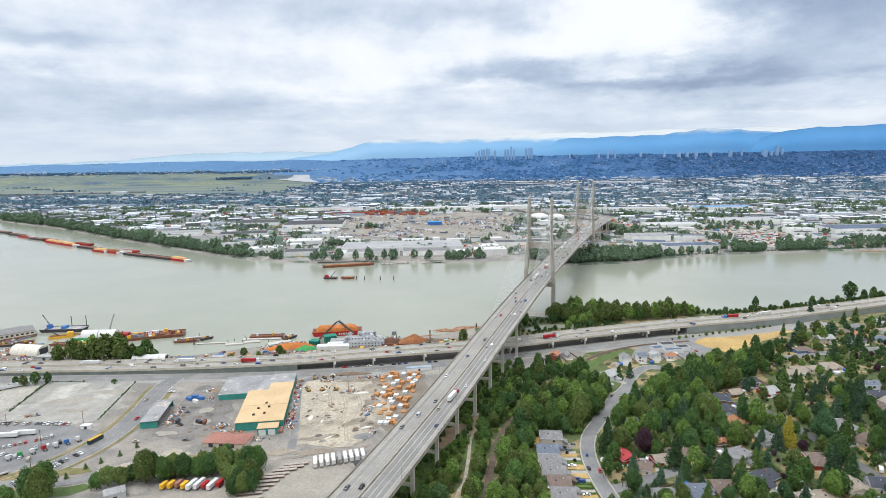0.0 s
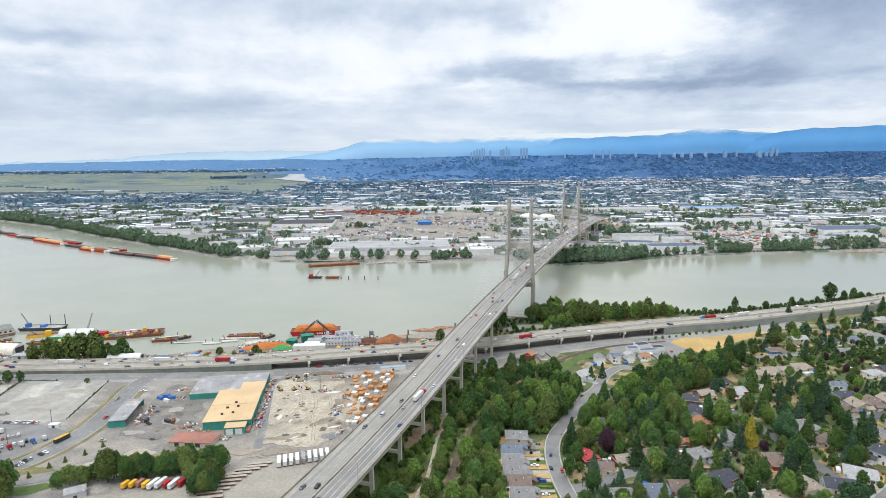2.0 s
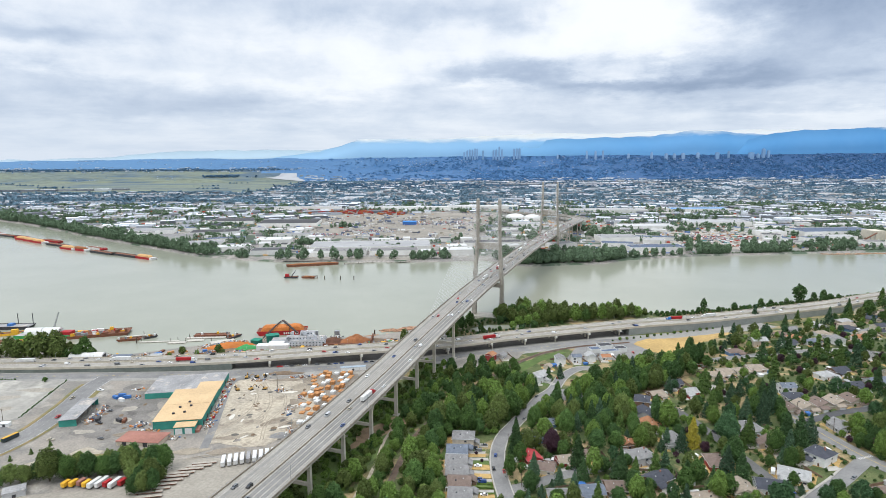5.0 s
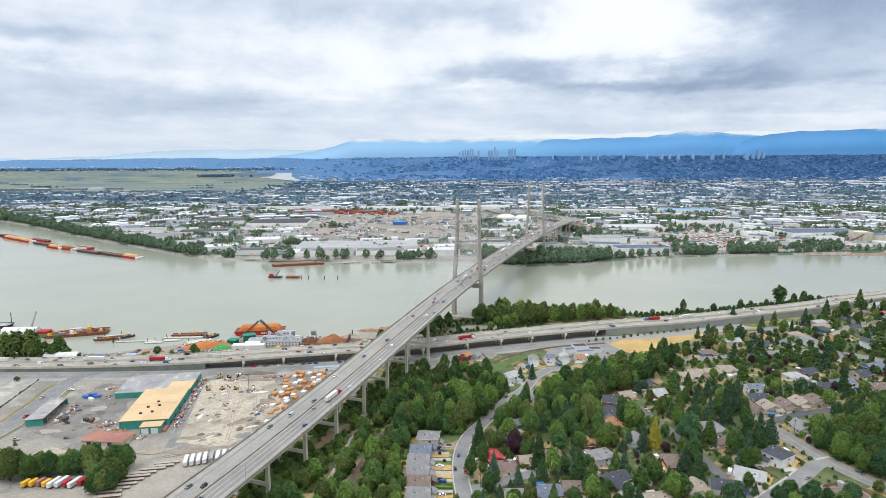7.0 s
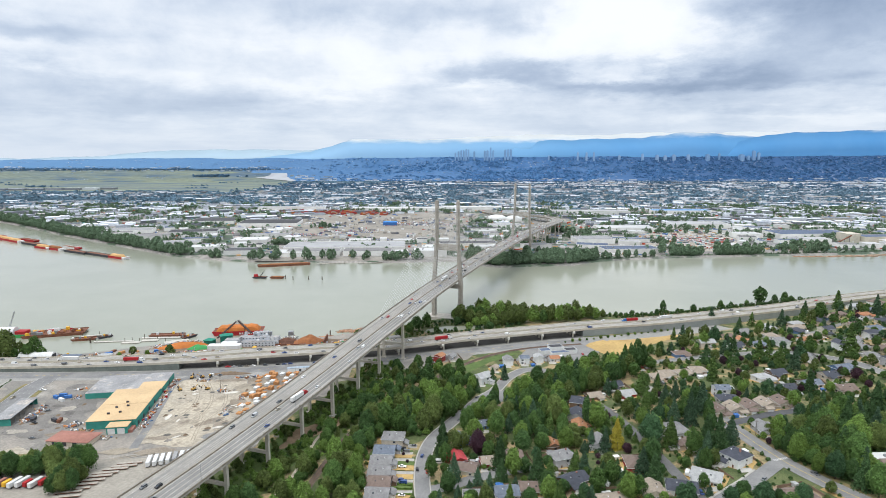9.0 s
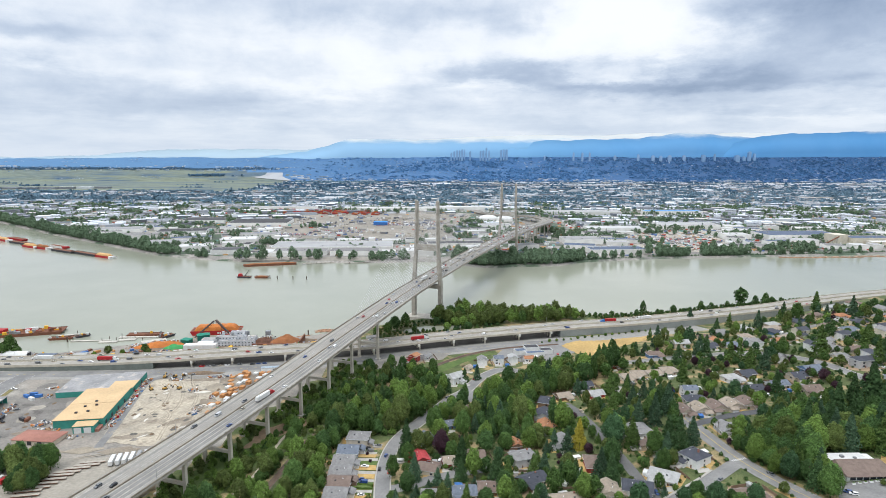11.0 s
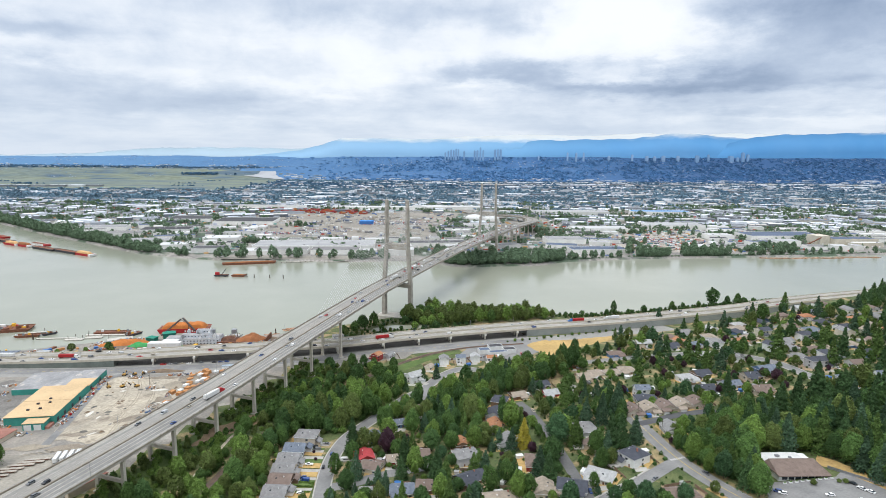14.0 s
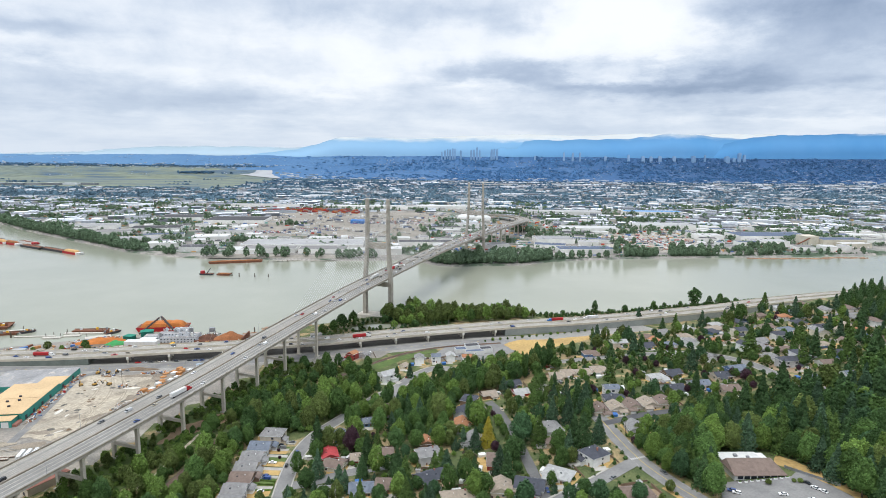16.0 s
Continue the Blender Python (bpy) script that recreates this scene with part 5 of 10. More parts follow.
# the row behind the railway
for x, y, w, d, st, rf, wl_ in ((76, 414, 13, 11, 2, "grey", "beige"), (71, 399, 12, 11, 1, "slate", "grey"), (70, 384, 12, 11, 1, "grey", "white"), (70, 370, 12, 11, 1, "grey", "beige"), (71, 357, 12, 11, 1, "brown", "brown"), (71, 343, 12, 11, 1, "grey", "white"), (72, 329, 12, 11, 1, "grey", "grey"), (74, 312, 12, 11, 1, "brown", "cream")):
    house(x, y, 85, d, w, st, rf, wl_, hip=st > 1, wing=True)
# inside the crescent and round the court
for x, y, a, w, d, st, rf, wl_, hp in ((122, 387, -75, 11, 9, 1, "red", "barn", False), (128, 371, 160, 11, 9, 1, "brown", "cream", False), (159, 384, 190, 12, 9, 1, "brown", "grey", False), (143, 379, 10, 9, 9, 1, "tan", "barn", False), (191, 371, 20, 13, 10, 2, "grey", "grey", True), (192, 343, 30, 15, 10, 1, "charcoal", "brown", False), (150, 336, 5, 12, 10, 1, "slate", "grey", False), (166, 338, 0, 12, 10, 1, "brown", "brown", False), (209, 316, 10, 17, 9, 1, "tan", "beige", True), (130, 336, 0, 10, 8, 1, "grey", "white", False), (126, 416, 110, 11, 9, 1, "slate", "blue", False)):
    house(x, y, a, w, d, st, rf, wl_, hp, chimney=w > 12)
for x, y, a, w, d, st, rf, wl_, hp in ((224, 466, 70, 13, 11, 2, "charcoal", "brown", True), (218, 445, 75, 12, 11, 1, "charcoal", "grey", False), (215, 423, 80, 12, 9, 1, "rust", "beige", False), (221, 392, 80, 14, 10, 1, "grey", "grey", False), (189, 396, 100, 9, 8, 1, "rust", "brown", False), (235, 357, 85, 14, 10, 1, "brown", "barn", True), (234, 322, 85, 12, 10, 1, "tan", "beige", False)):
    house(x, y, a, w, d, st, rf, wl_, hp)
for x, y, a, w, d, st, rf, wl_, hp in ((251, 322, -15, 14, 11, 1, "charcoal", "white", False), (270, 332, -30, 14, 11, 1, "pale", "white", True), (264, 503, 20, 13, 10, 1, "charcoal", "grey", False), (268, 480, 15, 12, 10, 1, "pale", "barn", False), (241, 482, 20, 12, 9, 1, "tan", "brown", False), (279, 402, -80, 14, 11, 1, "grey", "grey", True), (296, 349, -60, 11, 12, 2, "charcoal", "white", True), (307, 302, 10, 15, 10, 1, "brown", "brown", True), (280, 372, -85, 13, 10, 1, "brown", "beige", False), (335, 389, 90, 12, 9, 1, "grey", "grey", False)):
    house(x, y, a, w, d, st, rf, wl_, hp, chimney=st > 1)
# by the railway bank
for x, y, a, w, d, st, rf, wl_, hp in ((151, 535, 40, 14, 11, 2, "pale", "white", False), (180, 582, 95, 9, 8.5, 2, "grey", "white", False), (197, 585.5, 5, 8.5, 8, 2, "slate", "white", False), (212, 588.5, 95, 8.5, 8, 2, "pale", "white", False), (229, 593, 5, 9, 8, 1, "rust", "white", False), (188, 523, 30, 9, 8, 1, "grey", "white", False), (165, 566, 60, 7, 6, 1, "tan", "cream", False), (111, 592, 60, 9, 8, 2, "rust", "barn", False), (123, 600, 60, 9, 7, 1, "grey", "grey", False), (155, 461.5, 15, 8, 7, 2, "brown", "barn", False), (144, 441, 20, 10, 8, 1, "slate", "blue", False), (302, 551, 0, 11, 9, 1, "rust", "barn", False), (308, 514, 10, 14, 11, 1, "tan", "cream", True)):
    house(x, y, a, w, d, st, rf, wl_, hp, wing=w > 11)
# row houses on the hill and the houses above them
for i in range(5):
    house(321 + 12.6 * i, 427 + 0.9 * i, 5, 10.4, 11, 1, "tan" if i % 2 else "brown", "beige", False, wing=True)
for x, y, a, w, d, st, rf, wl_, hp in ((340, 463, 0, 11, 9, 2, "slate", "white", False), (338, 447, 0, 14, 10, 1, "charcoal", "grey", True), (332, 517, 10, 14, 11, 1, "tan", "cream", True), (318, 520, 5, 12, 10, 1, "tan", "cream", True), (346, 521, 0, 13, 11, 1, "tan", "beige", True), (387, 487, 15, 14, 11, 1, "pale", "white", True), (402, 494, 15, 14, 10, 1, "charcoal", "brown", False), (389, 458, 10, 16, 10, 1, "charcoal", "grey", False), (412, 462, 10, 15, 10, 1, "slate", "grey", False), (438, 477, 10, 15, 10, 1, "charcoal", "beige", False)):
    house(x, y, a, w, d, st, rf, wl_, hp)
for x, y, a, w, d, st, rf, wl_, hp in ((412, 585, 20, 13, 10, 1, "charcoal", "white", False), (427, 628, 15, 13, 10, 1, "brown", "beige", True), (452, 650, 20, 13, 10, 1, "grey", "grey", False), (434, 581, 10, 13, 10, 1, "slate", "white", True), (508, 641, 25, 17, 12, 1, "tan", "cream", True), (494, 588, 10, 15, 11, 1, "tan", "beige", True), (560, 690, 20, 14, 10, 2, "tan", "cream", False), (577, 675, 20, 13, 10, 1, "brown", "beige", True), (612, 700, 15, 15, 10, 1, "pale", "white", False), (645, 712, 20, 15, 10, 1, "brown", "white", True)):
    house(x, y, a, w, d, st, rf, wl_, hp)
for x, y, a, w, d, st, rf, wl_, hp in ((627, 575, 5, 14, 10, 1, "rust", "cream", True), (508, 543, 100, 14, 10, 1, "grey", "grey", True), (520, 530, 10, 12, 10, 1, "brown", "beige", False), (499, 512, 95, 13, 10, 1, "grey", "white", True), (505, 492, 10, 22, 10, 2, "charcoal", "grey", True), (456, 490, 15, 16, 11, 1, "slate", "blue", False), (530, 484, 10, 12, 10, 1, "brown", "white", False), (532, 453, 5, 15, 10, 1, "slate", "white", False), (500, 448, 90, 13, 10, 1, "slate", "grey", True), (428, 445, 10, 13, 10, 1, "brown", "beige", False)):
    house(x, y, a, w, d, st, rf, wl_, hp)
# more houses between the upper streets
keys_r, keys_w = list(ROOFS), list(WALLS)
for x, y in scatter([(330, 575), (420, 540), (470, 520), (540, 500), (640, 520), (700, 600), (690, 690), (600, 690), (520, 670), (430, 640), (400, 605)], 25, 9, 7):
    house(x, y, float(rng.choice([5, 15, 95, 105])), float(rng.uniform(12, 15)), 10, int(rng.choice([1, 1, 1, 2])), str(rng.choice(["charcoal", "grey", "charcoal", "pale", "slate", "brown", "brown", "tan", "rust"])), str(rng.choice(["white", "white", "cream", "white", "beige", "blue"])), bool(rng.integers(2)))
for x, y in scatter([(110, 262), (240, 262), (250, 305), (215, 302), (120, 318)], 20, 9, 5) + scatter([(270, 255), (330, 255), (318, 290), (285, 300)], 20, 9, 5):
    house(x, y, float(rng.choice([0, 10, 95])), 13, 10, 1, str(rng.choice(["brown", "grey", "charcoal"])), str(rng.choice(keys_w[:3])), bool(rng.integers(2)))

# ---- woods ----
structure("brush_under_bridge", sheet([tuple(at(s_, o_, 0))[:2] for s_, o_ in ((-500, -9), (-195, -9), (-195, 26), (-500, 26))], 0.12, 8.0, 2.0), GRASS_BANK, "rough green brush and grass under the bridge", "grass")
lg = np.random.default_rng(21)
WEST_WOOD = [(-58, 245), (-18, 345), (8, 418), (30, 460), (50, 515), (62, 552), (86, 562), (108, 572), (130, 562), (143, 532), (138, 486), (118, 452), (100, 428), (84, 424), (60, 420), (60, 300), (60, 245)]
MID_WOOD = [(122, 425), (140, 440), (168, 405), (182, 404), (206, 405), (208, 445), (214, 478), (232, 492), (255, 498), (292, 520), (290, 552), (262, 562), (236, 550), (208, 526), (186, 512), (152, 480), (132, 452)]
EAST_WOOD = [(329, 345), (330, 362), (360, 382), (393, 388), (428, 406), (470, 396), (500, 365), (540, 350), (690, 340), (690, 250), (424, 250), (413, 318), (404, 336), (392, 342), (366, 342), (350, 332), (342, 318)]
SHOP_WOOD = [(342, 310), (350, 290), (352, 300), (355, 316), (360, 338), (345, 338), (335, 340), (333, 330)]
BACK_WOOD = [(548, 440), (640, 430), (700, 480), (690, 520), (610, 520), (566, 480)]
TOP_WOOD = [(650, 560), (690, 720), (800, 800), (960, 800), (960, 520), (700, 500)]
GAP_WOOD = [(452, 402), (500, 368), (690, 342), (690, 430), (552, 436), (500, 424)]
FIELD = [(440, 262), (530, 262), (530, 326), (462, 330)]
count = {"b": 0, "c": 0, "e": 0}
near_mass, cone_mass = Woods(), Woods()


def green(x, y, small=False):
    if small:
        return BROAD, int(lg.choice([6, 7, 8, 9, 8, 9, 10, 11])), LEAF[int(lg.integers(5))]
    return BROAD, int(lg.choice([0, 1, 2, 3, 4, 5, 6, 7])), LEAF[int(lg.choice([0, 1, 1, 2, 3, 4]))]


for x, y in scatter(WEST_WOOD, 8.2, 6.6, 1.5):
    off = (Vector((x, y, 0)) - BA).dot(BN)
    near_bridge = off < 22
    if off < -14:
        continue
    sc = 0.55 if off < 20 else (0.85 if y < 400 else (1.0 if y < 480 else 0.78))
    k, i, m = green(x, y, near_bridge)
    m = LEAF[(1, 2, 1, 3, 2, 0)[int(x * 7 + y * 3) % 6]]
    if count["b"] < 120:
        plant(k, i, m, x, y, sc * float(lg.uniform(0.75, 1.25)), group="trees of the railway wood")
        count["b"] += 1
    else:
        MASS.setdefault((m.name, False), (Woods(), m))[0].add(k, i, x, y, land(x, y), sc * lg.uniform(0.75, 1.25), lg, 2)
    if lg.random() < 0.10 and off > 40 and y > 400:
        cone_mass.add(CONE, int(lg.integers(2, 6)), x + 3, y + 2, land(x, y), 0.9, lg)
# large trees of the gardens and streets
LARGE = []


def garden_tree(kind, mats, places):
    for k, (x, y, h) in enumerate(places):
        i = min(range(len(kind)), key=lambda q: abs(kind[q][0] - h) + (q + k) % 2 * 0.5)
        plant(kind, i, mats[k % len(mats)], x, y, h / kind[i][0], group="large garden trees")
        LARGE.append((x, y, 0.16 * h))


garden_tree(CONE, (NEEDLE[0], NEEDLE[2]), ((112, 396, 28), (119, 360, 20), (150, 371, 24), (215, 388, 15), (180, 323, 13), (140, 337, 16), (211, 344, 13), (157, 346, 7), (160, 535, 13), (172, 541, 14), (144, 511, 13), (223, 382, 17), (306, 437, 23), (310, 430, 25), (314, 440, 22), (293, 411, 26), (293, 366, 27), (306, 376, 20), (289, 374, 24), (392, 564, 22), (398, 562, 19), (424, 504, 19), (404, 450, 20), (454, 731, 21)))
garden_tree(CONE, (NEEDLE[1], NEEDLE[1], NEEDLE[0]), ((177, 338, 21), (203, 492, 19), (239, 333, 21), (266, 378, 23), (349, 498, 21), (364, 546, 21), (407, 532, 23), (415, 512, 20), (469, 691, 17), (488, 699, 17), (486, 525, 31), (577, 740, 20), (616, 737, 26), (513, 489, 26), (536, 509, 27), (545, 545, 24), (539, 491, 21), (546, 474, 18), (560, 500, 24), (575, 520, 24), (588, 503, 22), (602, 522, 24), (532, 532, 20), (566, 480, 22), (600, 560, 20), (630, 545, 23), (678, 800, 12), (416, 533, 19), (373, 646, 13)))
garden_tree(BROAD, LEAF, ((168, 392, 17), (182, 393, 14), (198, 390, 17), (199, 438, 24), (219, 502, 16), (162, 321, 12), (128, 328, 11), (218, 317, 18), (245, 496, 19), (255, 384, 24), (243, 357, 13), (277, 365, 17), (333, 367, 12), (336, 384, 8), (307, 297, 12), (295, 299, 9), (460, 542, 13), (385, 598, 18), (382, 628, 16), (400, 607, 19), (379, 526, 11), (480, 573, 9), (611, 593, 16), (403, 637, 16), (441, 525, 14), (531, 579, 18), (599, 665, 12), (498, 751, 11), (530, 652, 17)))
for x, y in scatter(MID_WOOD, 7.6, 5.5, 1.5):
    if lg.random() < 0.16:
        plant(CONE, int(lg.integers(2, 6)), NEEDLE[int(lg.integers(3))], x, y, float(lg.uniform(0.8, 1.0)))
    elif lg.random() < 0.1:
        plant(TALL, int(lg.integers(2)), LEAF[1], x, y, float(lg.uniform(0.9, 1.15)), label="tall narrow green broadleaf tree")
    else:
        k, i, m = green(x, y)
        m = LEAF[(1, 2, 0, 3, 1)[int(x * 7 + y * 3) % 5]]
        plant(k, i, m, x, y, float(lg.uniform(0.85, 1.1)), group="trees of the middle wood")
for x, y in scatter(EAST_WOOD, 7.2, 7.0, 3.0) + scatter(BACK_WOOD, 9.0, 6, 4) + scatter(GAP_WOOD, 8.4, 6, 3) + scatter(SHOP_WOOD, 6.5, 6, 2):
    if inside(x, y, FIELD):
        continue
    front = x < 420 and y < 372
    tall = 0.72 if front and x < 352 else 1.0
    if lg.random() < (0.38 if front else 0.62):
        i = int(lg.integers(0, 5))
        if x < 520 and y < 410 and count["c"] < 110:
            plant(CONE, i, NEEDLE[int(lg.choice([0, 0, 2, 1]))], x, y, tall * float(lg.uniform(0.85, 1.2)), group="conifers of the hill wood")
            count["c"] += 1
        else:
            cone_mass.add(CONE, i, x, y, land(x, y), tall * lg.uniform(0.85, 1.2), lg, 5)
    else:
        k, i, m = green(x, y)
        if x < 470 and count["e"] < 95:
            plant(k, i, m, x, y, tall * float(lg.uniform(0.95, 1.35)), group="trees of the hill wood")
            count["e"] += 1
        else:
            MASS.setdefault((m.name, False), (Woods(), m))[0].add(k, i, x, y, land(x, y), tall * lg.uniform(0.95, 1.35), lg, 4)
for x, y in scatter(TOP_WOOD, 11, 5, 3):
    (cone_mass if lg.random() < 0.6 else near_mass).add(CONE if lg.random() < 0.6 else BROAD, int(lg.integers(0, 6)), x, y, land(x, y), lg.uniform(0.62, 0.95), lg)
# river bank behind the highway
for x, y in scatter([(66, 676), (100, 690), (176, 704), (215, 738), (150, 742), (84, 728)], 9, 4, 0):
    if not inside(x, y, [(94, 690), (150, 704), (170, 716), (120, 718), (96, 704)]) and abs((Vector((x, y, 0)) - BA).dot(BN)) > 21:
        k, i, m = green(x, y, True)
        plant(k, i, m, x, y, float(lg.uniform(0.5, 1.0)), group="trees on the river bank")
bank = scatter([(165, 712), (300, 742), (330, 752), (300, 764), (160, 768), (128, 742)], 8.0, 4, 0)
for x, y in bank:
    k, i, m = green(x, y)
    m = LEAF[(1, 2, 3, 2, 3)[int(x * 7 + y * 3) % 5]]
    plant(k, i, m, x, y, float(lg.uniform(0.75, 1.3)), group="trees on the river bank")
for x, y, i, sc in ((352, 752, 3, 0.5), (376, 760, 8, 0.8), (398, 766, 6, 0.8), (412, 782, 4, 0.95), (452, 780, 4, 0.75), (470, 790, 8, 0.7), (498, 800, 5, 0.7), (516, 808, 6, 0.8), (540, 812, 3, 0.75), (566, 826, 2, 1.35), (590, 832, 0, 0.9), (610, 842, 5, 0.8), (84, 700, 0, 0.9), (96, 712, 3, 0.9), (76, 688, 7, 0.9), (172, 700, 6, 0.8), (64, 680, 7, 0.7), (108, 690, 9, 0.7)):
    plant(BROAD, i, LEAF[i % 2], x, y, sc * (1.2 if i == 2 or x < 200 else 0.8), group="trees on the river bank")
for x, y in scatter([(340, 742), (620, 835), (760, 900), (750, 925), (600, 862), (470, 808), (340, 772)], 5.5, 3, 0):
    if y > along(NEAR_BANK, x) - 2:
        continue
    near_mass.add(BROAD, int(lg.integers(8, 12)), x, y, land(x, y) - 0.4, lg.uniform(0.4, 0.75) * (1.6 if lg.random() < 0.12 else 1.0), lg, 6)
for k in range(16):
    x, y = 253 + 8.8 * k, 651 + 2.9 * k
    plant(BROAD, 10 + k % 2, LEAF[1 + k % 3], x, y, 0.34 + 0.1 * (k * 7 % 4), label="young street tree beside the frontage road", group="young trees along the frontage road")
# trees by the yards and docks
for x, y, i, sc in ((-404, 606, 3, 0.9), (-380, 607, 2, 0.9), (-368, 608, 0, 1.0), (-345, 609, 2, 1.1), (-335, 598, 5, 0.9), (-398, 598, 2, 0.9), (-386, 602, 0, 0.95), (-374, 598, 3, 0.9), (-362, 603, 2, 1.25), (-350, 600, 0, 1.3), (-340, 606, 4, 1.1), (-330, 602, 8, 0.9), (-318, 606, 6, 0.9), (-329, 611, 3, 0.8), (-322, 609, 8, 0.9), (-314, 612, 5, 0.75), (-306, 610, 7, 0.7), (-222, 604, 9, 0.7), (-212, 612, 6, 0.8), (-196, 610, 8, 0.7), (-176, 618, 7, 0.8), (-170, 612, 9, 0.8), (20, 650, 4, 0.8)):
    plant(BROAD, i, LEAF[(3, 1, 2, 1, 3)[(i + int(x)) % 5]], x, y, sc * (1.35 if x < -300 else 1.0), group="trees by the docks")
for x, y in scatter([(-226, 360), (-205, 372), (-172, 380), (-132, 384), (-122, 372), (-122, 352), (-134, 346), (-140, 360), (-152, 373), (-190, 364)], 5.6, 0, 0):
    k, i, m = green(x, y)
    m = LEAF[(3, 1, 3, 0)[int(x * 7 + y * 3) % 4]]
    plant(k, i, m, x, y, float(lg.uniform(0.85, 1.12)), group="trees round the trailer yard")
for x, y, i, sc in ((-258, 346, 0, 1.25), (-248, 340, 4, 1.2), (-268, 338, 2, 1.0), (-252, 352, 5, 1.15), (-224, 358, 2, 0.8), (-384, 540, 5, 0.7), (-374, 543, 3, 0.7), (-392, 536, 7, 0.8), (-402, 540, 9, 0.8), (-310, 540, 11, 0.7)):
    plant(BROAD, i, LEAF[(0, 3, 1)[i % 3]], x, y, sc, group="trees round the trailer yard")
for x, y in ((-240, 392), (-232, 402), (-226, 414), (-246, 384), (-252, 372)):
    plant(CONE, 8, NEEDLE[1], x, y, 0.5, group="young conifers by the street")
# front gardens of the row houses: lawns, drives and clipped hedges
for k, (y0, y1, m) in enumerate(((401, 404, 1), (397.5, 401, 0), (393, 397.5, 2), (388.2, 392, 0), (382.5, 388.2, 1), (376, 382.5, 2), (371, 374.8, 0), (365.2, 371, 2), (360.8, 364.2, 0), (351.8, 360.8, 1), (348.2, 351.2, 0), (338, 347.4, 2))):
    structure(("front_drive", "front_lawn", "dry_lawn")[m], sheet([(78.0, y0), (92.3 if y1 < 396 else 90.5, y0 - 0.8), (92.3 if y1 < 396 else 91.0, y1 - 0.8), (78.0, y1)], 0.33 + 0.006 * (k % 3), 3.0, 0.15), (DRIVEWAY, GRASS_BANK, DRY)[m], ("pale concrete drive to a row house", "green lawn before a row house", "dry yellow lawn before a row house")[m], ("driveway", "lawn", "lawn")[m])
for x0, y0, x1, y1 in ((82.5, 357.5, 91.0, 356.4), (82.5, 352.9, 91.5, 352.0), (79.0, 346.4, 91.5, 345.4), (91.6, 356.2, 91.8, 352.4)):
    clipped = Woods()
    n = int(math.hypot(x1 - x0, y1 - y0) / 0.8) + 1
    for k in range(n + 1):
        x, y = x0 + (x1 - x0) * k / n, y0 + (y1 - y0) * k / n
        clipped.add(BROAD, 10 + k % 2, x, y, land(x, y) - 0.25, lg.uniform(0.19, 0.24), lg, 4)
    clipped.done("hedge", LEAF[2], "clipped bright green hedge before a row house")
for x, y in ((84.2, 396.5), (87.4, 386.2)):
    plant(BROAD, 11, PLUM, x, y, 0.36, label="small round dark plum garden tree", group="plum trees before the row houses")
# hedges round the gravel lot
hedge_mass = Woods()
for (x0, y0), (x1, y1) in (((-366, 480), (-376, 546)), ((-281, 462), (-292, 544)), ((-376, 546), (-340, 545))):
    n = int(math.hypot(x1 - x0, y1 - y0) / 2.2)
    for k in range(n):
        x, y = x0 + (x1 - x0) * k / n + float(lg.uniform(-0.5, 0.5)), y0 + (y1 - y0) * k / n
        hedge_mass.add(BROAD, 10 + k % 2, x, y, land(x, y) - 0.3, lg.uniform(0.15, 0.28), lg, 4)
hedge_mass.done("hedge", LEAF[0], "low dark green hedge round the gravel lot")
for x, y, sc in ((288, 546, 1.0), (294, 549, 1.2), (299, 545, 1.1), (305, 548, 1.15), (282, 540, 0.9), (222, 430, 1.1)):
    plant(TALL, int(x) % 2, LEAF[0], x, y, sc, label="tall narrow green poplar tree", group="poplars beside the wood")
RED_VIEW = [(112, 366), (126, 366), (131, 392), (118, 396)]
GOLD_VIEW = [(224, 362), (243, 360), (239, 388), (227, 390)]
# gardens
plant(CONE, 4, GOLD, 232, 386, 1.2, label="bright golden-yellow conical conifer tree")
plant(BROAD, 5, PLUM, 137, 393, 0.95, label="broadleaf tree with dark plum leaves")
plant(BROAD, 8, PLUM, 236, 376, 0.8, label="small wine-red broadleaf garden tree")
for x, y in ((420, 520), (455, 515), (470, 560), (540, 600), (292, 470), (395, 540), (350, 455)):
    plant(BROAD, 8 + int(lg.integers(4)), PLUM, x, y, 0.8, label="small wine-red broadleaf garden tree")
GARDEN = [(86, 300), (112, 300), (250, 255), (330, 300), (420, 420), (560, 440), (700, 560), (690, 700), (560, 690), (440, 650), (300, 590), (270, 560), (300, 500), (255, 495), (205, 400), (140, 420), (112, 410)]
# open ground at the street corner and before the row houses
CORNER = [(274, 314), (300, 298), (334, 312), (330, 352), (322, 400), (372, 406), (386, 424), (318, 420), (300, 368), (280, 345)]


def roomy(x, y):
    return all(math.hypot(x - a, y - b) > r + 2 for a, b, r in LARGE)


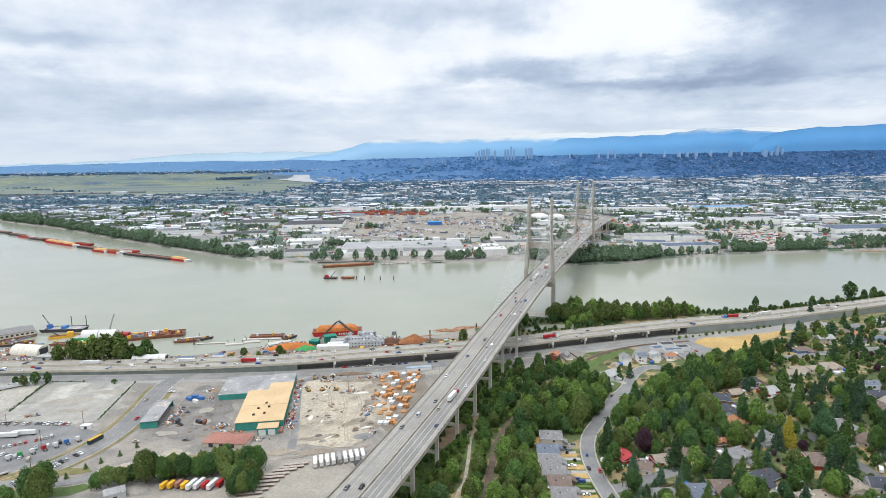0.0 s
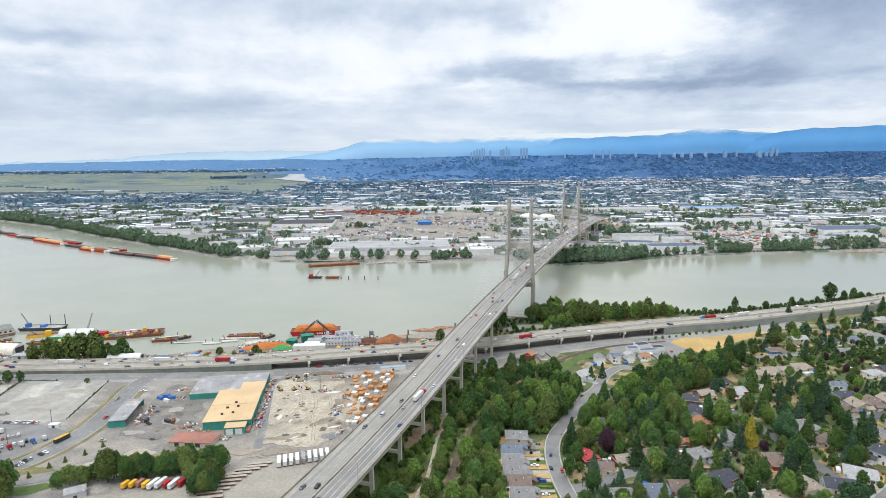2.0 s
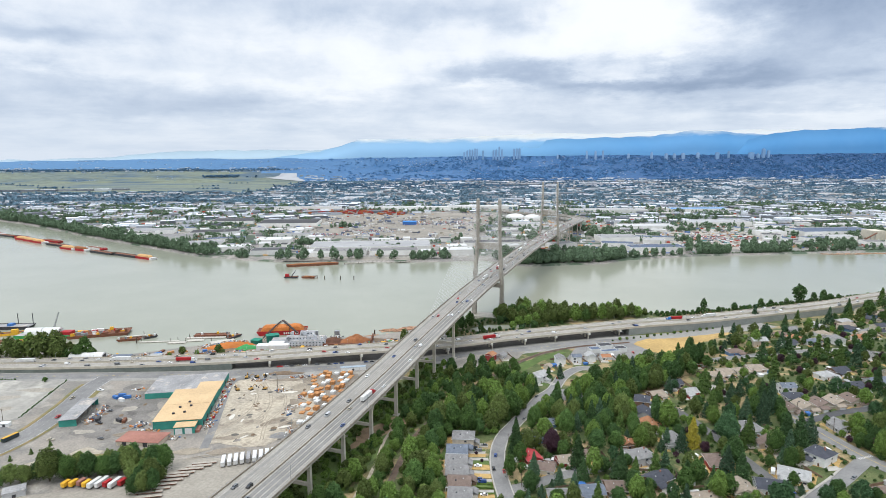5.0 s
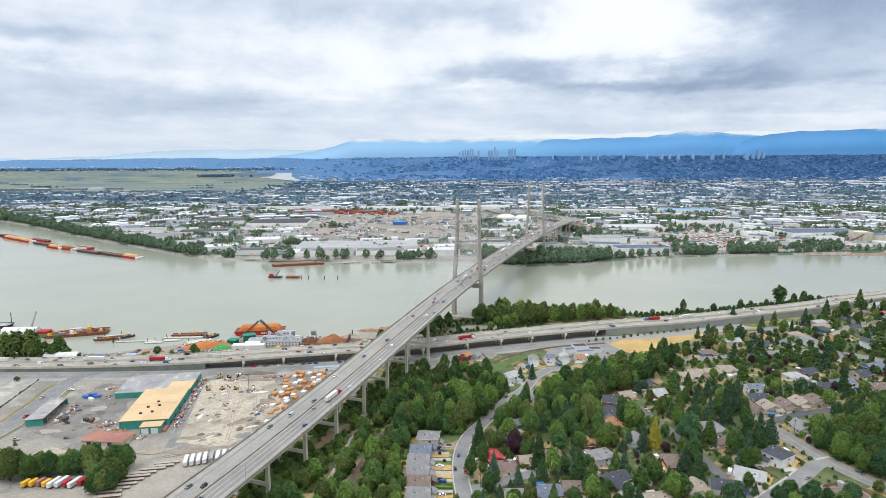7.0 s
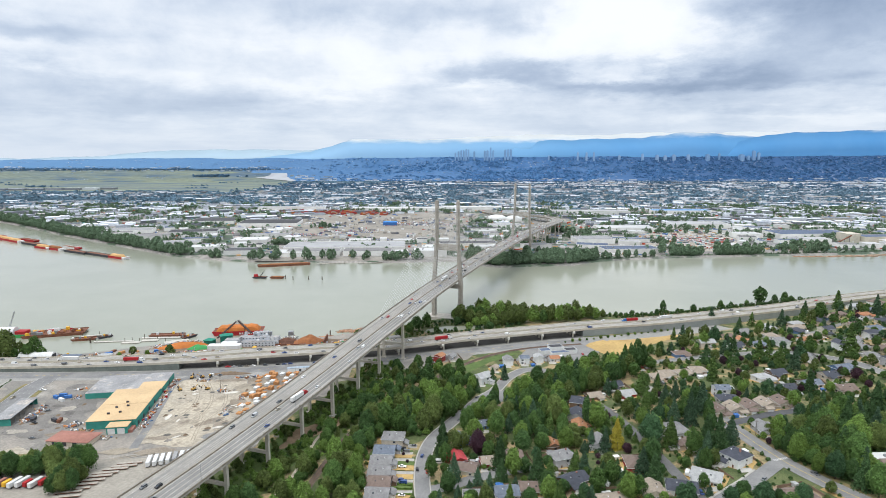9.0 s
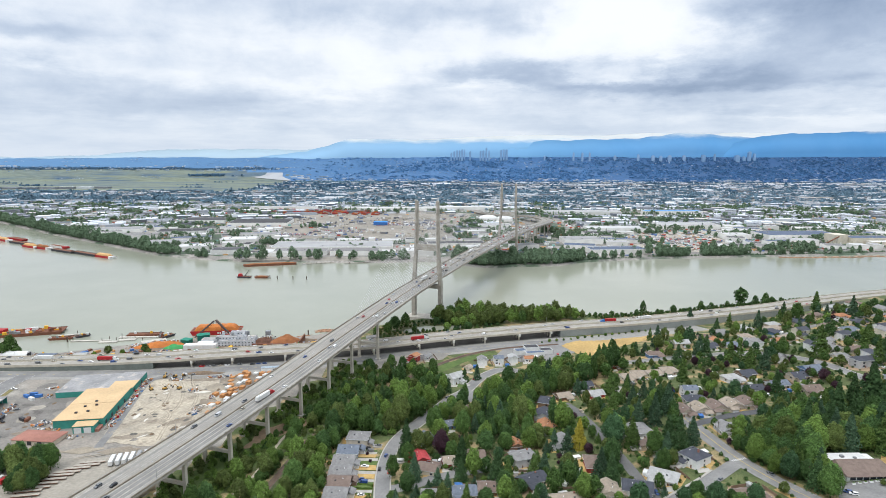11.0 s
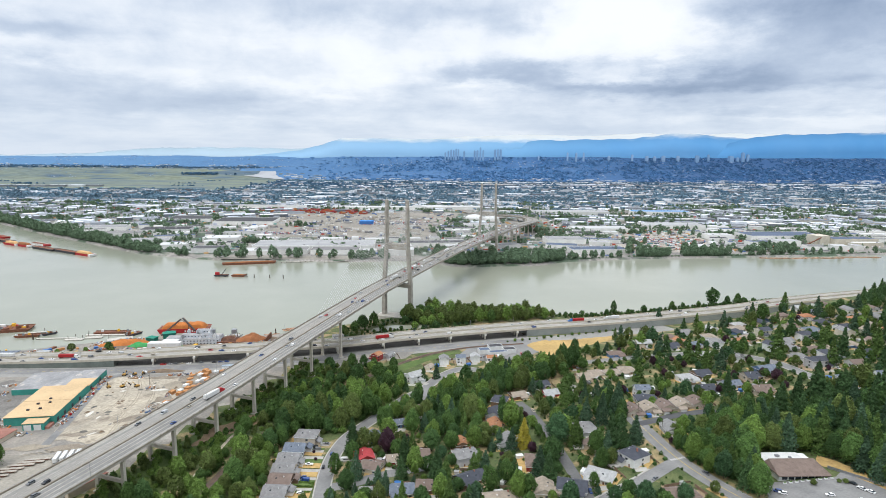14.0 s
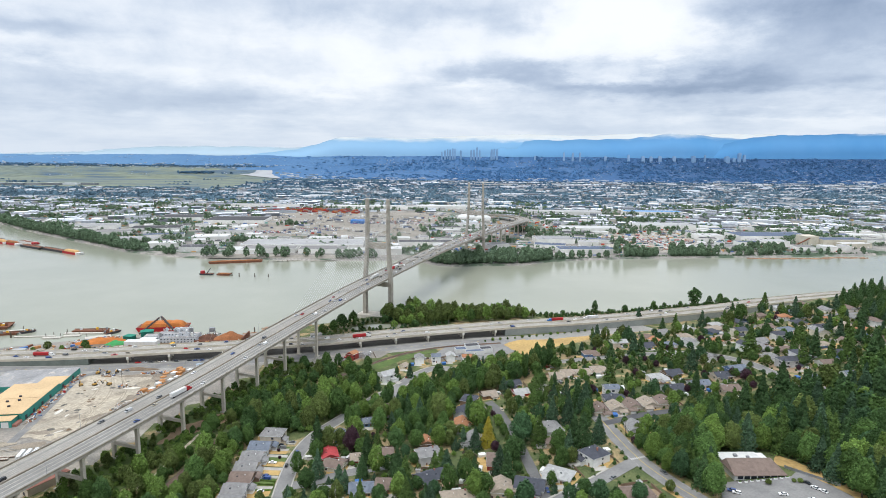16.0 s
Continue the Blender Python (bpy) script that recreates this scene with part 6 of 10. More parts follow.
for x, y in scatter(GARDEN, 7.6, 6.2, 0.8):
    if inside(x, y, MID_WOOD) or inside(x, y, RED_VIEW) or inside(x, y, GOLD_VIEW) or inside(x, y, CORNER) or not roomy(x, y) or inside(x, y, EAST_WOOD) or lg.random() < (0.08 if y < 450 else 0.30):
        continue
    q = lg.random()
    if 370 < x < 640 and 425 < y < 640 or x > 315 and 455 < y < 560:
        # low trees and shrubs only, between the upper houses
        k, i, m = green(x, y, True)
        plant(k, i, PLUM if q < 0.08 else m, x, y, float(lg.uniform(0.42, 0.88)), group="garden trees", label="small wine-red broadleaf garden tree" if q < 0.08 else None)
        continue
    if q < 0.2:
        plant(CONE, int(lg.integers(3, 10)), NEEDLE[int(lg.integers(3))], x, y, float(lg.uniform(0.75, 1.1)), group="garden trees")
    elif q < 0.76:
        k, i, m = green(x, y, lg.random() < 0.5)
        plant(k, i, m, x, y, float(lg.uniform(0.65, 1.0)), group="garden trees")
    else:
        plant(BROAD, int(lg.integers(8, 12)), (LEAF[2], PLUM, LEAF[3], LEAF[1])[int(lg.integers(4))], x, y, float(lg.uniform(0.4, 0.62)), group="garden shrubs", label="small rounded green garden shrub")
for x, y in scatter(GARDEN, 5.4, 5.8, 0.2):
    if not inside(x, y, MID_WOOD) and roomy(x, y) and lg.random() < 0.8:
        near_mass.add(BROAD, int(lg.integers(8, 12)), x, y, land(x, y) - 0.3, lg.uniform(0.2, 0.36), lg, 12)
# plum trees between the upper houses
for x, y, i, sc in ((447, 476, 8, 0.9), (425, 482, 9, 0.7), (470, 590, 8, 0.8), (398, 520, 9, 0.7), (452, 552, 10, 0.8)):
    plant(BROAD, i, PLUM, x, y, sc, label="small wine-red broadleaf garden tree")
# tall conifers standing out of the hill wood, and bushes on the shop's car park
for x, y, i, sc in ((425, 393, 0, 1.2), (440, 396, 1, 1.45), (455, 390, 0, 1.25), (472, 382, 0, 1.2), (492, 370, 1, 1.4), (408, 384, 1, 1.15)):
    plant(CONE, i, NEEDLE[0], x, y, sc, label="tall dark green conifer above the hill wood")
for x, y, sc in ((381.4, 302.8, 0.52), (398.4, 301.7, 0.45), (395.5, 302.6, 0.38)):
    plant(BROAD, 10, LEAF[3], x, y, sc, label="rounded olive bush in the car park", group="bushes in the car park")
# tall trees at the top of the slope
for x, y in scatter([(584, 545), (640, 530), (700, 580), (690, 640), (640, 625), (600, 600)], 14, 5, 4):
    plant(CONE, int(lg.integers(1, 5)), NEEDLE[int(lg.integers(3))], x, y, float(lg.uniform(0.7, 1.05)))
# scrub under the near tower
for x, y in scatter([(56, 652), (112, 668), (196, 698), (222, 740), (150, 746), (84, 732), (60, 690)], 4.6, 3.0, 0.5):
    if inside(x, y, [(92, 688), (152, 702), (172, 716), (120, 720), (94, 704)]) or y > along(NEAR_BANK, x) - 4:
        continue
    m = LEAF[int(lg.choice([0, 1, 3, 4]))]
    MASS.setdefault((m.name, False), (Woods(), m))[0].add(BROAD, int(lg.integers(8, 12)), x, y, land(x, y) - 0.5, lg.uniform(0.25, 0.6), lg, 6)
# low scrub along the shore behind the highway
belt = [(220 + 20 * k, along(NEAR_BANK, 220 + 20 * k) - 1.0) for k in range(34)]
for x, y in scatter(belt + [(x_, y_ - 11) for x_, y_ in reversed(belt)], 3.6, 3.0, 0.5):
    m = LEAF[(0, 1, 3, 1, 4)[int(x * 7 + y * 3) % 5]]
    MASS.setdefault((m.name, False), (Woods(), m))[0].add(BROAD, 8 + int(x * 3 + y) % 4, x, y, land(x, y) - 0.5, 0.22 + 0.3 * abs(noise.noise(Vector((x * 0.05, y * 0.05, 3.0)))) + 0.05 * (int(x * 5) % 4), lg, 6)
# undergrowth
for x, y in scatter(EAST_WOOD, 6.0, 5.5, 2.0):
    if inside(x, y, FIELD):
        continue
    near_mass.add(BROAD, int(lg.integers(8, 12)), x, y, land(x, y) - 0.6, lg.uniform(0.4, 0.75), lg, 12)
for x, y in scatter([tuple(at(s_, o_, 0))[:2] for s_, o_ in ((-500, -13), (-195, -13), (-195, 22), (-500, 22))], 4.8, 3.0, 1.0):
    if inside(x, y, [(-8, 405), (30, 440), (38, 470), (14, 452), (-6, 430)]) and lg.random() < 0.8:
        continue
    m = LEAF[int(lg.choice([1, 2, 2, 3]))]
    MASS.setdefault((m.name, False), (Woods(), m))[0].add(BROAD, int(lg.integers(8, 12)), x, y, land(x, y) - 0.5, lg.uniform(0.35, 0.85), lg, 6)
for x, y in scatter(WEST_WOOD, 4.6, 4.6, 1.0):
    if (Vector((x, y, 0)) - BA).dot(BN) > -14:
        m = LEAF[int(lg.choice([1, 2, 3]))]
        MASS.setdefault((m.name, False), (Woods(), m))[0].add(BROAD, int(lg.integers(8, 12)), x, y, land(x, y) - 0.6, lg.uniform(0.36, 0.7), lg, 6)
for (mname, ev), (wd, mt) in MASS.items():
    wd.done("distant_conifers" if ev else "distant_broadleaf_trees", mt, "many dark green conifers among the houses" if ev else "many green broadleaf trees among the houses and on the banks")
near_mass.done("undergrowth_and_woods", WOODS[0], "dense green woods and undergrowth")
cone_mass.done("conifer_wood", material("conifer_wood_needles", (0.070, 0.128, 0.050), 0.85, 0.35, 0.06, grain=0.3, island=0.42, spec=0.06), "dense dark conifer wood on the hill")
# lawns and dry patches
for k, (x, y, r) in enumerate(list(BUILT)):
    a = float(lg.uniform(0, 6.28))
    c = [(x + r * 1.75 * math.cos(a + 1.57 * i + 0.3 * float(lg.uniform(-1, 1))), y + r * 1.75 * math.sin(a + 1.57 * i)) for i in range(4)]
    structure("garden_plot", sheet(c, 0.05 + 0.004 * (k % 9), 9, 1.2), (DRY, GRASS_BANK, DRY, material("bare_garden_soil", (0.34, 0.25, 0.16), 0.95, 0.3, 0.1, grain=0.2), DRY)[k % 5], ("dry yellow lawn", "green mown lawn", "dry tan lawn", "bare garden soil and paving", "patchy dry lawn")[k % 5] + " round a house", "garden")

# fences, sheds and paving in the gardens
FENCE_WOOD = material("weathered_fence_wood", (0.24, 0.17, 0.12), 0.9, 0.3, 0.4, grain=0.2, random=0.3)
PAVING = material("pale_patio_paving", (0.46, 0.44, 0.40), 0.9, 0.2, 0.2, grain=0.15)
FENCE = {}
fence_count = shed_count = 0
for k, (x, y, r) in enumerate(list(BUILT)):
    if y > 600 or x < 85:
        continue
    a = float(lg.choice([5, 15, 85, 100]))
    for side in (0, 1):
        L = (14, 18)[(k + side) % 2]
        if L not in FENCE:
            f_ = Shape()
            n_ = L // 2
            top = [(-L / 2 + 2 * i + q, 1.75 if q else 1.95) for i in range(n_) for q in (0.0, 0.12, 1.88)] + [(L / 2, 1.9)]
            for i in range(len(top) - 1):
                (xa, za), (xb, zb) = top[i], top[i + 1]
                for sy in (-0.04, 0.04):
                    f_.poly([(xa, sy, -0.3), (xb, sy, -0.3), (xb, sy, zb), (xa, sy, za)])
                f_.poly([(xa, -0.04, za), (xb, -0.04, zb), (xb, 0.04, zb), (xa, 0.04, za)])
            FENCE[L] = f_.mesh("garden_fence", FENCE_WOOD)
            weld = bmesh.new()
            weld.from_mesh(FENCE[L])
            bmesh.ops.remove_doubles(weld, verts=weld.verts, dist=0.001)
            weld.to_mesh(FENCE[L])
            weld.free()
        d = r + 4.5
        ang = radians(a + 90 * side)
        px, py = x + d * math.sin(ang), y - d * math.cos(ang) * (1 if side else -1)
        if not clear(px, py, 9.0, -1.5) or fence_count > 100:
            continue
        fence_count += 1
        o = tagged(new("garden_fence", FENCE[L]), "weathered brown board fence between gardens", "fence", "garden fences")
        o.matrix_basis = pose(px, py, land(px, py), 0, 0, a + 90 * side)
    px, py = x + float(lg.uniform(-1, 1)) * (r + 4), y + float(lg.choice([-1, 1])) * (r + 3.5)
    if clear(px, py, 8.0, -0.5) and shed_count < 70:
        shed_count += 1
        o = thing("garden_shed", ("small white garden shed", "small grey garden shed with a low roof", "blue tarpaulin shelter in a garden", "small brown garden shed")[k % 4], "shed", pose(px, py, land(px, py), 0, 0, a), "garden sheds")
        w_, d_ = float(lg.uniform(1.2, 2.2)), float(lg.uniform(1.2, 1.9))
        part("wall", Shape().box(-w_, w_, -d_, d_, -0.5, 2.1), (FRAME, WALLS["grey"], BLUE, WALLS["brown"])[k % 4], o)
        r_, _, _ = roof_shape(-w_, w_, -d_, d_, 2.12, 0.35, True, 0.25, 0.12)
        part("roof", r_, (FRAME, ROOFS["pale"], BLUE, ROOFS["grey"])[k % 4], o)
    qx, qy = x - float(lg.uniform(-1, 1)) * 3, y - r - 2.5
    if clear(qx, qy, 7.0, -3.0):
        structure("patio", sheet([(qx - 4, qy - 2.5), (qx + 3.5, qy - 3), (qx + 4, qy + 2.5), (qx - 3.5, qy + 3)], 0.13 + 0.004 * (k % 5), 5, 0.5), PAVING, "pale paved patio beside a house", "patio")

# ---- vehicles ----
PAINT = {n: material("car_paint_" + n, c, 0.35, 0.05, 0.5, spec=0.5) for n, c in (("white", (0.80, 0.80, 0.79)), ("silver", (0.45, 0.46, 0.47)), ("grey", (0.14, 0.145, 0.15)), ("black", (0.018, 0.018, 0.02)), ("blue", (0.03, 0.07, 0.22)), ("red", (0.42, 0.02, 0.02)), ("green", (0.03, 0.16, 0.09)), ("beige", (0.42, 0.37, 0.28)))}
WHEEL = Shape().rod((-0.11, 0, 0), (0.11, 0, 0), 0.34, k=10).mesh("wheel", RUBBER)
BIGWHEEL = Shape().rod((-0.16, 0, 0), (0.16, 0, 0), 0.5, k=10).mesh("wheel", RUBBER)
CARS = {}


def side_profile(pts, half, taper=0.0):
    """A body from its side outline (y, z), y forward."""
    s = Shape()
    a = [(-half + (taper if z > 1.0 else 0), y, z) for y, z in pts]
    b = [(half - (taper if z > 1.0 else 0), y, z) for y, z in pts]
    n = len(pts)
    s.v = a + b
    for i in range(n):
        j = (i + 1) % n
        s.f.append((i, n + i, n + j, j))
    s.f += [tuple(range(n)), tuple(range(2 * n - 1, n - 1, -1))]
    return s


OUTLINE = {
    "sedan": ([(-2.25, 0.3), (2.25, 0.3), (2.3, 0.62), (1.1, 0.88), (-1.6, 0.92), (-2.28, 0.85)], [(1.05, 0.86), (0.35, 1.36), (-0.9, 1.38), (-1.75, 0.9)], 0.9),
    "suv": ([(-2.25, 0.35), (2.25, 0.35), (2.28, 0.85), (1.15, 1.02), (-2.2, 1.05)], [(1.2, 1.0), (0.5, 1.62), (-1.9, 1.66), (-2.2, 1.03)], 0.93),
    "pickup": ([(-2.8, 0.45), (2.7, 0.45), (2.72, 0.95), (1.5, 1.12), (-2.8, 1.1)], [(1.45, 1.1), (0.85, 1.75), (-0.6, 1.78), (-0.85, 1.1)], 0.98),
    "van": ([(-2.7, 0.35), (2.6, 0.35), (2.6, 0.95), (2.1, 1.1), (-2.7, 1.15)], [(2.15, 1.08), (1.4, 2.05), (-2.6, 2.1), (-2.7, 1.13)], 0.98),
}


def car(kind, colour, m, group):
    key = (kind, colour)
    if key not in CARS:
        low, cab, half = OUTLINE[kind]
        roof = [(y, z) for y, z in cab[1:3]]
        b = side_profile(low, half)
        c = side_profile(cab, half - 0.06, 0.14)
        r = Shape().box(-half + 0.2, half - 0.2, roof[1][0] - 0.05, roof[0][0] + 0.05, roof[0][1] - 0.02, roof[0][1] + 0.07)
        if kind == "van":
            r.box(-half + 0.06, half - 0.06, -2.68, 0.9, 1.1, 2.1)
        L = low[1][0]
        CARS[key] = (b.mesh("body", PAINT[colour]), c.mesh("window_glass", GLASS), r.mesh("roof", PAINT[colour]), half, L * 0.62)
    b, c, r, half, ax = CARS[key]
    t = tagged(new(kind if kind != "suv" else "suv_car", b), f"{colour} {kind} car standing on the road surface" if kind != "van" else f"{colour} panel van standing on the road surface", "car" if kind != "van" else "van", group)
    t.matrix_basis = m
    part("window_glass", c, None, t)
    part("roof", r, None, t)
    if m.translation.y < 385:
        for sx in (-1, 1):
            for sy in (-1, 1):
                part("wheel", WHEEL, None, t, m=pose(sx * (half - 0.1), sy * ax, 0.34))
    return t


TRUCKS = {}


def semi(cab, box, m, group, length=14.5, kind="box"):
    """A tractor with a trailer behind."""
    key = (cab.name, box.name, length, kind)
    if key not in TRUCKS:
        c = side_profile([(length / 2 + 0.6, 0.7), (length / 2 + 5.8, 0.7), (length / 2 + 5.8, 1.9), (length / 2 + 4.0, 2.1), (length / 2 + 3.5, 3.3), (length / 2 + 1.0, 3.8), (length / 2 + 0.6, 3.6)], 1.2)
        g = Shape().box(-1.0, 1.0, length / 2 + 3.6, length / 2 + 3.9, 2.15, 3.1)
        ch = Shape().box(-0.5, 0.5, -length / 2, length / 2 + 5, 0.75, 1.05)
        bx = Shape().box(-1.28, 1.28, -length / 2, length / 2, 1.1, 4.0) if kind == "box" else Shape().box(-1.28, 1.28, -length / 2, length / 2, 1.1, 1.45)
        TRUCKS[key] = (c.mesh("cab", cab), g.mesh("windscreen", GLASS), ch.mesh("chassis", STEEL), bx.mesh("trailer_box", box))
    t = thing("semi_truck", f"articulated lorry with a {cab.name.split('_')[0]} cab and long {box.name.split('_')[0]} trailer", "truck", m, group)
    for n, me in zip(("cab", "windscreen", "chassis", "trailer_box"), TRUCKS[key]):
        part(n, me, None, t)
    for y in (-length / 2 + 1.2, -length / 2 + 2.5, length / 2 + 1.2, length / 2 + 4.9):
        for sx in (-1, 1):
            part("wheel", BIGWHEEL, None, t, m=pose(sx * 1.05, y, 0.5))
    return t


def trailer(mat, m, length=13.0, group="parked trailers", word="white"):
    t = tagged(new("trailer", Shape().box(-1.28, 1.28, -length / 2, length / 2, 1.1, 3.9).mesh("trailer", mat)), f"{word} box trailer parked on gravel without its tractor", "trailer", group)
    t.matrix_basis = m
    part("chassis", Shape().box(-0.5, 0.5, -length / 2, length / 2, 0.7, 1.08), STEEL, t)
    for sx in (-1, 1):
        part("wheel", BIGWHEEL, None, t, m=pose(sx * 1.0, -length / 2 + 1.5, 0.5))
        part("landing_leg", Shape().box(sx * 0.8 - 0.08, sx * 0.8 + 0.08, length / 2 - 2.6, length / 2 - 2.4, 0, 1.1), STEEL, t)
    return t


vg = np.random.default_rng(5)
COLOURS = ["white", "white", "silver", "grey", "black", "grey", "blue", "red", "silver", "beige"]
KINDS = ["sedan", "suv", "suv", "sedan", "pickup", "van"]


def rand_car(m, group):
    return car(str(vg.choice(KINDS)), str(vg.choice(COLOURS)), m, group)


def on_line(line, i, off, up, flip):
    n = side_vectors(line)[i]
    p = line[i] + n * off
    d = Vector((-n.y, n.x, 0)) * (-1 if flip else 1)
    return pose(p.x, p.y, p.z + up, 0, 0, math.degrees(math.atan2(d.y, d.x)) - 90)


# traffic on the bridge
far_traffic = Shape()
for lane in (-10.5, -6.8, -3.1, 3.1, 6.8, 10.5):
    s = -520 + float(vg.uniform(0, 40))
    while s < 720:
        m = Matrix.Translation(deck_at(s, lane, 0.1)) @ pose(0, 0, 0, 0, 0, math.degrees(math.atan2(BD.y, BD.x)) - 90 + (180 if lane < 0 else 0))
        q = vg.random()
        if q < 0.05 and s > -150 or abs(s + 380) < 30 and lane == 6.8:
            semi(WHITE if q < 0.025 and s > -150 else RED, WHITE, m, "traffic on the bridge")
            s += 24
        elif s > 230:
            for x0, x1, y0, y1, z0, z1 in ((-0.9, 0.9, -2.2, 2.2, 0.3, 0.95), (-0.8, 0.8, -1.8, 1.0, 0.95, 1.5)):
                b_ = Shape().box(x0, x1, y0, y1, z0, z1, 0.08)
                far_traffic.merge([m @ Vector(p) for p in b_.v], b_.f)
        else:
            rand_car(m, "traffic on the bridge")
        s += float(vg.uniform(45, 150)) if s < -60 else float(vg.uniform(16, 62))
tagged(part("distant_traffic", far_traffic, ramp_island("distant_traffic_colours", [(0.75, 0.75, 0.75), (0.06, 0.06, 0.07), (0.4, 0.4, 0.42), (0.7, 0.7, 0.7), (0.3, 0.03, 0.03), (0.1, 0.12, 0.2)], 0.4)), "cars and vans on the far part of the bridge", "cars", kind="stuff")
# traffic on the highway
for lo, flip in ((-14.2, True), (1.2, False)):
    for lane in (2.6, 6.5, 10.4):
        i = int(vg.integers(2, 8))
        while i < len(HW) - 2:
            if -480 < HW[i].x < 650:
                if lo < 0 and HW[i].x < -150 and lane == 10.4 and vg.random() < 0.35:
                    semi(WHITE, WHITE, on_line(HW, i, lo + lane, 0.1, flip), "traffic on the highway")
                    i += 2
                else:
                    rand_car(on_line(HW, i, lo + lane, 0.1, flip), "traffic on the highway")
            i += int(vg.integers(2, 9)) if HW[i].x < 100 else int(vg.integers(4, 14))
for x, y, cab, box in ((-190, 574, WHITE, RED), (345, 712, BLUE, RED), (110, 652, WHITE, RED), (390, 728, WHITE, WHITE)):
    i = min(range(len(HW)), key=lambda k: abs(HW[k].x - x))
    semi(cab, box, on_line(HW, i, -3.4 if y > 700 else 3.6, 0.1, y > 700), "traffic on the highway")


def park_row(x0, y0, x1, y1, n, turn, group, skip=0.15):
    for k in range(n):
        if vg.random() < skip:
            continue
        t = k / max(1, n - 1)
        x, y = x0 + (x1 - x0) * t, y0 + (y1 - y0) * t
        rand_car(pose(x, y, land(x, y) + 0.28, 0, 0, turn + float(vg.uniform(-4, 4))), group)


park_row(-356, 456, -300, 454, 18, 5, "cars in the truck yard")
park_row(-318, 405, -290, 396, 8, 20, "cars in the truck yard")
park_row(-300, 414, -284, 424, 6, 40, "cars in the truck yard")
park_row(-100, 575, -10, 588, 16, -80, "cars under the viaduct")
park_row(100, 590, 116, 606, 6, 60, "cars beside the bridge")
park_row(216, 600, 262, 608, 9, 5, "cars by the complex")
for x, y, a in ((359, 299, 65), (360.5, 296.3, 65), (382.7, 290.6, 80), (401, 300, 30), (402, 294, 25), (404, 290, 28), (394, 283, 80)):
    car("suv" if a == 65 else "sedan", "blue" if x < 360 else ("black" if a == 30 else "white"), pose(x, y, land(x, y) + 0.32, 0, 0, a), "cars outside the shop")
for x, y, a, cl in ((83.5, 404.5, 85, "black"), (83.9, 362.6, 85, "blue"), (94.6, 376, 5, "black"), (97.6, 394, -12, "blue")):
    car("suv", cl, pose(x, y, land(x, y) + 0.42, 0, 0, a), "cars along the crescent")
for line, off in ((ROADS[2], 3.4), (ROADS[2], -3.4), (ROADS[4], 3.0), (ROADS[5], 3.6), (ROADS[6], -3.6), (ROADS[8], 3.2), (ROADS[9], -3.0)):
    for i in range(4, len(line) - 3, 7):
        if vg.random() < 0.5:
            rand_car(on_line(line, i, off, 0.3, off > 0), "cars parked along the streets")
for x, y, a in ((-214, 473, 100), (-210, 450, 60), (-195, 424, 80), (-231, 422, 85), (-178, 452, 20), (-246, 517, 90), (-108, 552, 80), (-100, 553, 85), (-261, 500, -5), (-250, 462, 175), (-268, 388, 150)):
    rand_car(pose(x, y, 3.3, 0, 0, a), "cars in the yards")
# cars on the driveways and in the car lots
drive_count = 0
for o in [q_ for q_ in bpy.data.objects if q_.name.split(".")[0] == "driveway"]:
    c = o.parent.matrix_basis
    me = o.data.vertices
    mx = sum(v.co.x for v in me) / len(me)
    my = min(v.co.y for v in me) + 2.6
    p = c @ Vector((mx + float(vg.uniform(-0.8, 0.8)), my, 0))
    if vg.random() < (0.62 if p.y < 470 else 0.3) and drive_count < 85:
        drive_count += 1
        rand_car(Matrix.Translation((p.x, p.y, max(c.translation.z, land(p.x, p.y)) + 0.32)) @ c.to_3x3().to_4x4(), "cars on the driveways")
park_row(-283, 366, -262, 405, 14, 60, "cars beside the wide street")
park_row(-330, 412, -300, 432, 12, 35, "cars in the truck yard")
# a bus on the wide street
DARKBUS = material("dark_bus_paint", (0.04, 0.06, 0.06), 0.5)
bus = tagged(new("bus", Shape().box(-1.28, 1.28, -6, 6, 0.35, 3.0, 0.06).mesh("bus", DARKBUS)), "yellow and dark city bus driving on the street", "bus")
bus.matrix_basis = pose(-262, 424, 3.3, 0, 0, -20)
part("window_band", Shape().box(-1.31, 1.31, -5.8, 6.03, 1.5, 2.7, 0.05), GLASS, bus)
part("roof", Shape().box(-1.1, 1.1, -5.7, 5.7, 3.1, 3.3), YELLOW, bus)
for sx in (-1, 1):
    for y in (-3.8, 3.8):
        part("wheel", BIGWHEEL, None, bus, m=pose(sx * 1.15, y, 0.5))
for x, y, a, cab, box in ((-333, 432, 95, WHITE, WHITE), (-322, 436, 95, WHITE, WHITE), (-300, 374, 140, BLUE, GREY_ROOF), (-372, 448, 95, WHITE, WHITE), (-360, 420, 95, WHITE, WHITE)):
    semi(cab, box, pose(x, y, 3.2, 0, 0, a), "lorries in the truck yard", kind="box" if box != GREY_ROOF else "flat")
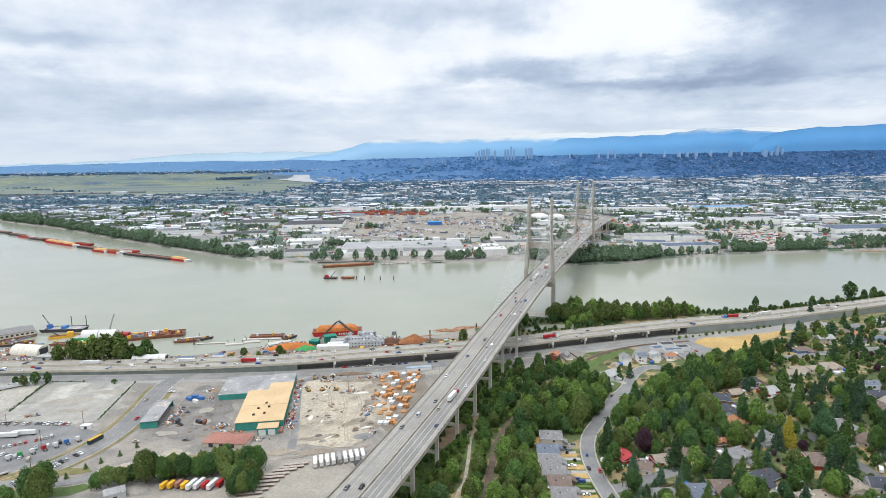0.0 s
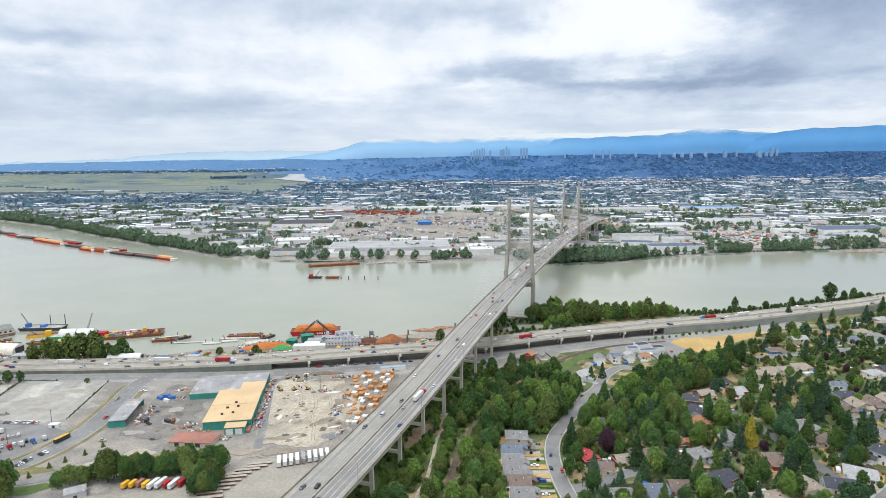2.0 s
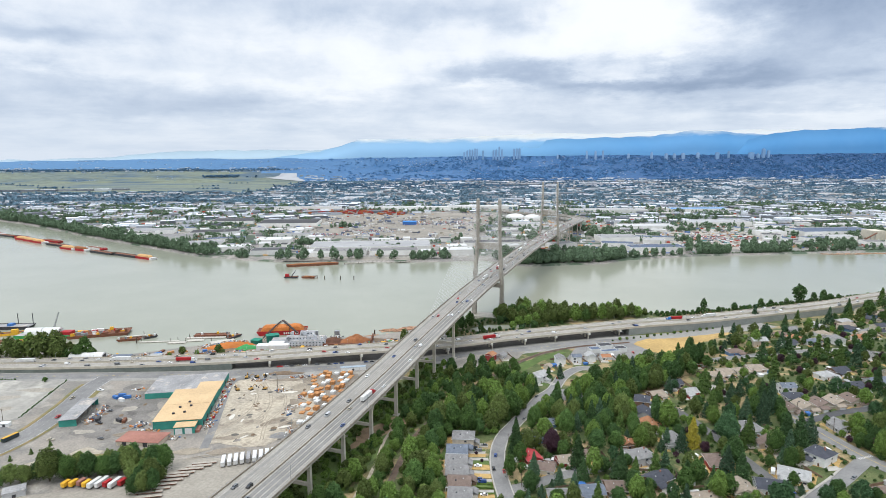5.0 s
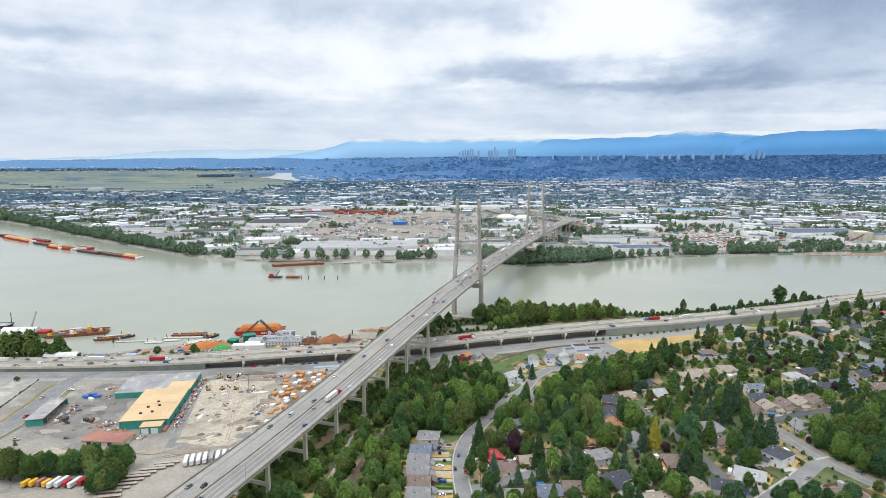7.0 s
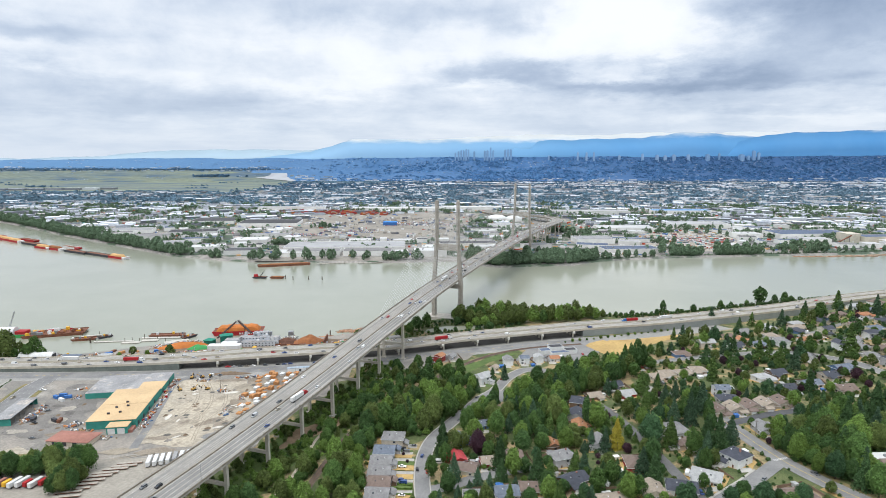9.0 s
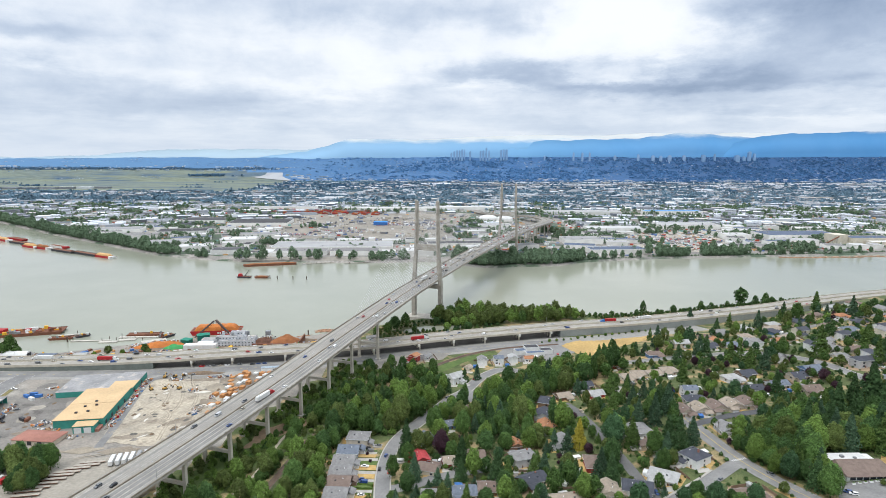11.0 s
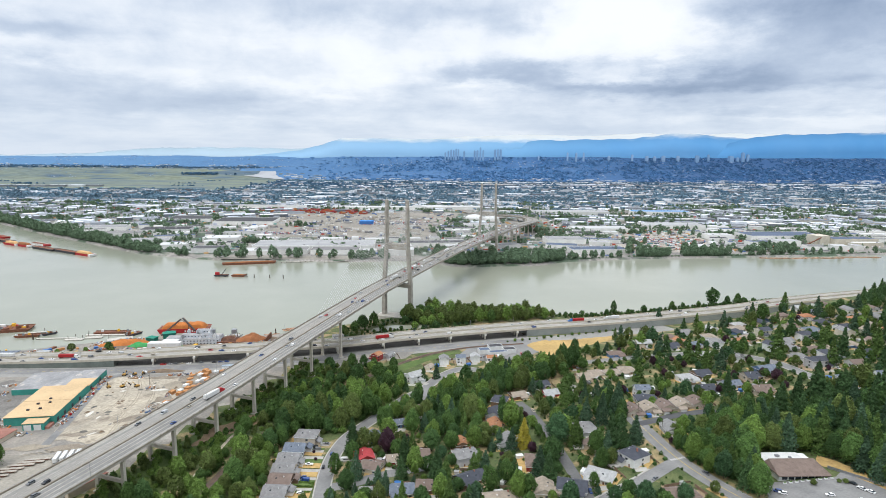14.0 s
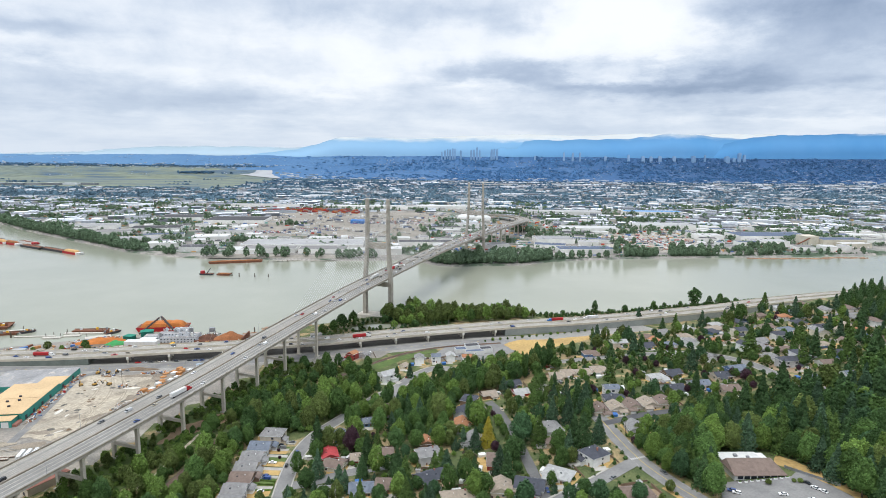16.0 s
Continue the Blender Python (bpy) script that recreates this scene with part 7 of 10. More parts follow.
for k in range(7):
    t = (WHITE, GREEN, WHITE, RED, WHITE, BLUE, WHITE)[k]
    x, y = -309 + 5.5 * k, 398 + 4.6 * k
    o = thing("truck_tractor", "lorry tractor parked without a trailer", "truck", pose(x, y, 3.2, 0, 0, 50), "lorry tractors in the yard")
    part("cab", side_profile([(-1.2, 0.7), (3.2, 0.7), (3.2, 1.8), (1.8, 2.0), (1.3, 3.2), (-1.0, 3.6), (-1.2, 3.4)], 1.2), t, o)
    part("windscreen", Shape().box(-1.0, 1.0, 1.4, 1.75, 2.05, 3.0), GLASS, o)
    part("chassis", Shape().box(-0.45, 0.45, -4.0, 2, 0.7, 1.0), STEEL, o)
    for yy in (-3.2, -2.0, 2.2):
        for sx in (-1, 1):
            part("wheel", BIGWHEEL, None, o, m=pose(sx * 1.0, yy, 0.5))

# ---- yards west of the bridge ----
def block(name, label, category, m, w, d, h, wall, roof, parapet=0.5, doors=0, group=""):
    """A plain flat-roofed shed with a parapet, roof sheet and doors on its front."""
    t = thing(name, label, category, m, group)
    X, Y = w / 2, d / 2
    s = Shape().box(-X, X, -Y, Y, -0.5, h)
    part("wall", s, wall, t)
    part("roof", Shape().box(-X + 0.35, X - 0.35, -Y + 0.35, Y - 0.35, h + 0.02, h + 0.12), roof, t)
    if parapet:
        ps = Shape()
        for a in ((-X, X, -Y, -Y + 0.3), (-X, X, Y - 0.3, Y), (-X, -X + 0.3, -Y + 0.3, Y - 0.3), (X - 0.3, X, -Y + 0.3, Y - 0.3)):
            ps.box(*a, h + 0.004, h + parapet)
        part("parapet", ps, wall, t)
    for k in range(doors):
        x = -X + w * (k + 0.5) / doors
        part("loading_door", Shape().box(x - 1.6, x + 1.6, -Y - 0.08, -Y + 0.03, 0, 3.4), FRAME, t)
    return t


DARK = material("dark_metal", (0.05, 0.05, 0.055), 0.6, 0.2, 0.5)
WM = pose(-150, 480, 3, 0, 0, 8)
ware = thing("warehouse", "teal-walled warehouse with a tan flat roof", "warehouse", WM)
part("wall", Shape().box(-18, 18, -40, 24, -0.5, 6.8), TEAL, ware)
part("wall", Shape().box(0, 15, -50, -40.01, -0.5, 5.5), TEAL, ware)
part("wall", Shape().box(-44, -2.01, 24.01, 66, -0.5, 4.8), TEAL, ware)
part("wall", Shape().box(-2, 18, 24.01, 66, -0.5, 5.4), TEAL, ware)
part("roof", Shape().box(-18.4, 18.4, -40.4, -9, 6.8, 7.1), TAN_ROOF, ware, "tan roofing sheet with a seam")
part("roof", Shape().box(-18.4, 18.4, -8.8, 24.3, 6.8, 7.2), TAN_ROOF, ware)
part("roof", Shape().box(-0.4, 15.4, -50.4, -40.45, 5.5, 5.8), TAN_ROOF, ware)
part("roof", Shape().box(-2.2, 18.3, 24.4, 44, 5.4, 5.7), TAN_ROOF, ware)
part("roof", Shape().box(-2.2, 18.3, 44.1, 66.3, 5.4, 5.7), GREY_ROOF, ware)
part("roof", Shape().box(-44.3, -2.3, 24.4, 66.3, 4.8, 5.1), GREY_ROOF, ware, "patched grey roofing")
for x, y in ((-4, -16), (4, -14), (-6, -28), (2, -26), (1, -6)):
    part("roof_vent", Shape().box(x - 0.9, x + 0.9, y - 0.7, y + 0.7, 7.1, 8.3), DARK, ware)
for x in (3.5, 10.5):
    part("loading_door", Shape().box(x - 2.6, x + 2.6, -50.12, -50.0, 0, 4.4), WHITE, ware)
for y in (-34, -22, -8, 6, 30, 50):
    part("side_door", Shape().box(18.0, 18.12, y - 1.6, y + 1.6, 0, 3.2), DARK, ware)
part("loading_dock", Shape().box(15.1, 18, -49, -40.1, -0.4, 2.0), BRICK_ROOF, ware)
for k in range(16):
    x, y = float(vg.uniform(19.5, 25)), float(vg.uniform(-36, 60))
    c = tagged(new("pallet", Shape().box(-0.8, 0.8, -0.6, 0.6, 0, float(vg.uniform(0.6, 2.0))).mesh("pallet", (LUMBER, WHITE, RUST, RED)[k % 4])), "pallet of scrap beside the teal wall", "pallets", "scrap by the warehouse")
    c.matrix_basis = WM @ pose(x, y, 0.2, 0, 0, float(vg.uniform(0, 90)))
shed = thing("open_shed", "long open-sided teal shed with a grey roof", "shed", pose(-235, 466, 3, 0, 0, 8))
part("wall", Shape().box(-6.5, -6.2, -21, 21, -0.3, 5.4), TEAL, shed)
part("wall", Shape().box(-6.19, 6.4, -21, -20.7, -0.3, 5.3), TEAL, shed)
part("wall", Shape().box(-6.19, 6.4, 20.7, 21, -0.3, 5.6), TEAL, shed)
part("roof", Shape().solid([(-7, -21.6, 5.4), (7, -21.6, 5.9), (7, 21.6, 5.9), (-7, 21.6, 5.4)], [(-7, -21.6, 5.7), (7, -21.6, 6.2), (7, 21.6, 6.2), (-7, 21.6, 5.7)]), GREY_ROOF, shed)
for y in (-14, -7, 0, 7, 14):
    part("post", Shape().box(6.1, 6.4, y - 0.15, y + 0.15, -0.3, 5.88), STEEL, shed)
low = thing("workshop", "low workshop with a faded red roof", "workshop", pose(-161, 420, 3, 0, 0, -6))
part("wall", Shape().box(-16, 16, -8, 8, -0.3, 3.6), WALLS["beige"], low)
rs, _, _ = roof_shape(-16, 16, -8, 8, 3.7, 0.14, True)
part("roof", rs, BRICK_ROOF, low)
for x in (-10, -2, 6):
    part("loading_door", Shape().box(x - 1.7, x + 1.7, -8.1, -7.99, 0, 3), DARK, low)
for x, y, w, d, h, a, wl_, rf, lab in ((-52, 352, 9, 26, 5, -28, "beige", BRICK_ROOF, "long brown brick shed with an orange-red roof"), (-58, 380, 8, 10, 4, 20, "grey", DARK, "small dark-roofed shed by the bridge"), (-282, 447, 7, 4, 3, 5, "white", WHITE, "small white site office"), (-208, 350, 12, 9, 4, 30, "grey", GREY_ROOF, "grey-roofed shed among trees"), (-26, 566, 24, 4, 3.6, 10, "white", material("grey_blue_roof", (0.35, 0.42, 0.48), 0.7), "long pale blue site cabin")):
    o = thing("shed", lab, "shed", pose(x, y, 3, 0, 0, a))
    part("wall", Shape().box(-w / 2, w / 2, -d / 2, d / 2, -0.3, h), WALLS[wl_], o)
    r_, e_, _ = roof_shape(-w / 2, w / 2, -d / 2, d / 2, h + 0.05, 0.25, True, 0.3)
    part("roof", r_, rf, o)
    part("door", Shape().box(-1, 1, -d / 2 - 0.08, -d / 2 + 0.02, 0, 2.2), DARK, o)
TR = [YELLOW, YELLOW, BRICK_ROOF, YELLOW, WHITE, WHITE, RED, WHITE, RED]
WD = ["yellow", "yellow", "brown", "yellow", "white", "white", "red", "white", "red"]
for k in range(9):
    trailer(TR[k], pose(-181 + 4.4 * k, 358.5 + 0.8 * (k % 3), 3.1, 0, 0, -14), 5.8 if WD[k] != "white" else 10.0, "trailers in the yard", WD[k])
for k in range(9):
    trailer(WHITE if k != 4 else GREY_ROOF, pose(-90 + 3.9 * k, 386 + 1.3 * k, 3.1, 0, 0, 14), 11.5, "trailers beside the bridge", "white" if k != 4 else "grey")
for k, (x, y) in enumerate(((-124, 350), (-121, 354), (-119, 359), (-117, 364), (-115, 369), (-113, 373), (-109, 378), (-105, 382), (-103, 386), (-122, 345), (-118, 340))):
    o = thing("flatbed_trailer", "empty weathered flatbed trailer on gravel", "trailer", pose(x, y, 3.1, 0, 0, -80), "flatbed trailers in the yard")
    part("bed", Shape().box(-1.3, 1.3, -8, 8, 1.0, 1.3), material("weathered_planks", (0.42, 0.38, 0.32), 0.9, 0.25, 0.5, grain=0.2), o)
    for sx in (-1, 1):
        part("side_rail", Shape().box(sx * 1.38 - 0.08, sx * 1.38 + 0.08, -8, 8, 0.9, 1.25), RUST, o)
        part("wheel", BIGWHEEL, None, o, m=pose(sx * 1.0, -6.5, 0.5))
for x, y in ((-408, 527), (-402, 531), (-396, 535), (-414, 522)):
    trailer(WHITE, pose(x, y, 3.1, 0, 0, -49), 17.0, "trailers beside the gravel lot")
# timber yard
lumber_places = [(-55, 553), (-48, 529), (-40, 530), (-34, 537), (-36, 509), (-49, 503), (-53, 486), (-46, 488), (-40, 494), (-47, 465), (-47, 448), (-34, 494), (-60, 546), (-30, 550), (-42, 518), (-52, 516), (-38, 480), (-44, 474), (-51, 474), (-28, 536), (-30, 522), (-44, 540)]
for k in range(420):
    x, y = float(vg.uniform(-62, -24)), float(vg.uniform(444, 556))
    if len(lumber_places) < 60 and x > -66 + 0.10 * (556 - y) and x < -24 - 0.12 * (556 - y) and all(math.hypot(x - a, y - b) > 4.4 for a, b in lumber_places):
        lumber_places.append((x, y))
for k, (x, y) in enumerate(lumber_places):
    n = 1 + k % 3
    wrapped = k % 3 == 1
    o = thing("timber_stack", "stack of white-wrapped timber bundles" if wrapped else "stack of orange sawn timber bundles", "timber stack", pose(x, y, 3.15, 0, 0, -12 + float(vg.uniform(-8, 8))), "timber stacks in the yard")
    for i in range(n):
        for j in range(2):
            part("timber_pack", Shape().box(-2.0 + 2.1 * j, -0.1 + 2.1 * j, -2.4, 2.4, 1.0 * i + 0.1, 1.0 * i + 0.95), WHITE if wrapped else LUMBER, o)
        part("bearer", Shape().box(-2.0, 2.0, -2.0, -1.8, 1.0 * i, 1.0 * i + 0.1), BARK, o)


DIGGER = material("worn_digger_paint", (0.46, 0.27, 0.06), 0.75, 0.35, 0.8, grain=0.2, col2=(0.26, 0.16, 0.06))


def excavator(x, y, turn):
    t = thing("excavator", "yellow tracked excavator standing on sand", "excavator", pose(x, y, 3.2, 0, 0, turn), "excavators on the sandy lot")
    for sx in (-1, 1):
        part("track", side_profile([(-1.9, 0.2), (-1.6, 0), (1.6, 0), (1.9, 0.2), (1.9, 0.6), (1.6, 0.85), (-1.6, 0.85), (-1.9, 0.6)], 0.3), RUBBER, t, m=pose(sx * 1.2, 0, 0))
    part("body", Shape().box(-1.3, 1.3, -2.3, 1.2, 0.95, 2.1, 0.1), DIGGER, t)
    part("cab", Shape().box(-1.25, -0.2, 0.1, 1.4, 1.2, 2.9, 0.08), GLASS, t)
    part("boom", Shape().rod((0.3, 1.1, 1.6), (0.3, 3.8, 4.2), 0.3, 0.22, 4).rod((0.3, 3.8, 4.2), (0.3, 6.0, 2.2), 0.22, 0.18, 4), DIGGER, t)
    part("bucket", Shape().box(-0.3, 0.9, 5.6, 6.5, 0.9, 2.2, 0.15), DARK, t)


for x, y, a in ((-123, 516, 40), (-111, 517, -30), (-99, 518, 80), (-124, 546, 10), (-115, 547, 120), (-108, 550, 200)):
    excavator(x, y, a)


def heap(name, label, x, y, turn, a, b, h, mat, seed, z=3.0):
    """A loose heap of material."""
    s = Shape()
    n, k = 14, 36
    for i in range(n + 1):
        r = i / n
        for j in range(k):
            t = 6.28318 * j / k
            q = 1 + 0.14 * noise.noise(Vector((math.cos(t) * 2, math.sin(t) * 2, seed)))
            px, py = a * r * q * math.cos(t), b * r * q * math.sin(t)
            hh = h * (1 - r ** 1.4) * (1 + 0.25 * noise.noise(Vector((px * 0.15, py * 0.15, seed)))) + (0.5 * noise.noise(Vector((px * 0.5, py * 0.5, seed))) + (0.16 * h * noise.noise(Vector((px * 0.28, py * 0.28, seed + 3))) if h > 5 else 0)) * (1 - r * r)
            s.v.append((px, py, max(-0.2, hh) if i < n else -0.4))
    for i in range(n):
        for j in range(k):
            s.f.append((i * k + j, (i + 1) * k + j, (i + 1) * k + (j + 1) % k, i * k + (j + 1) % k))
    o = tagged(part(name, s, mat), label, "heap")
    o.matrix_basis = pose(x, y, z, 0, 0, turn)
    o.data.polygons.foreach_set("use_smooth", [True] * len(s.f))
    return o


for k in range(26):
    x, y = float(vg.uniform(-225, -185)), float(vg.uniform(430, 505))
    if k > 12:
        x, y = float(vg.uniform(-115, -60)), float(vg.uniform(415, 540))
    heap("soil_heap", "small heap of dumped dark soil", x, y, float(vg.uniform(0, 180)), float(vg.uniform(1.5, 4)), float(vg.uniform(1, 2.6)), float(vg.uniform(0.4, 1.4)), EARTH if k % 3 else GRAVEL, k)
heap("soil_heap", "long bank of dark grey fill", -92, 557, 4, 22, 4, 2.4, EARTH, 77)
heap("gravel_heap", "flat heap of dark gravel", -62, 428, 20, 9, 6, 1.0, ASPHALT, 78)
for x, y, h in ((-346, 449, 12), (-276, 374, 12), (-288, 453, 12), (-88, 520, 13), (-300, 420, 12), (-322, 392, 12)):
    o = tagged(part("utility_pole", Shape().rod((0, 0, -0.3), (0, 0, h), 0.2, 0.13, 7), BARK), "tall wooden utility pole in the yard", "utility pole", "poles in the yards")
    o.matrix_basis = pose(x, y, 3)
    part("crossarm", Shape().box(-1.3, 1.3, -0.08, 0.08, h - 1.2, h - 1.0), BARK, o)
for x, y, h in ((331, 352, 11), (327, 384, 11), (345, 312, 11), (322, 418, 11), (262, 404, 10), (250, 352, 10), (110, 352, 10), (108, 408, 10)):
    o = tagged(part("utility_pole", Shape().rod((0, 0, -0.3), (0, 0, h), 0.18, 0.12, 7), BARK), "tall wooden utility pole beside a residential street", "utility pole", "poles along the streets")
    o.matrix_basis = pose(x, y, land(x, y))
    part("crossarm", Shape().box(-1.1, 1.1, -0.07, 0.07, h - 1.2, h - 1.0), BARK, o)


def camper(x, y, turn, length):
    """A white camper trailer with rounded ends, a window band and wheels."""
    h = length / 2
    side = [(-h, 0.55), (h - 0.5, 0.55), (h, 1.1), (h - 0.1, 2.1), (h - 0.7, 2.75), (-h + 0.5, 2.75), (-h, 2.3)]
    t = thing("camper", "white camper trailer parked beside a house", "camper", pose(x, y, land(x, y) + 0.25, 0, 0, turn), "campers in the gardens")
    part("body", Shape().solid([(px, -1.2, pz) for px, pz in side], [(px, 1.2, pz) for px, pz in side]), WHITE, t)
    for sy in (-1.22, 1.22):
        part("window", Shape().box(-h * 0.5, h * 0.55, sy - 0.02, sy + 0.02, 1.5, 2.1), GLASS, t)
    for sy in (-1.0, 1.0):
        part("wheel", Shape().rod((-0.3, sy - 0.1, 0.36), (-0.3, sy + 0.1, 0.36), 0.36, k=10), RUBBER, t)
    part("roof_vent", Shape().box(-0.4, 0.3, -0.35, 0.35, 2.76, 2.95), FRAME, t)


for x, y, a, L in ((108.5, 385, 5, 7), (137, 451, 30, 7), (224, 349, 80, 6), (208, 324, 10, 6), (212, 336, 60, 5), (196, 329, 20, 6), (249, 484, 15, 6), (262, 340, 60, 6), (172, 352, 70, 6), (300, 470, 10, 6), (352, 470, 80, 7), (380, 505, 15, 6)):
    camper(x, y, a, L)
for k, (x, y) in enumerate(((63.6, 379), (64.0, 366), (63.8, 352), (64.2, 338))):
    o = thing("patio_cover", "white patio cover behind a row house", "patio cover", pose(x, y, land(x, y), 0, 0, 85), "patio covers behind the row")
    part("roof", Shape().box(-2.6, 2.6, -1.8, 1.8, 2.5, 2.65, 0.05), FRAME, o)
    for px, py in ((-2.4, -1.6), (2.4, -1.6), (-2.4, 1.6), (2.4, 1.6)):
        part("post", Shape().box(px - 0.06, px + 0.06, py - 0.06, py + 0.06, -0.3, 2.5), FRAME, o)
for k in range(7):
    x, y = float(vg.uniform(-224, -186)), float(vg.uniform(436, 512))
    c = tagged(part("container", Shape().box(-1.2, 1.2, -3, 3, 0.1, 2.6), (BLUE, DARK, RUST, WHITE, BLUE)[k % 5]), "small steel container in the scrap yard", "container", "containers in the scrap yard")
    c.matrix_basis = pose(x, y, 3.1, 0, 0, float(vg.choice([10, 100, 60])))

# piles of scrap and debris
SCRAP = ramp_island("mixed_scrap", [(0.20, 0.085, 0.05), (0.42, 0.40, 0.37), (0.10, 0.10, 0.11), (0.62, 0.61, 0.59), (0.32, 0.20, 0.11), (0.24, 0.24, 0.25), (0.45, 0.16, 0.05), (0.08, 0.15, 0.28), (0.30, 0.27, 0.22)])
sg = np.random.default_rng(88)


def scrap_pile(x, y, a, b, turn, n, z=3.1):
    s = Shape()
    for k in range(n):
        px, py = float(sg.normal(0, a * 0.5)), float(sg.normal(0, b * 0.5))
        h = max(0.1, 1.3 * (1 - abs(px) / (2 * a)) * float(sg.uniform(0.3, 1.2)))
        l, w, t = float(sg.uniform(0.3, 2.2)), float(sg.uniform(0.15, 0.7)), float(sg.uniform(0, 3.14))
        q = Shape().box(-l, l, -w, w, 0.0, h)
        c, d = math.cos(t), math.sin(t)
        s.merge([(px + v[0] * c - v[1] * d, py + v[0] * d + v[1] * c, v[2] + (v[0] * 0.25 if v[2] > 0 else 0)) for v in q.v], q.f)
    o = tagged(part("scrap_pile", s, SCRAP), "untidy pile of scrap and timber on the ground", "scrap", kind="stuff")
    o.matrix_basis = pose(x, y, z, 0, 0, turn)


for x, y, a, b, t, n in ((-222, 474, 5, 12, 8, 46), (-221, 456, 4, 8, 8, 30), (-176, 446, 7, 4, 30, 40), (-166, 436, 9, 3, 0, 34), (-126, 470, 2, 14, 8, 50), (-130, 500, 2, 14, 8, 50), (-136, 530, 3, 10, 8, 40), (-122, 446, 3, 8, 8, 30), (-190, 536, 10, 3, 4, 40), (-206, 500, 4, 4, 0, 24), (-214, 520, 5, 3, 40, 24), (-70, 548, 12, 3, 6, 46), (-110, 540, 9, 3, 4, 34), (-84, 514, 5, 4, 0, 26), (-66, 470, 5, 8, 0, 34), (-62, 500, 4, 7, 0, 30), (-142, 424, 8, 3, 0, 30), (-340, 470, 8, 2, 4, 24), (-56, 432, 4, 5, 0, 20)):
    scrap_pile(x, y, a, b, t, n)
for x, y, a, b, t, n in ((-186, 622, 12, 5, 8, 60), (-160, 622, 10, 4, 5, 60), (-140, 640, 10, 5, 5, 50), (-196, 640, 8, 6, 20, 50), (-70, 648, 14, 4, 8, 60), (-20, 646, 12, 4, 10, 50), (-172, 656, 16, 5, 10, 70), (-60, 672, 10, 4, 8, 40), (5, 660, 10, 4, 12, 40), (-470, 612, 20, 4, 3, 70), (-480, 645, 14, 6, 10, 70), (-440, 612, 12, 4, 0, 50), (-420, 628, 12, 5, 0, 50), (-500, 630, 14, 6, 0, 60), (-250, 612, 14, 4, 4, 50), (-290, 612, 12, 3, 4, 40)):
    scrap_pile(x, y, a, b, t, n, 3.0)

# ---- docks and barges ----
def barge(x, y, turn, L, W, H, hull, label, load=None, load_h=0.0, deckmat=None, stern=None, group="", load_w=0.8):
    t = thing("barge", label, "barge", pose(x, y, 0, 0, 0, turn), group)
    X, Y = L / 2, W / 2
    s = Shape().solid([(-X + 3, -Y, -0.8), (X - 3, -Y, -0.8), (X - 3, Y, -0.8), (-X + 3, Y, -0.8)], [(-X, -Y, H), (X, -Y, H), (X, Y, H), (-X, Y, H)])
    part("hull", s, hull, t)
    part("deck", Shape().box(-X + 0.3, X - 0.3, -Y + 0.3, Y - 0.3, H + 0.01, H + 0.1), deckmat or RUST, t)
    for a in ((-X, X, -Y, -Y + 0.3), (-X, X, Y - 0.3, Y)):
        part("bulwark", Shape().box(*a, H, H + 0.7), hull, t)
    if stern:
        part("end_panel", Shape().box(X - 8, X - 0.2, -Y - 0.06, Y + 0.06, 0.4, H + 0.8), stern, t, "white painted end")
    if load:
        q = load_w
        rows = [(-1, 0.0), (-0.82, 0.75), (-0.45, 1.0), (0.45, 1.0), (0.82, 0.75), (1, 0.0)]
        ls = Shape()
        n = 24
        for i in range(n + 1):
            u = -1 + 2 * i / n
            e = min(1.0, (1 - abs(u)) * 5) ** 0.7
            for v, hh in rows:
                ls.v.append((u * (X - 4) * (1 if stern is None else 0.86) - (0 if stern is None else 3), v * Y * q, H + load_h * hh * e * (1 + 0.18 * noise.noise(Vector((u * 6, v * 2, x * 0.1)))) + 0.05))
        for i in range(n):
            for k in range(5):
                ls.f.append((6 * i + k, 6 * i + 6 + k, 6 * i + 7 + k, 6 * i + 1 + k))
        part("load", ls, load, t, "heaped loose load")
    return t


def crane_boom(parent, base, tip, mat, w=0.6):
    s = Shape()
    a, b = Vector(base), Vector(tip)
    d = (b - a).normalized()
    u = d.orthogonal().normalized()
    v = d.cross(u)
    cs = [u * w + v * w, u * w - v * w, -u * w - v * w, -u * w + v * w]
    for c in cs:
        s.rod(a + c, b + c * 0.5, 0.14, 0.12, 4)
    n = 10
    for i in range(n):
        p, q = a.lerp(b, i / n), a.lerp(b, (i + 1) / n)
        for k in range(4):
            s.rod(p + cs[k], q + cs[(k + 1) % 4] * 0.8, 0.08, 0.08, 4)
    part("boom", s, mat, parent)


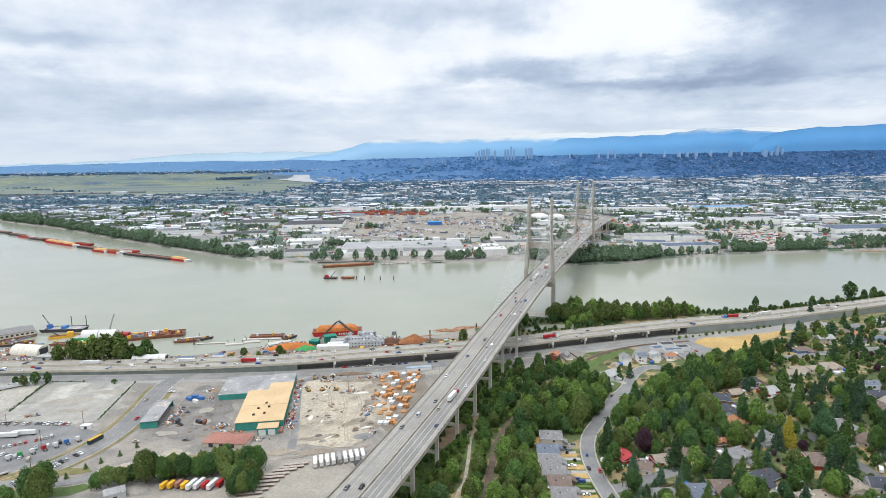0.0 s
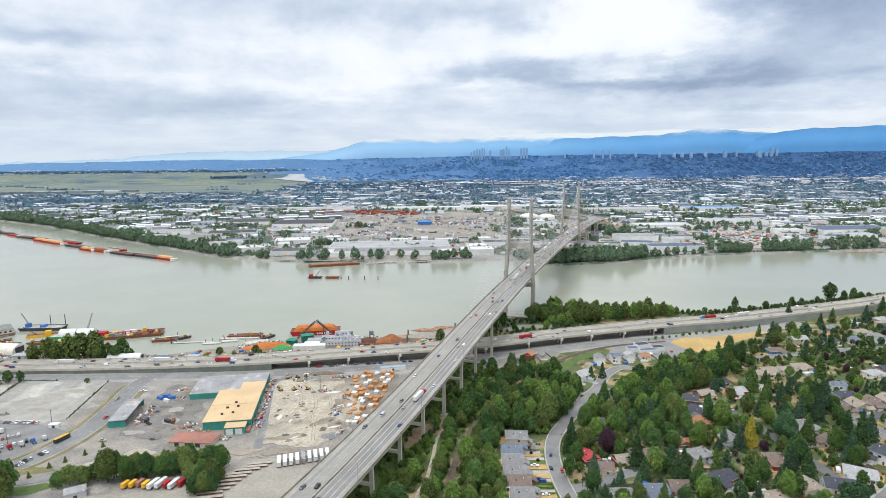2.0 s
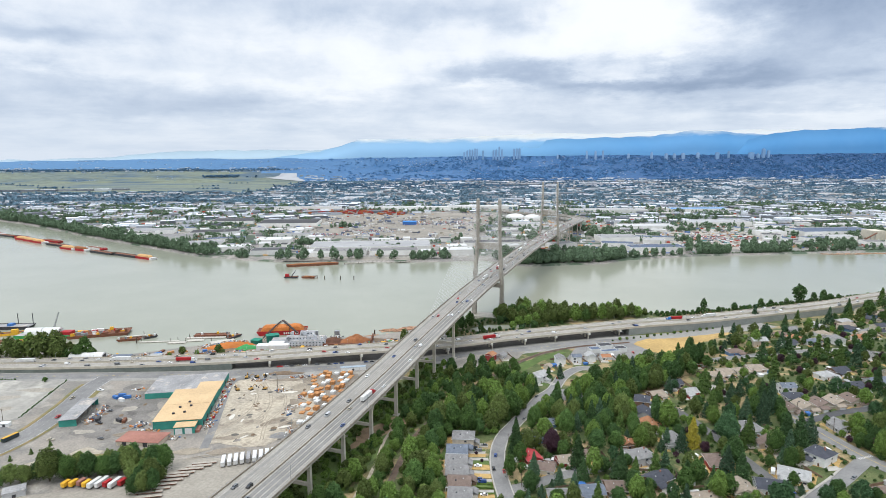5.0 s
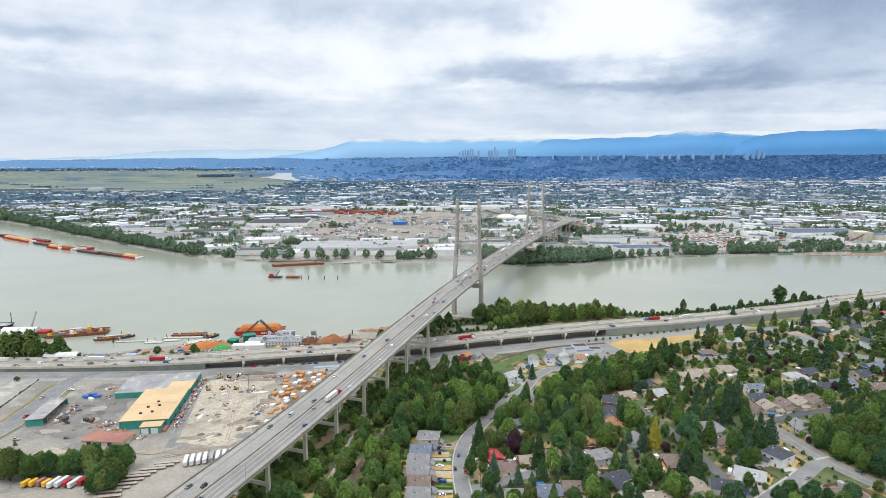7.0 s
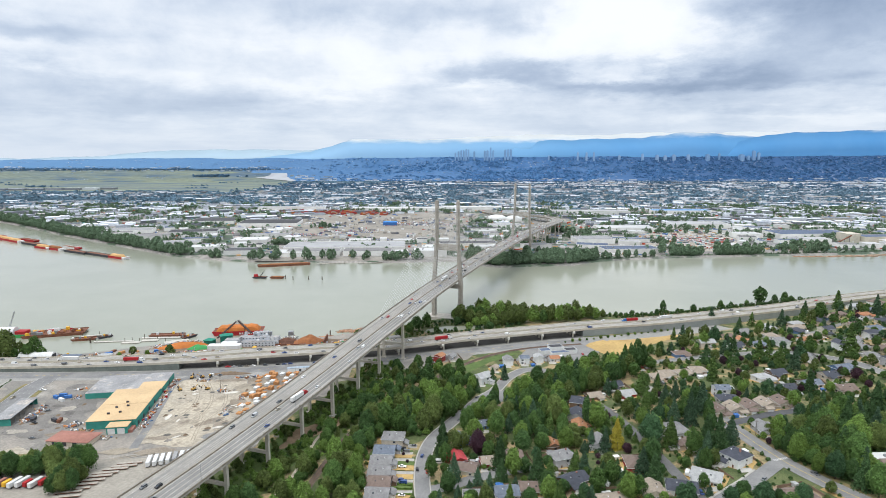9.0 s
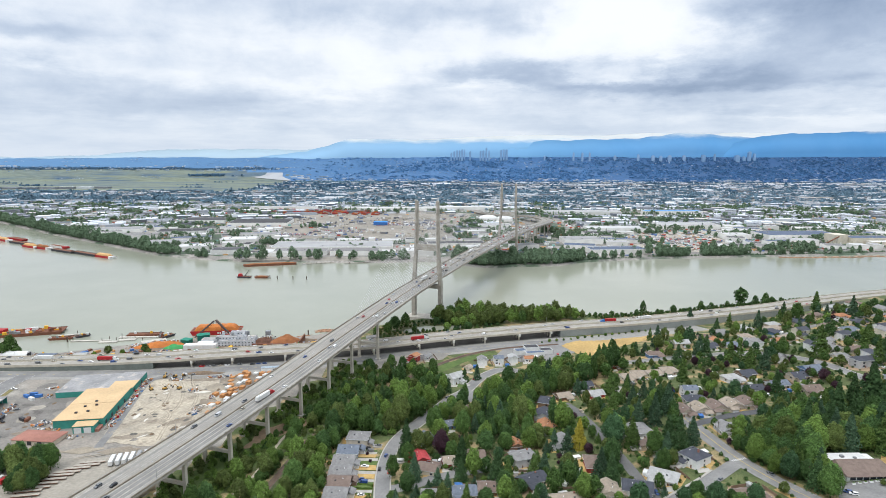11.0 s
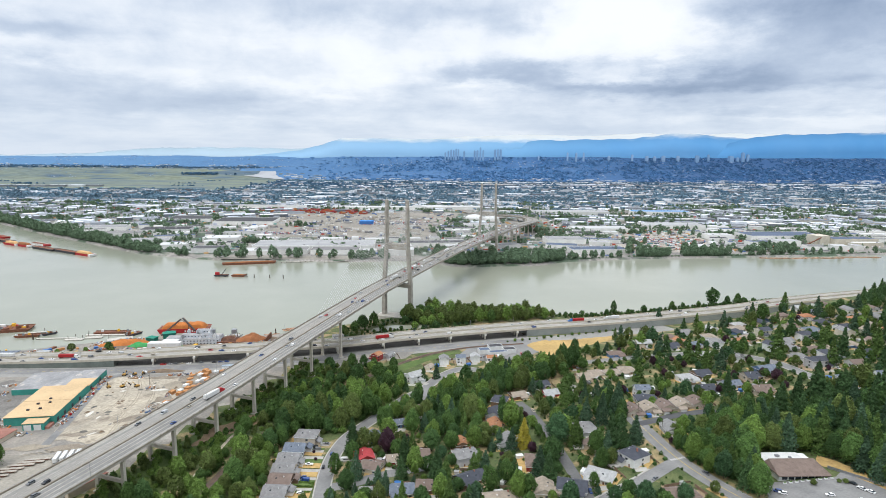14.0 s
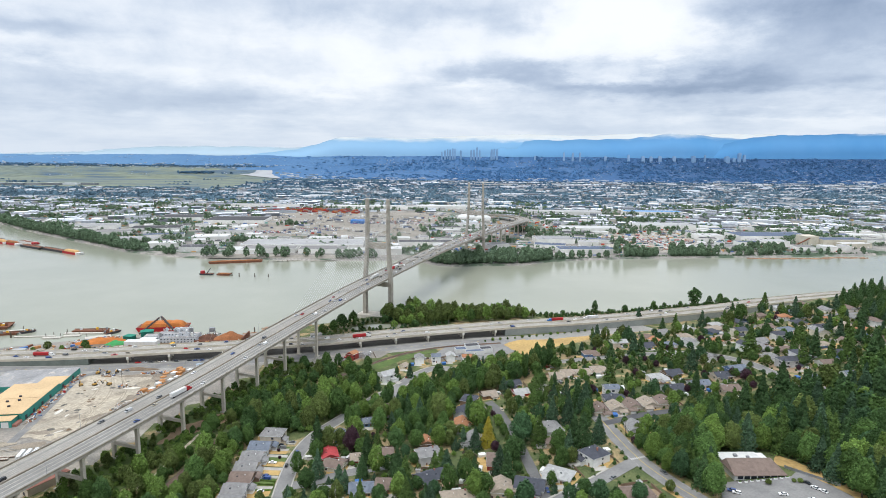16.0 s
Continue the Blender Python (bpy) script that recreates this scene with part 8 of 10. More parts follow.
chip_barge = barge(-129, 700, 7, 58, 17, 4.5, RED, "red chip barge heaped with orange wood chips", ORANGE_CHIPS, 6.0, stern=None, load_w=0.96)
for k in range(7):
    part("lettering_bar", Shape().box(2 + 2.6 * k, 3.6 + 2.6 * k, -8.62, -8.5, 1.2, 3.4), WHITE, chip_barge, "plain white painted bar")
cp = barge(-100, 652, 3, 64, 24, 2.2, WHITE, "grey steel processing barge with stacked cabins and walkways", deckmat=GREY_ROOF)
PALE = material("pale_grey_cladding", (0.55, 0.57, 0.6), 0.6, 0.2, 0.15, grain=0.15)
for x0, x1, y0, y1, h0, h1 in ((-8, 32, -12, -6, 2.3, 8.5), (-12, 20, -5.9, 4, 2.3, 11), (2, 18, 4.1, 11, 2.3, 14), (20.1, 31, -5.8, 8, 2.3, 9), (-28, -12.2, -4, 6, 2.3, 8)):
    part("cabin", Shape().box(x0, x1, y0, y1, h0, h1), PALE, cp)
    part("cabin_roof", Shape().box(x0 + 0.2, x1 - 0.2, y0 + 0.2, y1 - 0.2, h1 + 0.01, h1 + 0.35), GREY_ROOF, cp)
for k in range(26):
    x, y, h = float(vg.uniform(-10, 28)), float(vg.uniform(-10, 10)), float(vg.uniform(9, 15))
    part("pipework", Shape().box(x - 1.2, x + 1.2, y - 0.8, y + 0.8, 8, h), (PALE, STEEL, WHITE)[k % 3], cp)
for k in range(9):
    part("stanchion", Shape().rod((-8 + 4.6 * k, -12, 8.5), (-8 + 4.6 * k, -12, 10), 0.1), STEEL, cp)
for x0, x1, yf, z0, z1 in ((-8, 32, -12, 2.3, 8.5), (-12, 20, -5.9, 8.6, 11), (2, 18, 4.1, 11, 14)):
    for k in range(int((x1 - x0) / 3.6)):
        for zz in (z0 + 1.2, z0 + 4.0)[: 1 + int(z1 - z0 > 4)]:
            part("window", Shape().box(x0 + 1.2 + 3.6 * k, x0 + 2.5 + 3.6 * k, yf - 0.08, yf + 0.02, zz, zz + 1.1), GLASS, cp)
part("ribbed_roof", Shape().box(-30, -13, -11, -4.2, 6.8, 7.3), WHITE, cp)
for x, y, w, d, h, a in ((-146, 652, 5, 4, 5, -14), (-130, 660, 6.5, 4, 8, 24)):
    o = thing("site_shed", "small dark green gabled plant shed", "shed", pose(x, y, 2.5, 0, 0, a))
    part("wall", Shape().box(-w, w, -d, d, -1, h), material("dark_green_wall", (0.02, 0.16, 0.12), 0.7, 0.2, 0.3), o)
    r_, _, _ = roof_shape(-w, w, -d, d, h + 0.1, 0.4, True)
    part("roof", r_, material("dark_green_sheet", (0.02, 0.22, 0.15), 0.6, 0.2, 0.3), o)
conv = thing("conveyor", "pair of dark inclined chip conveyors", "conveyor", pose(-128, 672, 2))
crane_boom(conv, (-16, -2, 1), (2, 12, 17), RUST, 1.5)
crane_boom(conv, (4, 12, 18), (24, -4, 8), RUST, 1.5)
part("belt", Shape().rod((-16, -2, 1.4), (2, 12, 17.4), 1.0, 0.9, 6), DARK, conv)
part("belt", Shape().rod((4, 12, 18.4), (24, -4, 8.4), 1.0, 0.9, 6), DARK, conv)
for q in (-9, 13):
    part("trestle", Shape().rod((q, 5, -1), (q, 5, 8.0 if q < 0 else 13.0), 0.4, 0.3, 6), DARK, conv)
block("site_shed", "long white shed beside the highway", "shed", pose(-121, 628, 3, 0, 0, 2), 34, 9, 6.5, WHITE, WHITE, 0.0)
heap("chip_mound", "long heap of orange wood chips", -172, 642, 15, 30, 9, 5.5, ORANGE_CHIPS, 11, 2.5)
heap("chip_mound", "heap under a green tarpaulin", -151, 634, 8, 14, 5, 5.5, GREEN, 12, 2.5)
heap("chip_mound", "broad heap of brown bark chips", -36, 656, 8, 22, 12, 9.5, BROWN_CHIPS, 13, 1.5)
heap("chip_mound", "low heap of dark damp bark", -61, 656, 8, 17, 13, 6.5, material("damp_dark_bark", (0.13, 0.062, 0.04), 0.95, 0.35, 0.2, grain=0.35, bump=0.6), 14, 1.5)
structure("chip_wall", Shape().box(-70, -16, 640, 641.2, 0, 6).box(-18, -16.8, 641.2, 668, 0, 9), RUST, "rusty sheet pile wall round the bark heap", "retaining wall")
hop = thing("hopper", "rusty elevated loading hopper", "hopper", pose(-58, 664, 2))
part("bin", Shape().box(-2.5, 2.5, -2.5, 2.5, 7, 11.5), STEEL, hop)
for sx in (-1, 1):
    for sy in (-1, 1):
        part("leg", Shape().rod((2.6 * sx, 2.6 * sy, -2), (2.6 * sx, 2.6 * sy, 7), 0.3), STEEL, hop)
for k in range(70):
    x, y = float(vg.uniform(-190, 20)), 0.0
    y = along([(-190, 606), (-120, 616), (-40, 634), (20, 652)], x) + float(vg.uniform(2, 12))
    a, b, h = float(vg.uniform(0.8, 3.0)), float(vg.uniform(0.7, 1.8)), float(vg.uniform(0.8, 2.6))
    o = tagged(part("yard_crate", Shape().box(-a, a, -b, b, -0.2, h, 0.12), (RUST, STEEL, WHITE, DARK, YELLOW, LUMBER, GREEN)[k % 7]), "crate of machine parts in the chip yard", "crate", "clutter in the chip yard")
    o.matrix_basis = pose(x, y, 3.1, 0, 0, float(vg.uniform(0, 90)))
# log booms by the bridge
logs = Shape()
for cx, cy, L in ((-14, 682, 26), (14, 690, 30), (6, 708, 34), (28, 716, 30), (900, 1233, 90), (985, 1238, 90), (1075, 1250, 90)):
    for k in range(90):
        x, y = cx + float(vg.uniform(-L / 2, L / 2)), cy + float(vg.uniform(-5, 5))
        a = float(vg.normal(0.25, 0.35))
        l = float(vg.uniform(3, 6))
        logs.rod((x - l * math.cos(a), y - l * math.sin(a), 0.25), (x + l * math.cos(a), y + l * math.sin(a), 0.3 + float(vg.uniform(0, 0.8))), 0.38, 0.3, 6)
tagged(part("floating_logs", logs, material("wet_pink_logs", (0.46, 0.27, 0.17), 0.85, 0.3, 0.3, island=0.35)), "rafts of orange floating logs by the bank", "logs", kind="stuff")
# west docks
def arch_shed(x, y, turn, w, d, h, mat, label):
    t = thing("arched_shed", label, "shed", pose(x, y, 3, 0, 0, turn))
    s = Shape()
    n = 14
    for k in range(n + 1):
        a = math.pi * k / n
        s.v += [(-w / 2 * math.cos(a), -d / 2, h * math.sin(a)), (-w / 2 * math.cos(a), d / 2, h * math.sin(a))]
    for k in range(n):
        s.f.append((2 * k, 2 * k + 2, 2 * k + 3, 2 * k + 1))
    s.f += [tuple(range(0, 2 * n + 2, 2)), tuple(range(2 * n + 1, 0, -2))]
    part("cover", s, mat, t)
    part("end_door", Shape().box(-w * 0.28, w * 0.28, -d / 2 - 0.12, -d / 2 + 0.02, 0, h * 0.7), DARK, t)
    for k in range(1, 6):
        r = Shape()
        yy = -d / 2 + d * k / 6
        for j in range(n):
            a, b = math.pi * j / n, math.pi * (j + 1) / n
            r.rod((-w / 2 * 1.005 * math.cos(a), yy, h * 1.005 * math.sin(a)), (-w / 2 * 1.005 * math.cos(b), yy, h * 1.005 * math.sin(b)), 0.12, k=4)
        part("hoop", r, WHITE, t)
    return t


arch_shed(-308, 606, 92, 12, 34, 6, WHITE, "white fabric arched shed beside the highway")
arch_shed(-452, 634, 80, 20, 34, 9, material("cream_fabric", (0.72, 0.68, 0.58), 0.8), "cream fabric arched shed by the dock")
gb = barge(-405, 690, 2, 66, 16, 3.4, GREEN, "green barge carrying white arched covers", deckmat=GREY_ROOF)
for x in (-12, 8):
    s = Shape()
    for k in range(11):
        a = math.pi * k / 10
        s.v += [(x - 9.5, -7 * math.cos(a), 3.4 + 8 * math.sin(a)), (x + 9.5, -7 * math.cos(a), 3.4 + 8 * math.sin(a))]
    for k in range(10):
        s.f.append((2 * k, 2 * k + 1, 2 * k + 3, 2 * k + 2))
    s.f += [tuple(range(0, 22, 2)), tuple(range(21, 0, -2))]
    part("arched_cover", s, WHITE, gb)
part("stack", Shape().box(19, 31, -5, 5, 3.5, 7), RED, gb)
rb = barge(-346, 698, 16, 66, 22, 2.6, RUST, "rusty work barge crowded with machinery", deckmat=RUST)
for k in range(34):
    x, y = float(vg.uniform(-30, 30)), float(vg.uniform(-9, 9))
    a, b, h = float(vg.uniform(0.8, 3.4)), float(vg.uniform(0.8, 2)), float(vg.uniform(1, 4))
    part("machine", Shape().box(x - a, x + a, y - b, y + b, 2.7, 2.7 + h, 0.2), (YELLOW, RED, WHITE, STEEL, RUST, LUMBER)[k % 6], rb)
cb = barge(-473, 728, 2, 52, 16, 3.2, DARK, "dark crane barge with a blue deck crane", deckmat=GREY_ROOF)
part("crane_cab", Shape().box(-20, -15, -3, 3, 3.2, 8, 0.3), BLUE, cb)
crane_boom(cb, (-17, 0, 7), (-26, 2, 20), DARK, 0.6)
for x in (6, 24):
    part("spud", Shape().rod((x, 6, -2), (x, 6, 17), 0.45), DARK, cb)
part("winch", Shape().box(-2, 4, -4, 4, 3.3, 6, 0.4), BLUE, cb)
wb = barge(-526, 695, 40, 66, 30, 2.5, WALLS["brown"], "floating boathouse with brown gabled roof", deckmat=GREY_ROOF)
part("wall", Shape().box(-31, 31, -13, 13, 2.6, 8.0), WALLS["cream"], wb)
r_, e_, _ = roof_shape(-31, 31, -13, 13, 8.1, 0.3, True)
part("roof", r_, ROOFS["grey"], wb)
for k in range(12):
    part("window", Shape().box(-28 + 5 * k, -25.5 + 5 * k, -13.1, -12.98, 4.2, 6.2), GLASS, wb)
tb = barge(-455, 700, 20, 34, 9, 2.0, YELLOW, "yellow dredging pontoon with boom", deckmat=RUST)
crane_boom(tb, (-6, 0, 2.2), (-20, 2, 12), DARK, 0.5)
part("wheelhouse", Shape().box(2, 9, -3, 3, 2.1, 6, 0.3), YELLOW, tb)
cr = thing("dock_crane", "grey lattice dock crane with raised boom", "crane", pose(-402, 700, 2))
part("cab", Shape().box(-2, 2, -2, 2, 2, 7, 0.2), STEEL, cr)
part("pedestal", Shape().rod((0, 0, -3), (0, 0, 2.2), 1.2), STEEL, cr)
crane_boom(cr, (0, 1, 6), (7, 2, 25), STEEL, 0.7)
for x, y, L, W, a in ((-262, 668, 44, 3, 5), (-240, 664, 20, 6, 5), (-222, 672, 18, 7, 8), (-214, 682, 44, 5, 3), (-300, 690, 22, 3, 20), (-190, 668, 26, 10, 30)):
    o = thing("pontoon", "low weathered floating dock pontoon", "dock", pose(x, y, 0, 0, 0, a), "floating docks")
    part("deck", Shape().box(-L / 2, L / 2, -W / 2, W / 2, 0.25, 0.9), CONCRETE_PALE, o)
    part("float", Shape().box(-L / 2 + 0.5, L / 2 - 0.5, -W / 2 + 0.3, W / 2 - 0.3, -0.5, 0.25), DARK, o)
    for px in (-L / 2 + 2, L / 2 - 2):
        part("pile", Shape().rod((px, W / 2 + 0.4, -3), (px, W / 2 + 0.4, 4.5), 0.3), BARK, o)
for k in range(60):
    x, y = float(vg.uniform(-490, -425)), float(vg.uniform(608, 668))
    if k > 34:
        x, y = float(vg.uniform(-300, -190)), float(vg.uniform(600, 626))
    if y > along(NEAR_BANK, x) - 3 or inside(x, y, [(-470, 620), (-434, 620), (-434, 648), (-470, 648)]):
        continue
    a, b, h = float(vg.uniform(1, 4)), float(vg.uniform(1, 2.2)), float(vg.uniform(1, 3))
    o = tagged(part("dock_crate", Shape().box(-a, a, -b, b, -0.2, h, 0.1), (RUST, YELLOW, WHITE, LUMBER, RED, BLUE, STEEL)[k % 7]), "crate of marine scrap on the dockside", "crate", "dockside clutter")
    o.matrix_basis = pose(x, y, 3, 0, 0, float(vg.uniform(0, 90)))
for x, y, L, W, a, hl in ((-500, 668, 26, 8, 10, DARK), (-488, 676, 20, 7, 30, RUST), (-505, 690, 30, 9, 70, STEEL), (-470, 664, 22, 7, 5, BLUE), (-440, 668, 24, 8, -5, RUST), (-418, 672, 18, 6, 12, YELLOW), (-300, 676, 26, 8, 12, RUST), (-280, 684, 16, 5, 40, DARK), (-210, 690, 40, 9, 4, RUST), (-182, 684, 18, 7, 60, DARK)):
    b_ = barge(x, y, a, L, W, 1.8, hl, "small weathered work barge moored at the docks", deckmat=RUST, group="work barges at the docks")
    for k in range(4):
        px, py, hh = float(vg.uniform(-L / 2 + 2, L / 2 - 2)), float(vg.uniform(-W / 2 + 1, W / 2 - 1)), float(vg.uniform(0.8, 3.2))
        part("machine", Shape().box(px - 1.2, px + 1.2, py - 0.8, py + 0.8, 1.9, 1.9 + hh, 0.15), (YELLOW, WHITE, RUST, STEEL)[k], b_)
for x, y, w, d, h, a, rf in ((-520, 625, 30, 14, 6, 5, "grey"), (-488, 612, 18, 10, 5, 5, "pale"), (-420, 612, 16, 9, 4, 0, "pale"), (-270, 602, 18, 7, 4, 3, "slate"), (-236, 604, 12, 7, 4, 5, "pale"), (60, 664, 12, 8, 4, 20, "grey")):
    o = thing("shed", "plain dockside shed with a weathered roof", "shed", pose(x, y, 3, 0, 0, a), "dockside sheds")
    part("wall", Shape().box(-w / 2, w / 2, -d / 2, d / 2, -0.3, h), WALLS["grey"], o)
    r_, _, _ = roof_shape(-w / 2, w / 2, -d / 2, d / 2, h + 0.05, 0.3, True, 0.3)
    part("roof", r_, ROOFS[rf], o)
    part("door", Shape().box(-1.5, 1.5, -d / 2 - 0.08, -d / 2 + 0.02, 0, 3), DARK, o)
# chip barges moored upriver
for x, y, L, load, hull, st in ((-541, 1222, 46, TAN_CHIPS, RED, WHITE), (-600, 1256, 70, None, DARK, None), (-665, 1290, 64, None, DARK, None), (-735, 1332, 44, BROWN_CHIPS, RED, WHITE), (-775, 1352, 46, TAN_CHIPS, RED, WHITE), (-712, 1350, 50, None, WHITE, RED), (-905, 1452, 44, TAN_CHIPS, RED, WHITE), (-942, 1478, 44, TAN_CHIPS, RED, WHITE), (-982, 1506, 46, TAN_CHIPS, RED, WHITE), (-885, 1468, 60, None, RED, None), (-830, 1402, 70, None, DARK, None), (-1060, 1566, 60, None, DARK, None), (-1120, 1610, 50, None, RED, WHITE), (-1180, 1660, 60, None, DARK, None), (-1260, 1720, 60, None, DARK, None), (-1010, 1540, 50, None, RED, None)):
    barge(x, y, -31, L * 1.25, 13, 3.8, hull, ("red and white chip barge with heaped load" if load else "long empty dark hopper barge") + " moored on the river", load, 4.5, stern=st, group="barges moored upriver")
tug = barge(-196, 1022, -3, 24, 8, 2.2, DARK, "red and black tug with a derrick")
part("wheelhouse", Shape().box(-10, -4, -3, 3, 2.3, 7, 0.3), RED, tug)
crane_boom(tug, (0, 0, 2.3), (8, 1, 13), DARK, 0.4)
barge(-166, 1021, -3, 24, 9, 2.4, RUST, "rusty scow moored beside the tug", BROWN_CHIPS, 1.5)
barge(-183, 1138, 15, 98, 12, 3.2, RUST, "long rusty barge moored at the far dock", BROWN_CHIPS, 1.6)
for x, y, a, L in ((-95, 1155, 16, 60), (-14, 1163, 11, 60)):
    o = thing("floating_dock", "long grey timber dock on piles by the far bank", "dock", pose(x, y, 0, 0, 0, a), "docks by the far bank")
    part("deck", Shape().box(-L / 2, L / 2, -2.2, 2.2, 1.3, 1.8), CONCRETE, o)
    for k in range(int(L / 9) + 1):
        part("pile", Shape().rod((-L / 2 + 9 * k, -1.9, -2), (-L / 2 + 9 * k, -1.9, 2.6), 0.35, k=6), BARK, o)
for x, y in ((-136, 1008), (-109, 1006), (-86, 1005), (-150, 1014), (38, 716), (-286, 664), (-18, 690)):
    o = tagged(part("mooring_pile", Shape().rod((-0.5, 0, -4), (-0.3, 0, 6.5), 0.4).rod((0.5, 0.3, -4), (0.3, 0.1, 6.5), 0.4), BARK), "cluster of dark timber mooring piles", "piling", "mooring piles")
    o.matrix_basis = pose(x, y, 0)
# shop and complex on the hill
sz = land(381, 316)
shop = thing("shop_building", "low shop with brown front roof and white flat roof", "shop", pose(381, 316, sz, 0, 0, 1))
part("wall", Shape().box(-15, 14, -5.5, 19, -3, 2.9), WALLS["white"], shop)
part("roof", Shape().solid([(-16.2, -7.4, 2.6), (14.8, -7.4, 2.6), (14.8, 9.2, 3.0), (-16.2, 9.2, 3.0)], [(-16.2, -7.4, 2.95), (14.8, -7.4, 2.95), (12.5, 7.2, 6.0), (-14.2, 7.2, 6.0)]), ROOFS["brown"], shop)
part("flat_roof", Shape().box(-15.2, 9.5, 9.2, 19.2, 2.9, 3.5), WHITE, shop)
part("roof_unit", Shape().box(-6, -4, 13, 15, 3.5, 4.7), STEEL, shop)
part("roof_unit", Shape().box(1, 2.6, 11.5, 13, 3.5, 4.4), STEEL, shop)
for k in range(7):
    part("shopfront", Shape().box(-13.2 + 3.9 * k, -10.0 + 3.9 * k, -5.62, -5.48, -0.2, 2.1), GLASS, shop)
for k in range(9):
    o = tagged(part("planter_box", Shape().box(-0.9, 0.9, -0.45, 0.45, 0, 0.75, 0.08), FRAME), "small white planter box outside the shop", "planter", "planters along the shopfront")
    part("plants", Shape().box(-0.7, 0.7, -0.3, 0.3, 0.7, 1.05, 0.15), LEAF[1], o)
    o.matrix_basis = pose(367.5 + 3.4 * k, 306.6 + 0.1 * k, land(367.5 + 3.4 * k, 306.6) + 0.3)
for x, y, s_ in ((379, 302, 0.5), (398, 303.5, 0.42), (374, 299, 0.2)):
    plant(BROAD, 10, LEAF[3], x, y, s_, label="clipped round shrub in the car park")
for k in range(10):
    o = tagged(part("fence_panel", Shape().box(-1.5, 1.5, -0.03, 0.03, 0.1, 1.9), STEEL), "grey chain-link fence panel beside the car park", "fence", "fence beside the car park")
    part("post", Shape().rod((1.5, 0, -0.5), (1.5, 0, 2.0), 0.05), STEEL, o)
    x, y = 400.5 + 1.6 * k, 318 - 2.55 * k
    o.matrix_basis = pose(x, y, land(x, y), 0, 0, -58)
for x, y, w, d, h, rf in ((-14, 3, 12, 9, 4.0, NAVY_ROOF), (0, 11, 15, 10, 5.4, DARK), (16, 4, 13, 9, 4.4, DARK), (2, -4, 20, 7, 4.0, NAVY_ROOF)):
    block("complex_wing", "low white wing of a flat-roofed complex", "building", pose(236 + x * 0.9, 612 + y, 3.2, 0, 0, 12), w, d, h, WHITE, rf, 0.5, group="wings of the low complex")

# ---- the far bank: works, trees and houses ----
fg = np.random.default_rng(33)
ROOF_WHITE = material("white_membrane_roof", (0.54, 0.54, 0.53), 0.8, 0.1, 0.02, col2=(0.44, 0.44, 0.435), random=0.12)
ROOF_LIGHT = material("pale_grey_roof", (0.33, 0.33, 0.33), 0.85, 0.15, 0.02, random=0.2)
ROOF_MID = material("grey_gravel_roof", (0.21, 0.205, 0.20), 0.9, 0.2, 0.02, random=0.25)
ROOF_DARK = material("dark_tar_roof", (0.08, 0.08, 0.085), 0.9, 0.2, 0.02, random=0.25)
WALL_PALE = material("pale_tilt_up_wall", (0.76, 0.75, 0.715), 0.85, 0.15, 0.05, random=0.15)
FAR_ROOFS = [ROOF_WHITE, ROOF_MID, ROOF_WHITE, ROOF_LIGHT, NAVY_ROOF, ROOF_DARK]
TAKEN = []


def free(x, y, r):
    return all(abs(x - a) > r + b or abs(y - c) > r * 0.7 + e for a, c, b, e in TAKEN)


def works(x, y, turn, w, d, h, wall, roof, label="large pale flat-roofed industrial building"):
    t = block("industrial_building", label, "building", pose(x, y, 3, 0, 0, turn), w, d, h, wall, roof, 0.7, min(5, int(w / 18)) if y < 1500 else 0, "industrial buildings on the far bank")
    for k in range(min(4, int(w * d / 1200)) if y < 1600 else 0):
        px, py = float(fg.uniform(-w * 0.42, w * 0.42)), float(fg.uniform(-d * 0.42, d * 0.42))
        part("roof_unit", Shape().box(px - 1.6, px + 1.6, py - 1.3, py + 1.3, h + 0.1, h + 1.7), ROOF_LIGHT, t)
    TAKEN.append((x, y, w / 2, d / 2))
    return t


# buildings along the water, which stand out
for x, y, a, w, d, h, rf in ((-196, 1240, 3, 62, 46, 8, ROOF_WHITE), (-148, 1252, 3, 110, 44, 9, ROOF_MID), (-36, 1254, 3, 100, 44, 9, ROOF_MID), (-92, 1330, 3, 260, 84, 9, ROOF_LIGHT), (95, 1240, 4, 66, 40, 12, ROOF_WHITE), (-300, 1262, 6, 70, 42, 9, ROOF_DARK), (-390, 1310, 12, 70, 40, 9, ROOF_WHITE), (-480, 1370, 14, 90, 46, 9, ROOF_LIGHT), (-600, 1480, 14, 110, 50, 9, ROOF_MID), (-700, 1600, 14, 110, 60, 9, ROOF_LIGHT), (-330, 1420, 8, 80, 50, 9, ROOF_WHITE), (-520, 1560, 12, 120, 60, 10, ROOF_DARK)):
    works(x, y, a, w, d, h, WALL_PALE if rf != ROOF_DARK else WHITE, rf)
